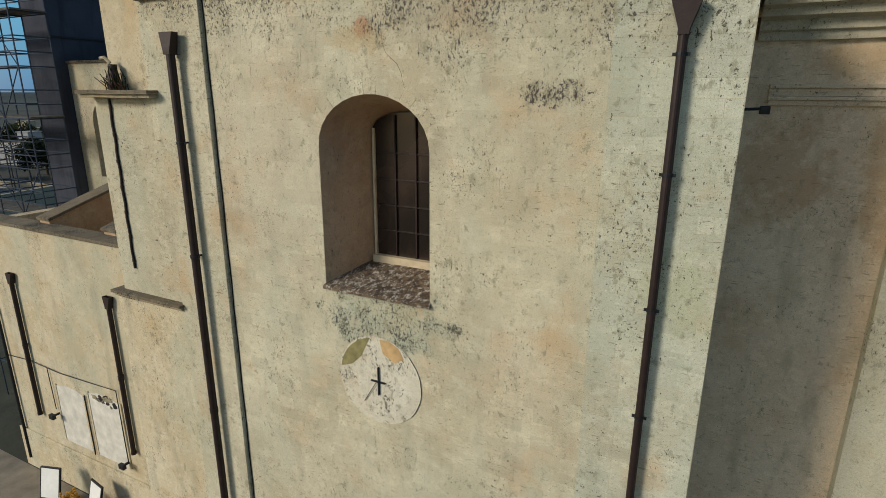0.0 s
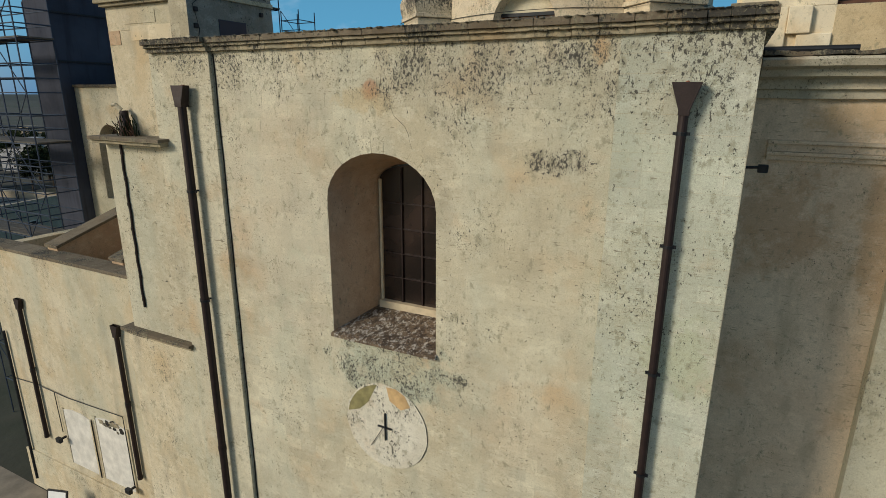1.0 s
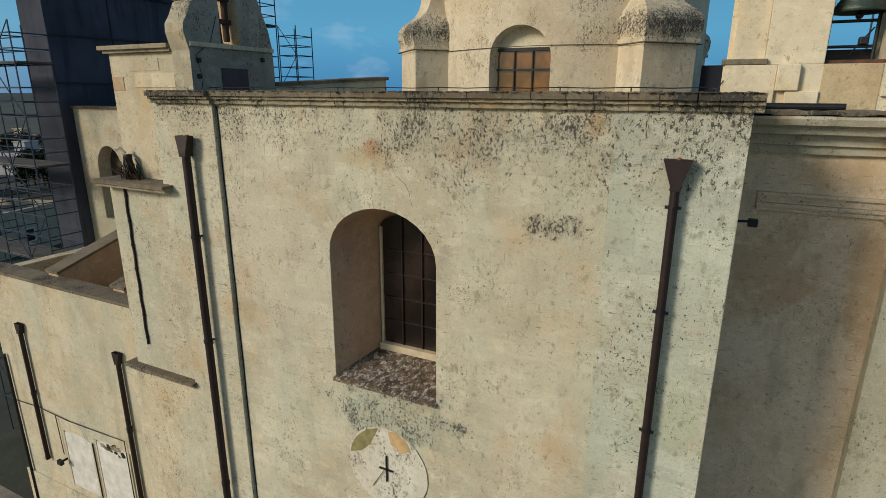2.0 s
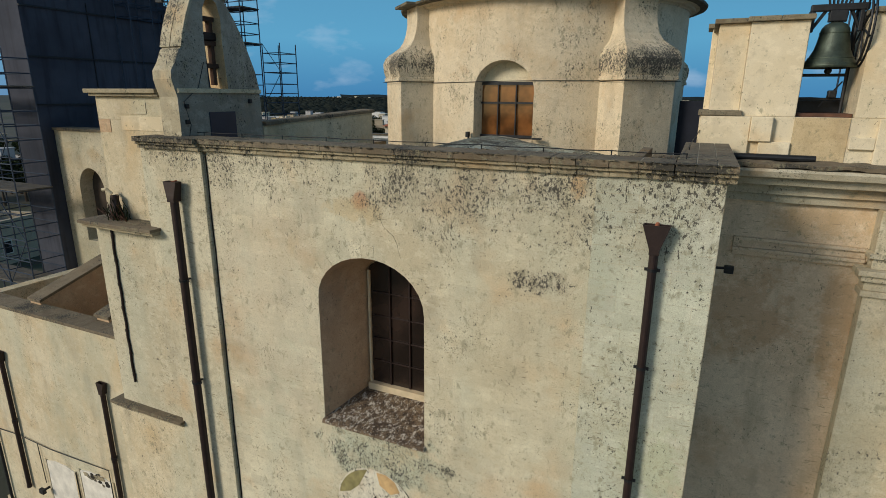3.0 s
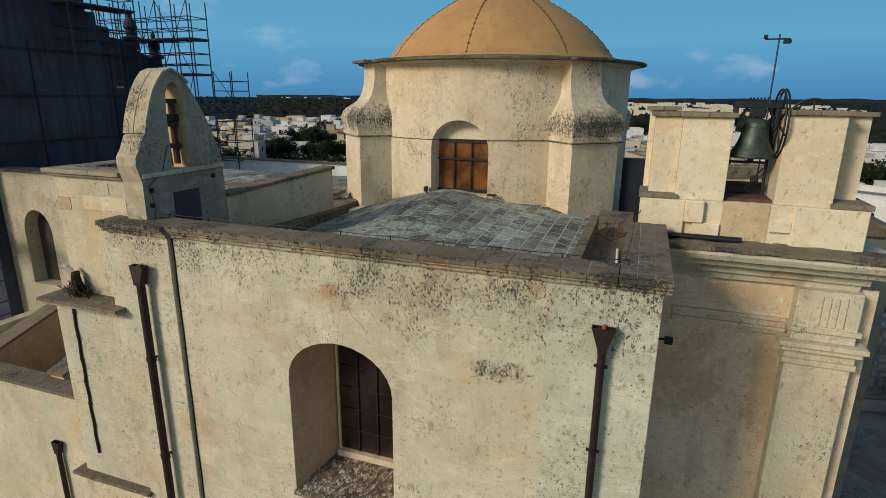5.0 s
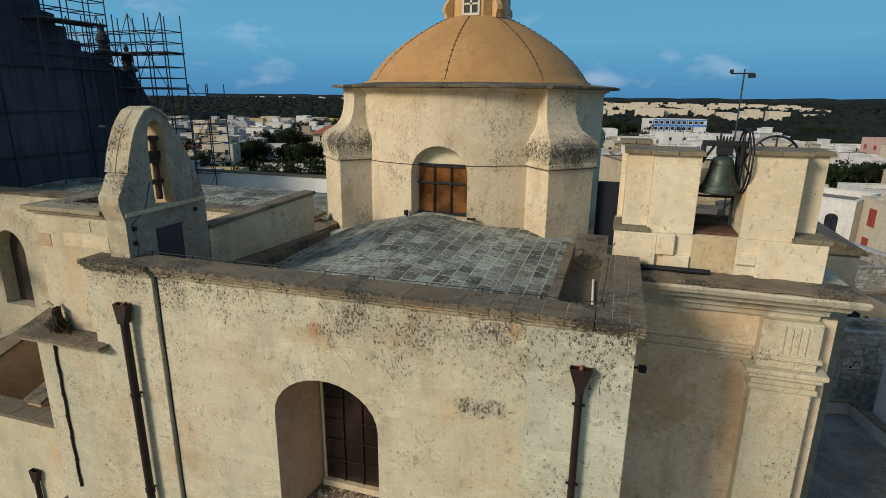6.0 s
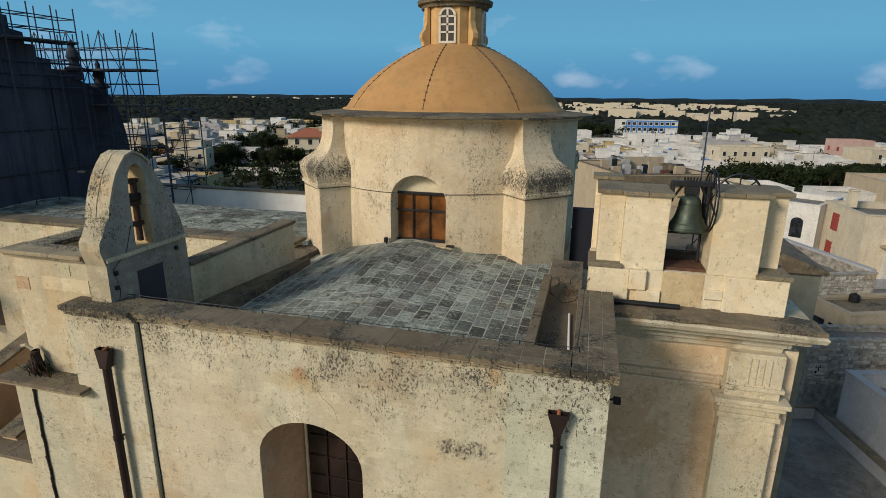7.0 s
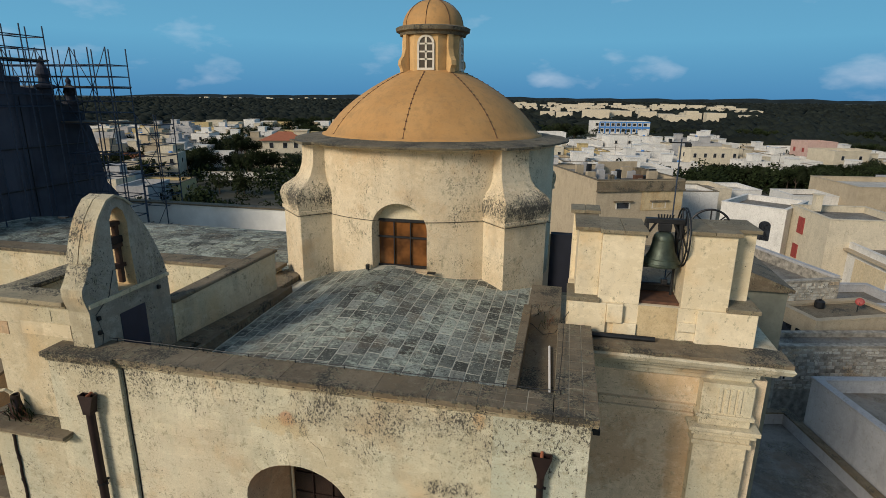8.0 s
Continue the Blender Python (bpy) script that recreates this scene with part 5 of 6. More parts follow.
BX = 6.27
bell = thing("bell", (BX, 4.0, 16.4), "green-black bronze bell hanging in an iron frame", "bell")
bm = bmesh.new()
PROFILE = [(0.365, 16.50), (0.385, 16.515), (0.365, 16.57), (0.305, 16.66), (0.25, 16.78), (0.22, 16.91), (0.203, 17.04), (0.19, 17.10), (0.15, 17.155), (0.085, 17.19), (0.0, 17.20)]
lathe(bm, PROFILE, BX, 4.05, 40)
lathe(bm, [(0.365, 16.50), (0.29, 16.64), (0.20, 16.91), (0.165, 17.06), (0.0, 17.13)], BX, 4.05, 40)
part("bell_body", bm, BRONZE, bell, smooth=True)
for z, r in ((16.565, 0.37), (16.65, 0.315), (17.03, 0.206)):
    part("moulding_ring", lathe(bmesh.new(), [(r - 0.02, z - 0.010), (r + 0.005, z - 0.007), (r + 0.005, z + 0.007), (r - 0.02, z + 0.010)], BX, 4.05, 40), BRONZE, bell)
bm = bmesh.new()
rod(bm, (BX, 4.05, 17.0), (BX, 4.05, 16.50), 0.022, 8)
bmesh.ops.create_icosphere(bm, subdivisions=2, radius=0.055, matrix=Matrix.Translation((BX, 4.05, 16.46)))
part("clapper", bm, DARK, bell)
bm = boxes((5.89, 6.66, 3.98, 4.12, 17.36, 17.46), (BX - 0.12, BX + 0.12, 3.97, 4.13, 17.20, 17.362), (5.90, 5.96, 3.99, 4.11, 17.05, 17.362), (6.55, 6.61, 3.99, 4.11, 17.05, 17.362), bevel=0.012)
rod(bm, (5.93, 4.05, 17.08), (6.10, 4.05, 17.37), 0.025, 6)
rod(bm, (6.58, 4.05, 17.08), (6.44, 4.05, 17.37), 0.025, 6)
for i in range(6):
    rod(bm, (BX - 0.13 + i * 0.05, 4.05, 17.45), (BX - 0.15 + i * 0.058, 4.05, 17.54), 0.017, 6)
    rod(bm, (BX - 0.10 + i * 0.04, 4.0, 17.19), (BX - 0.13 + i * 0.05, 4.02, 17.33), 0.016, 6)
part("headstock", bm, DARK, bell, "black iron headstock with crown straps")
bm = bmesh.new()
for k in range(40):
    a, b = 2 * math.pi * k / 40, 2 * math.pi * (k + 1) / 40
    for x in (6.60, 6.65):
        rod(bm, (x, 4.05 + 0.58 * math.cos(a), 17.10 + 0.58 * math.sin(a)), (x, 4.05 + 0.58 * math.cos(b), 17.10 + 0.58 * math.sin(b)), 0.017, 6)
for k in range(4):
    a = math.pi * k / 4 + 0.3
    rod(bm, (6.625, 4.05 + 0.57 * math.cos(a), 17.10 + 0.57 * math.sin(a)), (6.625, 4.05 - 0.57 * math.cos(a), 17.10 - 0.57 * math.sin(a)), 0.015, 6)
part("wheel", bm, DARK, bell, "spoked iron bell wheel")
bm = bmesh.new()
for x in (5.92, 6.56):
    rod(bm, (x, 4.2, 15.75), (x, 4.2, 17.38), 0.028, 8)
for z in (16.02, 16.40):
    rod(bm, (5.92, 4.2, z), (6.56, 4.2, z), 0.024, 6)
rod(bm, (6.25, 4.2, 15.9), (6.52, 4.2, 16.3), 0.012, 6)
part("bell_stand", bm, DARK, bell, "thin iron support frame")
part("back_panel", boxes((5.93, 6.62, 4.40, 4.44, 15.801, 15.99), bevel=0.006), DARK, bell, "low dark sheet metal panel")
part("striker_motor", boxes((6.34, 6.46, 4.1, 4.25, 16.04, 16.16), bevel=0.02), DARK, bell)
part("base_plate", boxes((5.88, 6.65, 3.72, 4.7, 15.742, 15.80), bevel=0.006), WOOD, bell)
# second smaller wheel behind the east pier
hoop = thing("wheel_hoop", (7.32, 4.95, 14.9), "black iron half hoop of a second bell wheel", "bell wheel")
bm = bmesh.new()
pts = [Vector((7.32 + 0.42 * math.cos(math.pi * i / 20), 4.95, 17.10 + 0.42 * math.sin(math.pi * i / 20))) for i in range(21)]
pipe_run(bm, pts, 0.025, 6)
part("rim", bm, DARK, hoop)
bm = bmesh.new()
for i in (5, 10, 15):
    rod(bm, (7.32, 4.95, 17.12), pts[i], 0.016, 6)
box(bm, 7.22, 7.42, 4.88, 5.02, 17.05, 17.24, bevel=0.02)
box(bm, 7.28, 7.36, 4.9, 5.0, 14.9, 17.05)
part("hub", bm, DARK, hoop)
# roof behind the bay, pole with aerials
solid("roof_bay", boxes((4.9, 8.6, 5.0, 12.0, 13.9, 14.9)), COPING, "mossy flat roof behind the bell gable", "roof", kind="structure")
mast = thing("aerial_mast", (6.93, 6.95, 14.9), "thin metal mast with small aerials", "aerial mast")
bm = bmesh.new()
rod(bm, (6.93, 6.95, 14.9), (6.93, 6.95, 18.85), 0.017, 8)
part("mast_pole", bm, SCAFF, mast)
part("cross_arm", boxes((6.66, 7.14, 6.93, 6.97, 18.74, 18.77), (6.64, 6.70, 6.88, 7.02, 18.77, 18.84), (7.02, 7.16, 6.9, 7.0, 18.66, 18.74)), DARK, mast)
solid("wall_apse", boxes((8.43, 11.6, 11.5, 16.5, 0, 13.75)), simple("grey_green_render", (0.22, 0.23, 0.19), 0.95, 0, 0.35, 1.2), "grey weathered side chapel wall behind the bay", "wall", kind="structure")
bm = bmesh.new()
prism(bm, [(8.3, 13.75), (11.75, 13.75), (11.75, 13.85), (9.9, 14.55), (8.3, 14.3)], "y", 11.35, 16.6)
solid("roof_apse", bm, COPING, "dark mossy sloping roof of the side chapel", "roof", kind="structure")
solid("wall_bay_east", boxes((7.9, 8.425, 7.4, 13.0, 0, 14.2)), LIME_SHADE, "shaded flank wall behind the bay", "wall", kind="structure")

# wall added in the dark gap beside the drum; navy paints its shade
solid("wall_passage", boxes((3.95, 4.90, 8.4, 8.7, 14.2, 15.95)), simple("passage_shade_navy", (0.010, 0.013, 0.024), 0.9, 0, 0.3, 2), "added wall coloured dark navy for the shade of a roof passage", "wall", kind="structure")

weeds = thing("dry_weeds", (4.0, 5.0, 14.5), "dry leafless weeds growing in the gutter", "weeds")
rw = random.Random(77)
for k in range(26):
    b0 = Vector((4.0 + rw.gauss(0, 0.14), 5.0 + rw.gauss(0, 0.5), 14.50))
    pts = [b0]
    for i in range(4):
        pts.append(pts[-1] + Vector((rw.gauss(0, 0.05), rw.gauss(0, 0.05), rw.uniform(0.05, 0.12))))
    part("stem", pipe_run(bmesh.new(), pts, 0.006, 4), WOOD if k % 3 else LEAF_OLIVE, weeds)

# ---- church front under scaffolding ----
front = thing("church_front", (-19.8, 11.8, 0), "tall church front wrapped in dark building net", "church front")
OUTF = [(6.4, 0), (6.4, 24.3), (8.2, 23.9), (9.6, 22.9), (10.5, 22.3), (10.5, 22.0), (11.2, 22.0), (11.2, 21.5), (11.75, 21.4), (11.75, 20.95), (12.2, 20.95), (12.2, 20.45), (12.8, 20.4), (12.8, 20.0),
        (13.5, 19.95), (14.0, 19.62), (14.6, 19.37), (15.2, 19.1), (15.7, 18.9), (16.2, 18.03), (16.45, 16.9), (16.6, 15.4), (17.3, 14.6), (17.4, 0)]
bm = bmesh.new()
prism(bm, OUTF, "x", -20.6, -19.0)
part("wall", bm, NET, front)
bm = bmesh.new()
for y in (9.0, 12.6):
    z1 = 19.6
    box(bm, -18.99, -18.96, y - 0.012, y + 0.012, 0, z1)
for z in (15.6, 17.4, 19.2):
    box(bm, -18.99, -18.93, 6.4, 15.0 if z > 18 else 15.8, z - 0.03, z + 0.03)
part("net_seam", bm, DARK, front, "dark seams of the netting")
for y, z, s in ((14.08, 19.55, 1.06), (15.35, 18.85, 0.98)):
    bm = bmesh.new()
    lathe(bm, [(0.30 * s, z), (0.30 * s, z + 0.35 * s), (0.42 * s, z + 0.40 * s), (0.42 * s, z + 0.5 * s), (0.22 * s, z + 0.58 * s), (0.20 * s, z + 0.8 * s), (0.30 * s, z + 0.95 * s), (0.22 * s, z + 1.2 * s),
                   (0.10 * s, z + 1.35 * s), (0.13 * s, z + 1.5 * s), (0.02, z + 1.7 * s)], -19.1, y, 12)
    part("finial", bm, NET, front, "stone urn finial")


def scaffold(x0, x1, y0, y1, z0, levels, nx, ny, deck, label, rail_top=True):
    """Tube scaffolding: standards, ledgers every level, braces and a few decks."""
    e = thing("scaffold", ((x0 + x1) / 2, (y0 + y1) / 2, z0), label, "scaffold", group="scaffolding round the church front")
    xs, ys = [x0 + (x1 - x0) * i / nx for i in range(nx + 1)], [y0 + (y1 - y0) * i / ny for i in range(ny + 1)]
    top = levels[-1]
    for x in xs:
        for y in ys:
            bm = bmesh.new()
            rod(bm, (x, y, z0), (x, y, top), 0.028, 6)
            part("standard", bm, SCAFF, e)
    for z in levels[:-1]:
        for dz in (0, 0.5, 1.0):
            if z + dz > top or (z < 9 and dz):
                continue
            for y in ys:
                part("ledger", rod(bmesh.new(), (x0, y, z + dz), (x1, y, z + dz), 0.022, 6), SCAFF, e)
            for x in xs:
                part("transom", rod(bmesh.new(), (x, y0, z + dz), (x, y1, z + dz), 0.022, 6), SCAFF, e)
    for i, z in enumerate(levels[:-1]):
        for j in range(nx):
            a, b = (xs[j], xs[j + 1]) if (i + j) % 2 else (xs[j + 1], xs[j])
            part("brace", rod(bmesh.new(), (a, ys[0], z), (b, ys[0], levels[i + 1]), 0.018, 6), SCAFF, e)
    for z in deck:
        for k in range(3):
            w = (y1 - y0) / 3
            part("board", boxes((x0 - 0.1, x1 + 0.1, y0 + k * w + 0.01, y0 + (k + 1) * w - 0.01, z + 0.03, z + 0.08)), BOARD, e)
    return e


scaffold(-22.6, -16.0, 14.5, 15.7, 0.0, [2, 4, 6, 8, 10, 12, 14, 16, 18.4, 20.0, 21.75], 7, 1, (18.4, 20.0), "blue-grey tube scaffolding with plank decks at the church front")
scaffold(-18.9, -18.0, 10.2, 13.4, 14.42, [19.2, 21.05, 22.5], 1, 3, (21.05,), "blue-grey tube scaffolding standing on the nave roof")
scaffold(-17.6, -16.4, 17.6, 18.9, 0.0, [2, 4, 6, 8, 10, 12, 14, 15.6, 17.2, 18.7], 1, 1, (), "narrow scaffold tower behind the church front")
scaffold(-23.5, -17.4, 4.3, 5.5, 0.0, [1.8, 3.6, 5.4, 7.2, 9.0, 10.8, 12.6, 14.4, 16.2, 17.6], 4, 1, (9.0, 12.6, 16.2), "blue-grey tube scaffolding beside the nave")

# ---- town ----
rnd = random.Random(11)


def window_unit():
    """A window one metre square with a pale surround and a dark pane set back."""
    bm = bmesh.new()
    for r in ((-0.5, -0.42, -0.5, 0.5), (0.42, 0.5, -0.5, 0.5), (-0.42, 0.42, 0.44, 0.5), (-0.42, 0.42, -0.5, -0.44)):
        box(bm, r[0], r[1], -0.06, 0.04, r[2], r[3])
    n = len(bm.faces)
    box(bm, -0.42, 0.42, -0.02, 0.03, -0.44, 0.44)
    me = mesh_of(bm, "window", WHITEFRAME)
    me.materials.append(PANE_TOWN)
    for p in me.polygons:
        p.material_index = 1 if p.index >= n else 0
    return me


WIN_ME = window_unit()


def shutter_unit():
    bm = boxes((-0.5, -0.01, -0.07, 0.03, -0.5, 0.5), (0.01, 0.5, -0.07, 0.03, -0.5, 0.5))
    for i in range(9):
        box(bm, -0.44, -0.06, -0.085, -0.06, -0.44 + i * 0.1, -0.39 + i * 0.1)
        box(bm, 0.06, 0.44, -0.085, -0.06, -0.44 + i * 0.1, -0.39 + i * 0.1)
    return mesh_of(bm, "shutter", RED)


SHUT_ME = shutter_unit()


def house(x, y, w, d, h, rot, mat, label, wins=True, shutters=False, roof="flat", extra=True, storey=3.1, win_size=(1.0, 1.3), z0=0.0, front=()):
    """A flat-roofed town house: walls with a parapet, roof, windows on the south and east sides, a stair head and a tank."""
    e = thing("house", (0, 0, 0), label, "house", group="houses of the town")
    a, b = w / 2, d / 2
    t = 0.3
    part("wall", ring_wall(bmesh.new(), a, b, t, 0, h), mat, e)
    if roof == "flat":
        part("roof", boxes((-a + t, a - t, -b + t, b - t, h - 0.9, h - 0.6)), ROOFPALE if y > 75 and rnd.random() < 0.55 else ROOFGREY, e)
        part("parapet_cap", ring_wall(bmesh.new(), a + 0.05, b + 0.05, t + 0.1, h + 0.002, h + 0.09), COPING if rnd.random() < 0.35 else mat, e)
    else:
        bm = bmesh.new()
        prism(bm, [(-b - 0.5, h), (b + 0.5, h), (0, h + d * 0.22)], "x", -a - 0.4, a + 0.4)
        part("roof", bm, TERRACOTTA, e, "red tiled roof")
    for cx, zc, ww, wh, me in front:
        piece("window", me, e, Matrix.LocRotScale((cx, -b - 0.01, zc), None, (ww, 1, wh)))
    if wins:
        ww, wh = win_size
        me = SHUT_ME if shutters else WIN_ME
        for s in range(max(1, int((h - 0.3) // storey))):
            zc = 1.7 + s * storey
            n = max(1, int(w // 2.7))
            for i in range(n):
                cx = -a + w * (i + 0.5) / n + rnd.uniform(-0.4, 0.4)
                piece("window", me, e, Matrix.LocRotScale((cx, -b - 0.01, zc), None, (ww, 1, wh)))
            n = max(1, int(d // 4.5))
            for i in range(n):
                cy = -b + d * (i + 0.5) / n
                for sx in (-1, 1):
                    piece("window", me, e, Matrix.LocRotScale((sx * (a + 0.01), cy, zc), Euler((0, 0, sx * math.pi / 2)), (ww, 1, wh)))
    if extra and roof == "flat":
        sx, sy = rnd.uniform(-a * 0.4, a * 0.4), rnd.uniform(-b * 0.2, b * 0.4)
        part("stair_head", boxes((sx - 1.4, sx + 1.4, sy - 1.3, sy + 1.3, h - 0.7, h + 1.7), (sx - 1.55, sx + 1.55, sy - 1.45, sy + 1.45, h + 1.701, h + 1.85)), mat, e)
        if rnd.random() < 0.6:
            bm = bmesh.new()
            tx, ty = rnd.uniform(-a * 0.7, a * 0.7), rnd.uniform(-b * 0.7, -b * 0.3)
            lathe(bm, [(0.01, h - 0.6), (0.45, h - 0.6), (0.45, h + 0.25), (0.38, h + 0.36), (0.01, h + 0.4)], tx, ty, 12)
            part("water_tank", bm, WALLS[5] if rnd.random() < 0.6 else BLUE, e)
        if rnd.random() < 0.5:
            part("roof_wall", boxes((-a * 0.2, -a * 0.2 + 0.25, -b + t, b - t, h - 0.6, h + 0.4)), mat, e)
        if rnd.random() < 0.5:
            bm = bmesh.new()
            rod(bm, (-sx, b * 0.5, h - 0.6), (-sx, b * 0.5, h + 3.0), 0.05, 6)
            rod(bm, (-sx - 0.6, b * 0.5, h + 2.8), (-sx + 0.6, b * 0.5, h + 2.8), 0.04, 6)
            part("aerial", bm, DARK, e)
    e.matrix_basis = pose(x, y, z0, 0, 0, rot)
    return e


LABELS = {0: "white flat-roofed town house with small windows", 1: "cream flat-roofed town house with small windows", 2: "sand-coloured stone house with a flat roof",
          3: "pale pink flat-roofed house with small windows", 4: "yellow flat-roofed town house with small windows", 5: "grey plastered town house with a flat roof"}
taken = []


def free(x, y, r):
    return all((x - a) ** 2 + (y - b) ** 2 > (r + c) ** 2 for a, b, c in taken)


def claim(x, y, r):
    taken.append((x, y, r))


# named houses first: x, y, width, depth, height, turn, colour
claim(-74, 140, 13), claim(33, 336, 18)
e = house(-76, 142, 13, 10, 3.5, 18, WALLS[1], "cream two-storey villa with a red hipped roof", wins=False, extra=False, front=((-4.4, 1.7, 1.2, 1.6, WIN_ME), (0.6, 1.7, 1.2, 1.6, WIN_ME), (4.4, 1.5, 1.6, 2.2, WIN_ME)))
local_part("upper_wall", ring_wall(bmesh.new(), 4.4, 3.9, 0.3, 3.55, 6.5), WALLS[1], e)
bm = bmesh.new()
eaves = [bm.verts.new(v) for v in ((-5.1, -4.6, 6.45), (5.1, -4.6, 6.45), (5.1, 4.6, 6.45), (-5.1, 4.6, 6.45))]
ridge = [bm.verts.new(v) for v in ((-1.4, 0, 8.4), (1.4, 0, 8.4))]
for f in ((0, 1, 2, 3),):
    bm.faces.new([eaves[i] for i in f])
for f in ((eaves[0], eaves[1], ridge[1], ridge[0]), (eaves[1], eaves[2], ridge[1]), (eaves[2], eaves[3], ridge[0], ridge[1]), (eaves[3], eaves[0], ridge[0])):
    bm.faces.new(f)
bmesh.ops.recalc_face_normals(bm, faces=bm.faces[:])
local_part("hipped_roof", bm, TERRACOTTA, e, "red tiled hipped roof")
local_part("stair_tower", boxes((2.2, 5.2, -1.0, 3.0, 6.0, 8.6), (2.0, 5.4, -1.2, 3.2, 8.602, 8.8)), WALLS[1], e, "cream stair tower")
local_part("balcony", boxes((-5.2, 5.6, -5.9, -3.9, 3.52, 3.7), (-5.2, 5.6, -5.9, -5.8, 3.702, 4.5)), WALLS[1], e, "cream balcony with a solid front")
for cx in (-2.4, 0.6, 3.0):
    piece("window", WIN_ME, e, Matrix.LocRotScale((cx, -3.92, 5.3), None, (1.1, 1, 1.5)))
e.matrix_basis = e.matrix_basis @ Matrix.Diagonal((1.25, 1.25, 1.15, 1))
gw = thing("garden_wall", (-72, 111, 0), "low white garden wall among the trees", "garden wall")
m = Matrix.Translation((-72, 111, 0)) @ Matrix.Rotation(radians(12), 4, "Z")
part("wall", boxes((-9, 9, -0.15, 0.15, 0, 1.9)), WALLS[0], gw).matrix_basis = m
part("wall_cap", boxes((-9.05, 9.05, -0.22, 0.22, 1.902, 2.0)), WALLS[1], gw).matrix_basis = m
e = house(33, 336, 32, 13, 7.2, 8, WALLS[0], "long white school building with blue window bands", wins=False, extra=False,
          front=[(-13.6 + 3.0 * i, 2.3 + 3.2 * j, 2.0, 1.7, WIN_ME) for i in range(10) for j in (0, 1)])
for z0, z1 in ((3.35, 4.45), (6.55, 7.15)):
    local_part("band", boxes((-12.0, 16.1, -6.66, -6.52, z0, z1)), BLUE, e, "blue painted band")
for i in range(9):
    local_part("band", boxes((-12.1 + 3.0 * i - 0.35, -12.1 + 3.0 * i + 0.35, -6.64, -6.52, 0.6, 6.54)), BLUE, e, "blue painted strip")
local_part("end_wall", boxes((16.02, 16.12, -6.4, 6.4, 0.5, 7.1)), BLUE, e, "blue painted end wall")
e = house(33.2, 56.2, 7.6, 8.0, 8.6, 5, WALLS[1], "cream house with red painted shutters", wins=False, extra=False)
for cy, zc, ww, wh in ((1.2, 6.9, 1.25, 1.75), (1.6, 4.0, 1.1, 1.5)):
    piece("shutter", SHUT_ME, e, Matrix.LocRotScale((-3.82, cy, zc), Euler((0, 0, -math.pi / 2)), (ww, 1, wh)))
local_part("chimney", boxes((-2.6, -1.9, 1.6, 2.3, 8.4, 10.1), (-2.7, -1.8, 1.5, 2.4, 10.102, 10.2)), WALLS[1], e, "square chimney stack")
e = house(38.6, 50.0, 13, 9, 6.4, 5, WALLS[0], "white house with a wide garage front", wins=False, extra=False)
for i in range(3):
    local_part("garage_door", boxes((-6.55, -6.45, -3.6 + i * 1.62, -2.02 + i * 1.62, 2.6, 5.2), bevel=0.02), CREAM, e, "cream folding door leaf")
local_part("canopy", boxes((-7.0, -6.5, -4.6, 4.6, 5.7, 5.9)), WALLS[2], e, "thin concrete canopy")
house(50.5, 80.0, 20, 11, 9.0, 8, WALLS[2], "sand-coloured house with a brown flat roof", wins=False, extra=False)
house(37.5, 79.0, 6.4, 6, 7.2, 10, WALLS[0], "low white outbuilding with a pale flat roof", wins=False, extra=False)
# large old house behind the bell gable: brown parapet, bare plaster, junk on the roof
e = house(10.5, 70.9, 11.5, 16, 10.2, 22, WALLS[2], "sand-coloured house with a deep brown parapet", extra=False, wins=False)
local_part("brown_band", boxes((-5.80, 5.80, -8.16, -8.02, 9.0, 10.1)), COPING, e, "deep brown weathered parapet band")
local_part("ledge", boxes((-5.9, 5.9, -8.30, -8.02, 8.86, 8.998)), COPING, e, "projecting stone ledge")
local_part("plaster_panel", boxes((0.2, 5.7, -8.07, -8.02, 6.4, 8.85)), BARE, e, "orange plaster panel")
for cx in (-2.2, 2.6):
    local_part("lintel", boxes((cx - 1.25, cx + 1.25, -8.26, -8.02, 7.50, 7.66)), COPING, e, "dark stone lintel")
    piece("window", WIN_ME, e, Matrix.LocRotScale((cx, -8.01, 7.05), None, (1.9, 1, 0.8)))
rq = random.Random(41)
for i in range(22):
    cx, cy = rq.uniform(-5.0, 5.0), rq.uniform(-7.0, 5.5)
    ww, hh = rq.uniform(0.2, 0.8), rq.uniform(0.4, 1.5)
    local_part("junk", boxes((cx - ww, cx + ww, cy - 0.3, cy + 0.3, 9.58, 9.6 + hh), bevel=0.03), rq.choice((COPING, WALLS[2], WOOD, WALLS[5], DARK)), e, "stored junk on the roof")
local_part("roof_wall", boxes((-0.6, 5.2, 3.0, 3.3, 9.6, 11.2)), WALLS[2], e, "low brown wall across the roof")
house(21.5, 78, 6.5, 7, 7.4, 12, WALLS[0], "small white house with a pale stepped roof", wins=False, extra=False)
house(25.5, 90, 8, 8, 6.2, 12, WALLS[1], "low cream house with a pale flat roof", wins=False, extra=False)
house(32, 94, 6, 8, 5.6, 12, WALLS[0], "low white house with a pale flat roof", wins=False, extra=False)
e = house(27.4, 63.0, 6.8, 8, 8.3, -34, WALLS[0], "white house with one dark arched doorway", wins=False, extra=False)
bm = bmesh.new()
prism(bm, arch_pts(1.5, 0.6, 4.6, 6.3, 0.5, 12), "y", -4.03, -3.9)
local_part("doorway", bm, PANE_TOWN, e, "dark arched doorway")
house(81, 192, 9, 9, 7.4, 12, WALLS[3], "pink house with red shutters", shutters=True, extra=False)
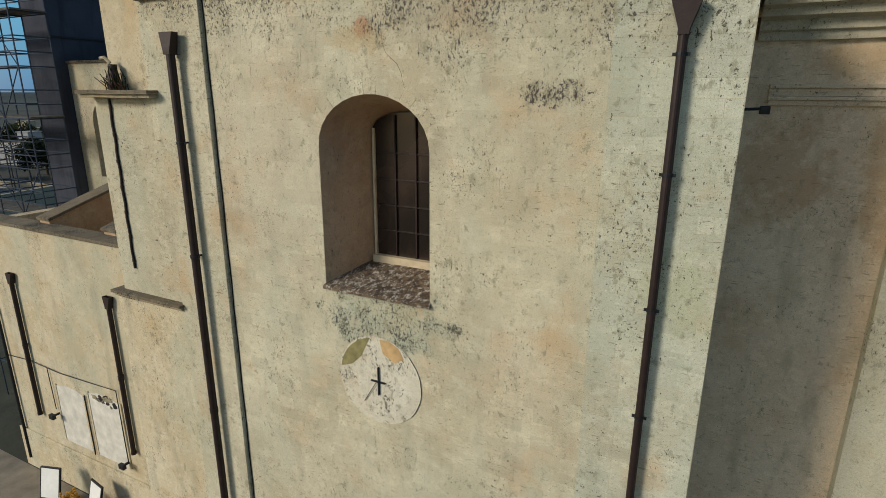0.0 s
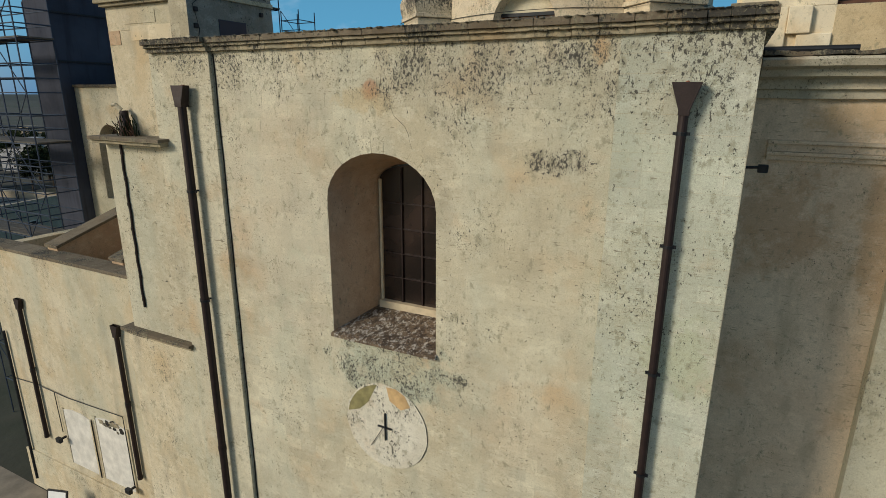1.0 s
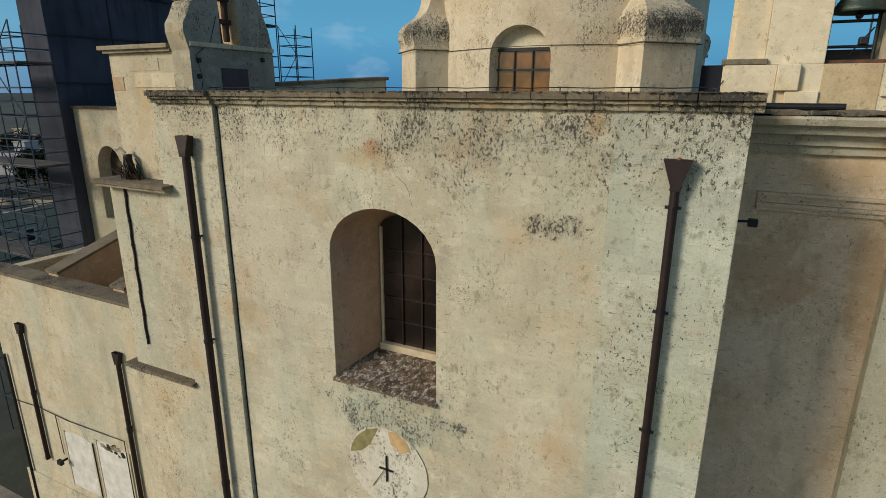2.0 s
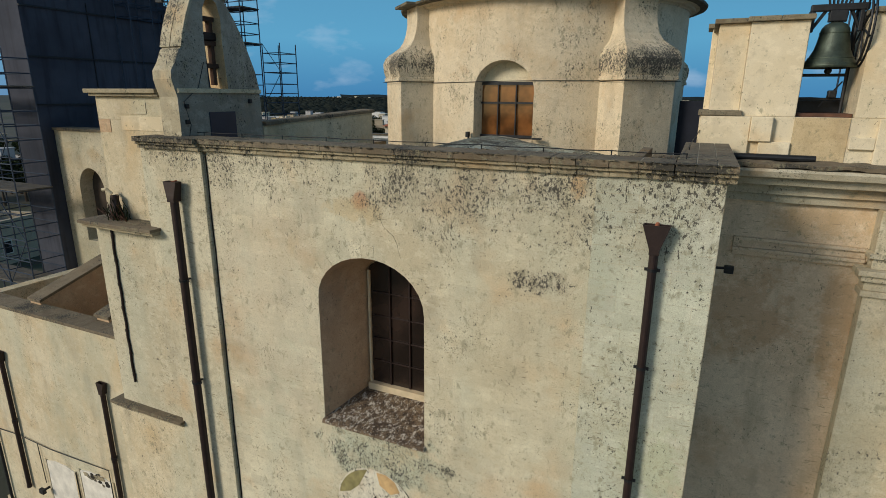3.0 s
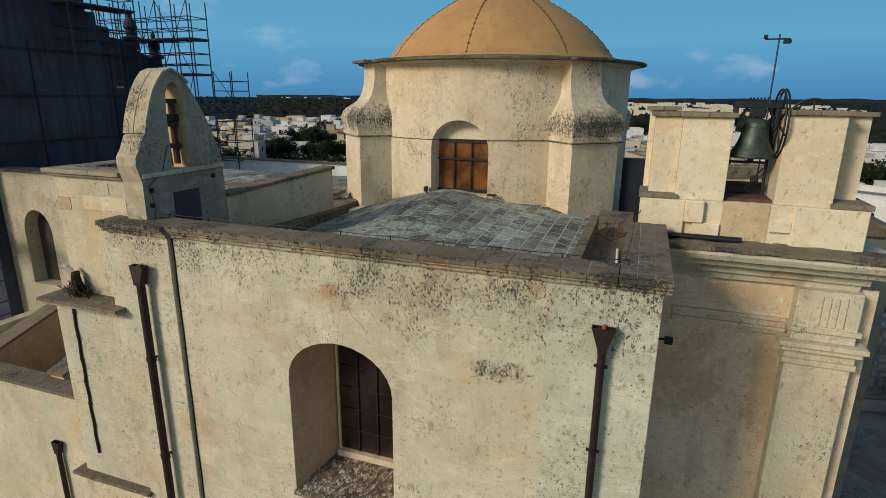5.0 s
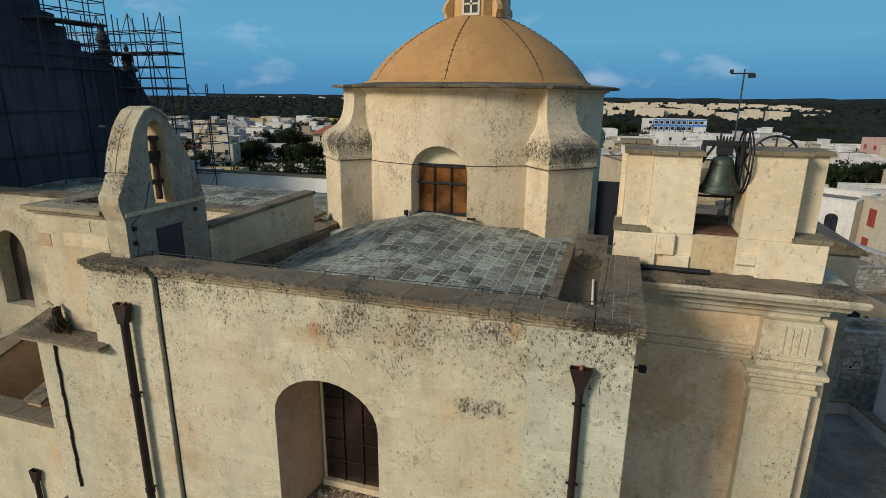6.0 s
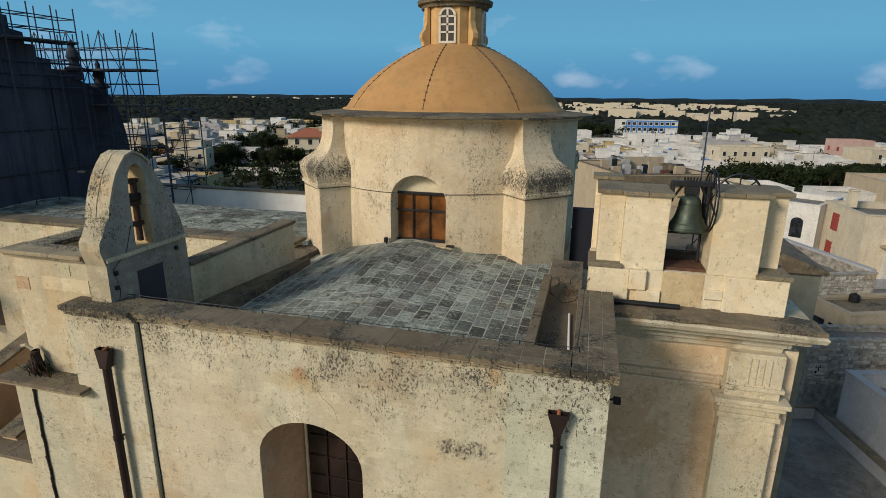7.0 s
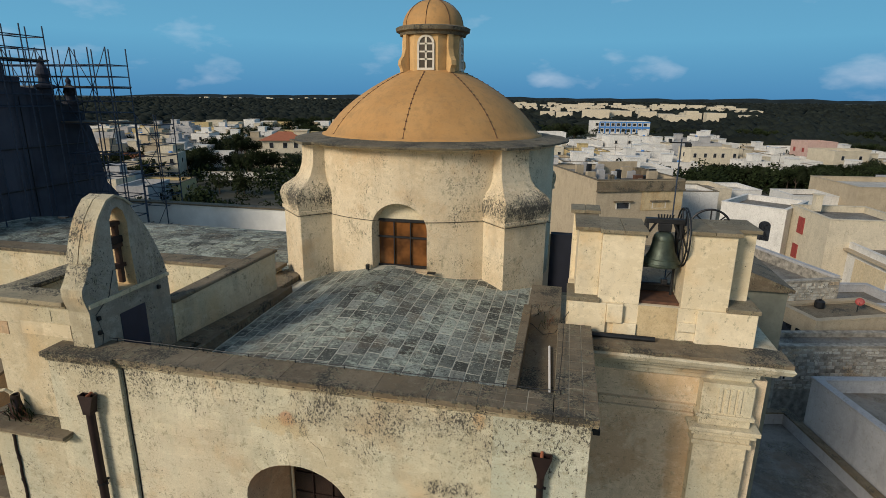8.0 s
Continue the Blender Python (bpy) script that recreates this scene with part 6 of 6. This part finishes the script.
ROUGH_ME = mesh_of(stone_unit(), "stone", limestone("rough_white_stone", (0.50, 0.47, 0.41), (0.64, 0.62, 0.56), specks=1.3, tone=0.3))
RUBBLE = simple("dark_rubble_joint", (0.36, 0.33, 0.28), 0.95, 0, 0.6, 3)


def rough_face(e, w, y, z0, z1, seed):
    """Rough pale stones with deep dark joints on the front of a wall."""
    rs = random.Random(seed)
    z = z0
    while z < z1 - 0.1:
        h = rs.uniform(0.13, 0.24)
        x = -w / 2
        while x < w / 2 - 0.1:
            ww = min(rs.uniform(0.16, 0.48), w / 2 - x)
            if rs.random() < 0.66:
                piece("stone", ROUGH_ME, e, Matrix.LocRotScale((x + ww / 2, y - rs.uniform(0.03, 0.07), z + h / 2), Euler((0, rs.gauss(0, 0.02), 0)), (ww - rs.uniform(0.02, 0.06), 0.08, h - rs.uniform(0.02, 0.05))))
            x += ww
        z += h


house(14.3, 14.0, 6.2, 12, 4.6, 12.6, WALLS[5], "low annex with a dark felt roof in the alley", wins=False, extra=False)
house(21.9, 15.6, 9, 10, 7.0, 12.6, WALLS[5], "low grey-white house beside the alley", wins=False, extra=False)
e = house(18.35, 33.4, 4.2, 8, 8.8, 22, RUBBLE, "low house of rough white rubble stone with a dark roof", wins=False, extra=False)
rough_face(e, 4.2, -4.0, 6.6, 8.8, 3)
local_part("rim", boxes((1.75, 2.15, -3.9, 4.0, 8.9, 9.05)), WALLS[5], e, "pale worn parapet rim")
e = house(21.14, 28.43, 6.0, 3.0, 7.5, 22, WALLS[2], "low sand-coloured house with a brown roof terrace", wins=False, extra=False)
local_part("terrace", boxes((-2.72, 2.72, -1.22, 1.22, 6.9, 7.38)), COPING, e, "brown terrace paving")
for cy in (-0.6, 0.55):
    local_part("doorway", boxes((-3.04, -2.98, cy - 0.4, cy + 0.4, 4.4, 6.6)), PANE_TOWN, e, "dark open doorway")
e = house(20.4, 25.2, 9.0, 2.0, 6.9, 14, RUBBLE, "low rough stone house with a grey roof", wins=False, extra=False, front=((-3.9, 5.3, 0.6, 0.6, WIN_ME),))
rough_face(e, 9.0, -1.0, 4.4, 6.9, 4)
local_part("felt", boxes((-4.2, 4.2, -0.7, 0.7, 6.3, 6.72)), ROOFGREY, e, "grey roofing felt")
dish = thing("satellite_dish", (22.2, 28.7, 7.38), "red satellite dish on a short pole", "satellite dish")
bm = lathe(bmesh.new(), [(0.0, 0.05), (0.10, 0.04), (0.17, 0.015), (0.23, -0.03), (0.24, -0.03), (0.17, 0.03), (0.0, 0.065)], 0, 0, 24)
bm.transform(pose(0.0, -0.1, 0.68, 62, 0, -32))
local_part("bowl", bm, RED, dish)
local_part("pole", rod(bmesh.new(), (0, 0, 0), (0, 0, 0.65), 0.03, 8), DARK, dish)
local_part("feed_arm", rod(bmesh.new(), (0, -0.1, 0.5), (-0.2, -0.5, 0.75), 0.012, 6), DARK, dish)
tank = thing("roof_tank", (20.2, 28.9, 7.38), "small black tank standing on the terrace", "tank")
local_part("drum_body", lathe(bmesh.new(), [(0.0, 0.0), (0.26, 0.0), (0.28, 0.05), (0.28, 0.4), (0.2, 0.48), (0.0, 0.5)], 0, 0, 16), DARK, tank)
local_part("cap", lathe(bmesh.new(), [(0.0, 0.501), (0.09, 0.501), (0.09, 0.56), (0.0, 0.56)], 0, 0, 12), DARK, tank)
house(25.0, 38.2, 9, 5, 5.4, 12.6, WALLS[5], "low grey house with a cluttered roof", wins=False, extra=False)
house(35.5, 27.0, 12, 12, 4.8, 12.6, WALLS[2], "low stone house with a broad flat roof", wins=False, extra=False)
house(33, 13, 11, 11, 6.2, 12.6, WALLS[0], "low white house with a broad flat roof", wins=False, extra=False)
for p in ((33, 56, 7), (39, 50, 9), (50, 80, 12), (10, 71, 11), (37, 79, 6), (27, 63, 7), (21, 78, 6), (26, 90, 6), (32, 94, 5), (81, 192, 7), (22, 27, 8), (25, 38, 6), (22, 16, 8), (35, 27, 9), (33, 13, 8)):
    claim(*p)
# groves
# x, y, radius, size of the trees
GROVES = [(-80, 116, 7, 1.0), (-68, 119, 7, 1.1), (-90, 120, 6, 1.1), (-62, 92, 4, 0.8), (-86, 94, 6, 1.0), (-102, 104, 6, 1.0), (-95, 40, 8, 1.1), (-130, 62, 10, 1.1), (-75, 22, 6, 1.0), (-112, 128, 6, 1.1), (-98, 150, 9, 1.2), (-84, 168, 9, 1.2), (-122, 190, 12, 1.2), (-104, 215, 13, 1.2), (-132, 250, 16, 1.2), (-150, 300, 18, 1.2),
          (-70, 210, 11, 1.2), (-60, 260, 12, 1.2), (45, 140, 7, 0.72), (55, 137, 8, 0.8), (66, 138, 9, 0.8), (78, 143, 9, 0.8), (92, 155, 11, 0.8), (36, 128, 5, 0.6), (2, 268, 12, 1.2), (60, 275, 12, 1.0), (112, 215, 12, 0.9), (92, 290, 14, 1.0), (135, 280, 16, 1.0)]
for g in GROVES:
    claim(g[0], g[1], g[2] * 0.8)
count = 0
for tries in range(16000):
    if count >= 330:
        break
    ang = radians(rnd.uniform(-44, 29))
    dist = 100 + 145 * rnd.random() ** 0.8 if ang > -0.25 else 105 + 235 * rnd.random() ** 0.8
    x, y = 4 + dist * math.sin(ang), -7 + dist * math.cos(ang)
    if y < 42 or (x < 12 and y < 74) or (x < -15 and dist < (105 if ang < -0.67 else 168)) or (x > 20 and dist < 165 and ang < 0.5):
        continue
    west = x < -15
    w, d = (rnd.uniform(5, 10), rnd.uniform(5, 9)) if west else (rnd.uniform(6, 16), rnd.uniform(6, 11))
    if west and rnd.random() < 0.35:
        continue
    if not free(x, y, max(w, d) * 0.46):
        continue
    claim(x, y, max(w, d) * 0.46)
    h = rnd.choice((3.3, 3.6, 3.9, 4.4, 4.1, 4.6, 6.2, 6.6))
    k = rnd.choices(range(6), (3, 2, 3, 0.1, 1, 7) if ang < -0.64 else (10, 7, 3.0, 0.3, 2.2, 2) if west else (17, 5, 1.8, 0.15, 0.6, 1))[0]
    house(x, y, w, d, h, 14 + rnd.choice((0, 0, 90, -6, 5)), WALLS[k], LABELS[k], wins=dist < 330, roof="tiled" if rnd.random() < 0.012 else "flat", extra=dist < 300 and rnd.random() < 0.55)
    count += 1

rw2 = random.Random(61)
for i in range(34):
    ang, dist = radians(rw2.uniform(-78, -47)), rw2.uniform(62, 190)
    x, y = 4 + dist * math.sin(ang), -7 + dist * math.cos(ang)
    if x > -40 or not free(x, y, 6):
        continue
    claim(x, y, 6)
    k = rw2.choices(range(6), (4, 3, 3, 0.2, 1, 6))[0]
    house(x, y, rw2.uniform(7, 12), rw2.uniform(7, 11), rw2.choice((4.2, 6.4, 6.8, 7.4)), 14 + rw2.choice((0, 90)), WALLS[k], LABELS[k], wins=True, extra=True)

# ---- trees ----


def crown_mesh(seed, mat, n=2200, wide=2.6, tall=2.2):
    rn = random.Random(seed)
    blobs = [(Vector((rn.gauss(0, wide * 0.45), rn.gauss(0, wide * 0.45), rn.uniform(-tall * 0.5, tall * 0.6))), rn.uniform(0.7, 1.3)) for _ in range(9)]
    verts, faces = [], []
    for _ in range(n):
        c, r = rn.choice(blobs)
        p = c + Vector((rn.gauss(0, 1), rn.gauss(0, 1), rn.gauss(0, 0.8))).normalized() * r * rn.uniform(0.65, 1.05)
        u = Vector((rn.gauss(0, 1), rn.gauss(0, 1), rn.gauss(0, 1))).normalized()
        v = u.orthogonal().normalized()
        s = rn.uniform(0.09, 0.22)
        i = len(verts)
        verts += [p + u * s, p + v * s * 0.6, p - u * s, p - v * s * 0.6]
        faces.append((i, i + 1, i + 2, i + 3))
    me = bpy.data.meshes.new("crown")
    me.from_pydata(verts, [], faces)
    me.materials.append(mat)
    return me


def trunk_mesh(seed):
    rn = random.Random(seed)
    bm = bmesh.new()
    bmesh.ops.create_cone(bm, cap_ends=True, segments=8, radius1=0.22, radius2=0.11, depth=2.6, matrix=Matrix.Translation((0, 0, 1.3)))
    for k in range(5):
        a = k * 1.26 + rn.uniform(-0.3, 0.3)
        q = Vector((math.cos(a) * 1.2, math.sin(a) * 1.2, 3.9 + rn.uniform(-0.3, 0.5)))
        d = q - Vector((0, 0, 2.3))
        bmesh.ops.create_cone(bm, cap_ends=True, segments=6, radius1=0.10, radius2=0.03, depth=d.length, matrix=Matrix.Translation(Vector((0, 0, 2.3)) + d / 2) @ d.to_track_quat("Z", "Y").to_matrix().to_4x4())
    return mesh_of(bm, "trunk", BARK)


CROWNS = [crown_mesh(30 + i, LEAF if i % 3 else LEAF_OLIVE) for i in range(5)]
TRUNKS = [trunk_mesh(60 + i) for i in range(3)]


def tree(x, y, s, rot, k):
    e = thing("tree", (x, y, 0), "dark green broad-crowned tree among the houses", "tree", group="trees of the town")
    e.matrix_basis = pose(x, y, 0, 0, 0, rot)
    piece("trunk", TRUNKS[k % 3], e, Matrix.Diagonal((s, s, s, 1)))
    piece("crown", CROWNS[k % 5], e, Matrix.Translation((0, 0, 4.0 * s)) @ Matrix.Diagonal((s * rnd.uniform(0.9, 1.2), s, s * rnd.uniform(0.8, 1.1), 1)))


k = 0
for gx, gy, gr, gs in GROVES:
    for i in range(int(gr * (1.7 if gx > 20 else 1.0))):
        a, r = rnd.uniform(0, 6.283), gr * math.sqrt(rnd.random())
        tree(gx + r * math.cos(a), gy + r * math.sin(a), gs * rnd.uniform(0.75, 1.1), rnd.uniform(0, 360), k)
        k += 1
for tries in range(900):
    if k > 330:
        break
    ang = radians(rnd.uniform(-44, -20) if tries % 2 else rnd.uniform(-20, 29))
    dist = rnd.uniform(150, 380)
    x, y = 4 + dist * math.sin(ang), -7 + dist * math.cos(ang)
    if free(x, y, 3):
        tree(x, y, rnd.uniform(0.6, 1.1), rnd.uniform(0, 360), k)
        k += 1

# shrubs and small garden trees between the houses
rs = np.random.RandomState(17)
V, F = [], []
for i in range(780):
    left = i >= 620
    ang = math.radians(rs.uniform(-43, -22) if left else rs.uniform(-42, 29))
    dist = 88 + 75 * rs.rand() if left else 110 + 300 * rs.rand() ** 0.8
    cx, cy = 4 + dist * math.sin(ang), -7 + dist * math.cos(ang)
    if not left and (cx < -15 and dist < 110 or not free(cx, cy, 0.6)):
        continue
    size = rs.uniform(0.8, 2.0) if left else rs.uniform(0.9, 2.4)
    for j in range(70):
        p = rs.normal(0, 1, 3)
        p = p / np.linalg.norm(p) * size * rs.uniform(0.55, 1.05) * np.array([1.2, 1.2, 0.9]) + np.array([cx, cy, size * 1.1])
        u, v = rs.normal(0, 1, 3), rs.normal(0, 1, 3)
        u, v = u / np.linalg.norm(u) * size * 0.22, v / np.linalg.norm(v) * size * 0.16
        F.append((len(V), len(V) + 1, len(V) + 2, len(V) + 3))
        V += [p + u, p + v, p - u, p - v]
for i in range(230):
    gx, gy, gr = [g[:3] for g in GROVES if 30 < g[0] < 100 and g[1] < 170][i % 6]
    cx, cy, size = gx + rs.normal(0, gr * 0.6), gy + rs.normal(0, gr * 0.6), rs.uniform(1.4, 2.6)
    for j in range(90):
        p = rs.normal(0, 1, 3)
        p = p / np.linalg.norm(p) * size * rs.uniform(0.5, 1.05) + np.array([cx, cy, size * 0.9])
        u, v = rs.normal(0, 1, 3), rs.normal(0, 1, 3)
        u, v = u / np.linalg.norm(u) * 0.42, v / np.linalg.norm(v) * 0.3
        F.append((len(V), len(V) + 1, len(V) + 2, len(V) + 3))
        V += [p + u, p + v, p - u, p - v]
me = bpy.data.meshes.new("shrubs")
me.from_pydata([tuple(v) for v in V], [], F)
me.materials.append(LEAF)
tagged(new("garden_shrubs", me), "dark green shrubs between the town houses", "shrubs", kind="stuff")
# far woods: one sheet of rough canopy clumps
rn = np.random.RandomState(5)
ico = bmesh.new()
bmesh.ops.create_icosphere(ico, subdivisions=1, radius=1)
iv = np.array([v.co[:] for v in ico.verts])
ifc = np.array([[v.index for v in f.verts] for f in ico.faces])
ico.free()
V, F = [], []
for i in range(15000):
    ang = math.radians(rn.uniform(-56, 36))
    dist = 262 + 2800 * rn.rand() ** 1.9
    if dist < 370 and (math.degrees(ang) < -16 or -3 < math.degrees(ang) < 9):
        continue
    c = np.array([4 + dist * math.sin(ang), -7 + dist * math.cos(ang), 1.2])
    s = np.array([rn.uniform(3, 7), rn.uniform(3, 6), rn.uniform(1.8, 4.6)]) * (1 + dist / 3000)
    F.append(ifc + len(V) * len(iv))
    V.append(iv * s * (1 + rn.uniform(-0.25, 0.25, (len(iv), 1))) + c)
me = bpy.data.meshes.new("woods")
me.from_pydata(np.concatenate(V).tolist(), [], np.concatenate(F).tolist())
me.polygons.foreach_set("use_smooth", [True] * len(me.polygons))
me.materials.append(LEAF_FAR)
tagged(new("far_woods", me), "dark belt of far woodland below the horizon", "woods", kind="stuff")
# far outskirts of the town on the plain
bm = bmesh.new()
for i in range(150):
    ang = math.radians(rn.uniform(-6, 16.5) if i < 125 else rn.uniform(-36, -12))
    dist = rn.uniform(850, 1400) if i < 125 else rn.uniform(2200, 3200)
    x, y = 4 + dist * math.sin(ang), -7 + dist * math.cos(ang)
    if i % 6 == 5 and i < 125:
        dist = rn.uniform(440, 640)
        x, y = 4 + dist * math.sin(ang + 0.06), -7 + dist * math.cos(ang + 0.06)
    w = rn.uniform(8, 24)
    box(bm, x - w / 2, x + w / 2, y, y + 12, 0, rn.uniform(5, 11))
solid("far_suburb", bm, WALLS[1], "pale far suburb blocks in front of the horizon", "suburb", kind="stuff")
bm = bmesh.new()
for i in range(24):
    x0 = -3600 + i * 330
    h = 22 + 26 * abs(noise.noise(Vector((i * 0.31, 2, 0))))
    prism(bm, [(x0 - 330, 0), (x0 + 60, h * 0.8), (x0 + 260, h), (x0 + 660, 0)], "y", 4300 + (i % 5) * 20, 4420 + (i % 5) * 20)
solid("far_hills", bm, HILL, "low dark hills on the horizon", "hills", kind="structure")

# moss and lichen crust along the worn lip of the coping
rm = np.random.RandomState(31)
V, F = [], []
for i in range(1500):
    if i % 4:
        x, y, z = rm.uniform(-4.7, 4.95), rm.choice([-0.165, -0.14, -0.15, 0.44]) + rm.normal(0, 0.02), 15.298
    else:
        x, y, z = rm.uniform(-4.7, 4.95), -0.105 + rm.normal(0, 0.012), 15.165 + rm.choice([0.0, 0.048]) + rm.normal(0, 0.004)
    if x < -3.25:
        y -= 0.08 if y < 0.2 else 0.0
    if rm.rand() > 0.35 + 0.6 * noise.noise(Vector((x * 1.3, y, 3.0))) + 0.3:
        continue
    size = np.array([rm.uniform(0.012, 0.045), rm.uniform(0.010, 0.026), rm.uniform(0.005, 0.016)])
    F.append(ifc + len(V) * len(iv))
    V.append(iv * size * (1 + rm.uniform(-0.3, 0.3, (len(iv), 1))) + np.array([x, y, z]))
me = bpy.data.meshes.new("moss")
me.from_pydata(np.concatenate(V).tolist(), [], np.concatenate(F).tolist())
me.materials.append(RIM)
tagged(new("moss_crust", me), "dark moss and lichen crust along the coping edge", "moss", kind="stuff")

# ---- small things on the roof ----
bm = bmesh.new()
wire = [(-4.6, 0.44, 15.36)] + [(-4.6 + 0.45 * i, 0.44, 15.36 - 0.01 * (i % 2)) for i in range(1, 21)] + [(4.36, 0.50, 15.36), (4.40, 1.8, 15.36), (4.42, 3.3, 15.36)]
pipe_run(bm, wire, 0.007, 5)
for p in wire[::2]:
    rod(bm, (p[0], p[1], 15.28), (p[0], p[1], 15.37), 0.009, 5)
solid("lightning_wire", bm, DARK, "thin black lightning conductor along the coping", "lightning wire")
bm = bmesh.new()
rod(bm, (4.24, 1.2, 14.73), (4.16, 3.35, 14.74), 0.024, 8)
solid("white_conduit", bm, WHITE, "thin white plastic conduit in the gutter", "conduit")
bm = bmesh.new()
pts = [Vector((4.50, 3.50, 15.5)), Vector((4.25, 3.6, 14.95)), Vector((4.0, 3.9, 14.76)), Vector((3.75, 4.4, 14.75)), Vector((3.3, 4.9, 14.82))]
pipe_run(bm, pts, 0.008, 5)
solid("loose_cable", bm, DARK, "loose black cable draped over the gutter", "cable")

# ---- facing stones and roof slabs, last ----
rows = facing(-3.29, 3.40, 7.0, WALL_TOP, 0, window_gap, 21)
lay_stones(wall_s, rows, lambda x, z: x > 1.0 and 10.0 < z < 13.6, 0.0, LIME_ISLE, "stone_facing")
strip = solid("strip_east", boxes((3.405, 4.87, -0.012, 0.0015, 0, WALL_TOP - 0.005)), LIME, "flush limewashed corner strip", "pilaster", kind="structure")
rows = facing(3.41, 4.865, 7.0, WALL_TOP - 0.01, 0, None, 22)
lay_stones(strip, rows, lambda x, z: z > 9.0, -0.0145, LIME_STRIP, "stone_facing", STRIP_ME)
# voussoirs over the window
for i in range(15):
    a0, a1 = math.pi * i / 15 + 0.002, math.pi * (i + 1) / 15 - 0.002
    bm = bmesh.new()
    prism(bm, [(0.99 * math.cos(a0), 12.76 + 0.80 * math.sin(a0)), (1.20 * math.cos(a0), 12.76 + 1.02 * math.sin(a0)), (1.20 * math.cos(a1), 12.76 + 1.02 * math.sin(a1)), (0.99 * math.cos(a1), 12.76 + 0.80 * math.sin(a1))],
          "y", -0.0015 - 0.001 * (i % 3), 0.02)
    part("voussoir", bm, LIME, wall_s)


def slab_unit():
    bm = boxes((-0.5, 0.5, -0.5, 0.5, -1.0, 0.0))
    for v in bm.verts:
        if v.co.z > -0.5:
            v.co.x *= 0.975
            v.co.y *= 0.97
    return bm


SLAB_ME = mesh_of(slab_unit(), "slab", TILE)
rest = bmesh.new()
n = 0
rn2 = random.Random(8)
LAID = []
# three courses along the parapet, then strips that run back to the drum
for j in range(3):
    x_at = -3.02 + rn2.uniform(-0.2, 0.0)
    while x_at < 3.48:
        w = min(rn2.uniform(0.40, 0.52), 3.50 - x_at)
        LAID.append((x_at + w / 2, 0.62 + j * 0.275, w, 0.275))
        x_at += w
for i in range(22):
    x, y_at = -3.02 + (i + 0.5) * 6.52 / 22, 1.31
    first = rn2.uniform(0.2, 0.45)
    while y_at < 7.6:
        d = first or rn2.uniform(0.38, 0.50)
        first = 0
        LAID.append((x, y_at + d / 2, 6.52 / 22, d))
        y_at += d
for x, y, w, d in LAID:
    if w < 0.06 or math.hypot(x - CX, y - CY) < DR - 0.1:
        continue
    nz = Vector((-(roof_z(x + 0.05, y) - roof_z(x - 0.05, y)) / 0.1, -(roof_z(x, y + 0.05) - roof_z(x, y - 0.05)) / 0.1, 1)).normalized()
    q = Vector((0, 0, 1)).rotation_difference(nz) @ Euler((rn2.gauss(0, 0.006), rn2.gauss(0, 0.006), rn2.gauss(0, 0.016))).to_quaternion()
    m = Matrix.LocRotScale((x, y, roof_z(x, y) - 0.004 + rn2.uniform(-0.003, 0.003)), q, (w - 0.019, d - 0.018, 0.04))
    if x > -1.0 and n < 300:
        piece("slab", SLAB_ME, roof, m)
        n += 1
    else:
        g = slab_unit()
        g.transform(m)
        tmp = bpy.data.meshes.new("tmp")
        g.to_mesh(tmp)
        g.free()
        rest.from_mesh(tmp)
        bpy.data.meshes.remove(tmp)
part("slabs", rest, TILE_ISLE, roof)["kind"] = "stuff"

prn = [(7.5, 14.0), (7.7, 14.10), (8.6, 14.28), (9.8, 14.40), (11.0, 14.44), (12.2, 14.38), (13.2, 14.2), (14.5, 13.6)]
rest = bmesh.new()
for (ya, za), (yb, zb) in zip(prn[1:], prn[2:]):
    m_ = max(1, round((yb - ya) / 0.32))
    for j in range(m_):
        y, z = ya + (yb - ya) * (j + 0.5) / m_, za + (zb - za) * (j + 0.5) / m_
        x = -18.9 + rn2.uniform(0, 0.3)
        while x < -4.8:
            w = rn2.uniform(0.32, 0.6)
            g = slab_unit()
            g.transform(Matrix.LocRotScale((x + w / 2, y, z + 0.012 + rn2.uniform(-0.004, 0.008)), Euler((math.atan2(zb - za, yb - ya), 0, 0)), (w * 0.96, (yb - ya) / m_ * 0.95, 0.04)))
            tmp = bpy.data.meshes.new("tmp")
            g.to_mesh(tmp)
            g.free()
            rest.from_mesh(tmp)
            bpy.data.meshes.remove(tmp)
            x += w
part("slabs", rest, TILE_ISLE, roof_n)["kind"] = "stuff"

crack = solid("crack", bmesh.new(), DARK, "thin dark crack in the limewashed wall", "crack", kind="structure")
bm = bmesh.new()
for run in (((0.08, 14.69), (0.085, 14.6), (0.09, 14.52)), ((0.22, 14.54), (0.225, 14.40), (0.24, 14.26), (0.27, 14.18), (0.30, 14.11), (0.40, 14.03), (0.48, 13.97), (0.54, 13.85), (0.56, 13.75), (0.60, 13.64))):
    for (xa, za), (xb, zb) in zip(run, run[1:]):
        rod(bm, (xa, -0.001, za), (xb, -0.001, zb), 0.0028, 4)
bm.to_mesh(crack.data)
bm.free()
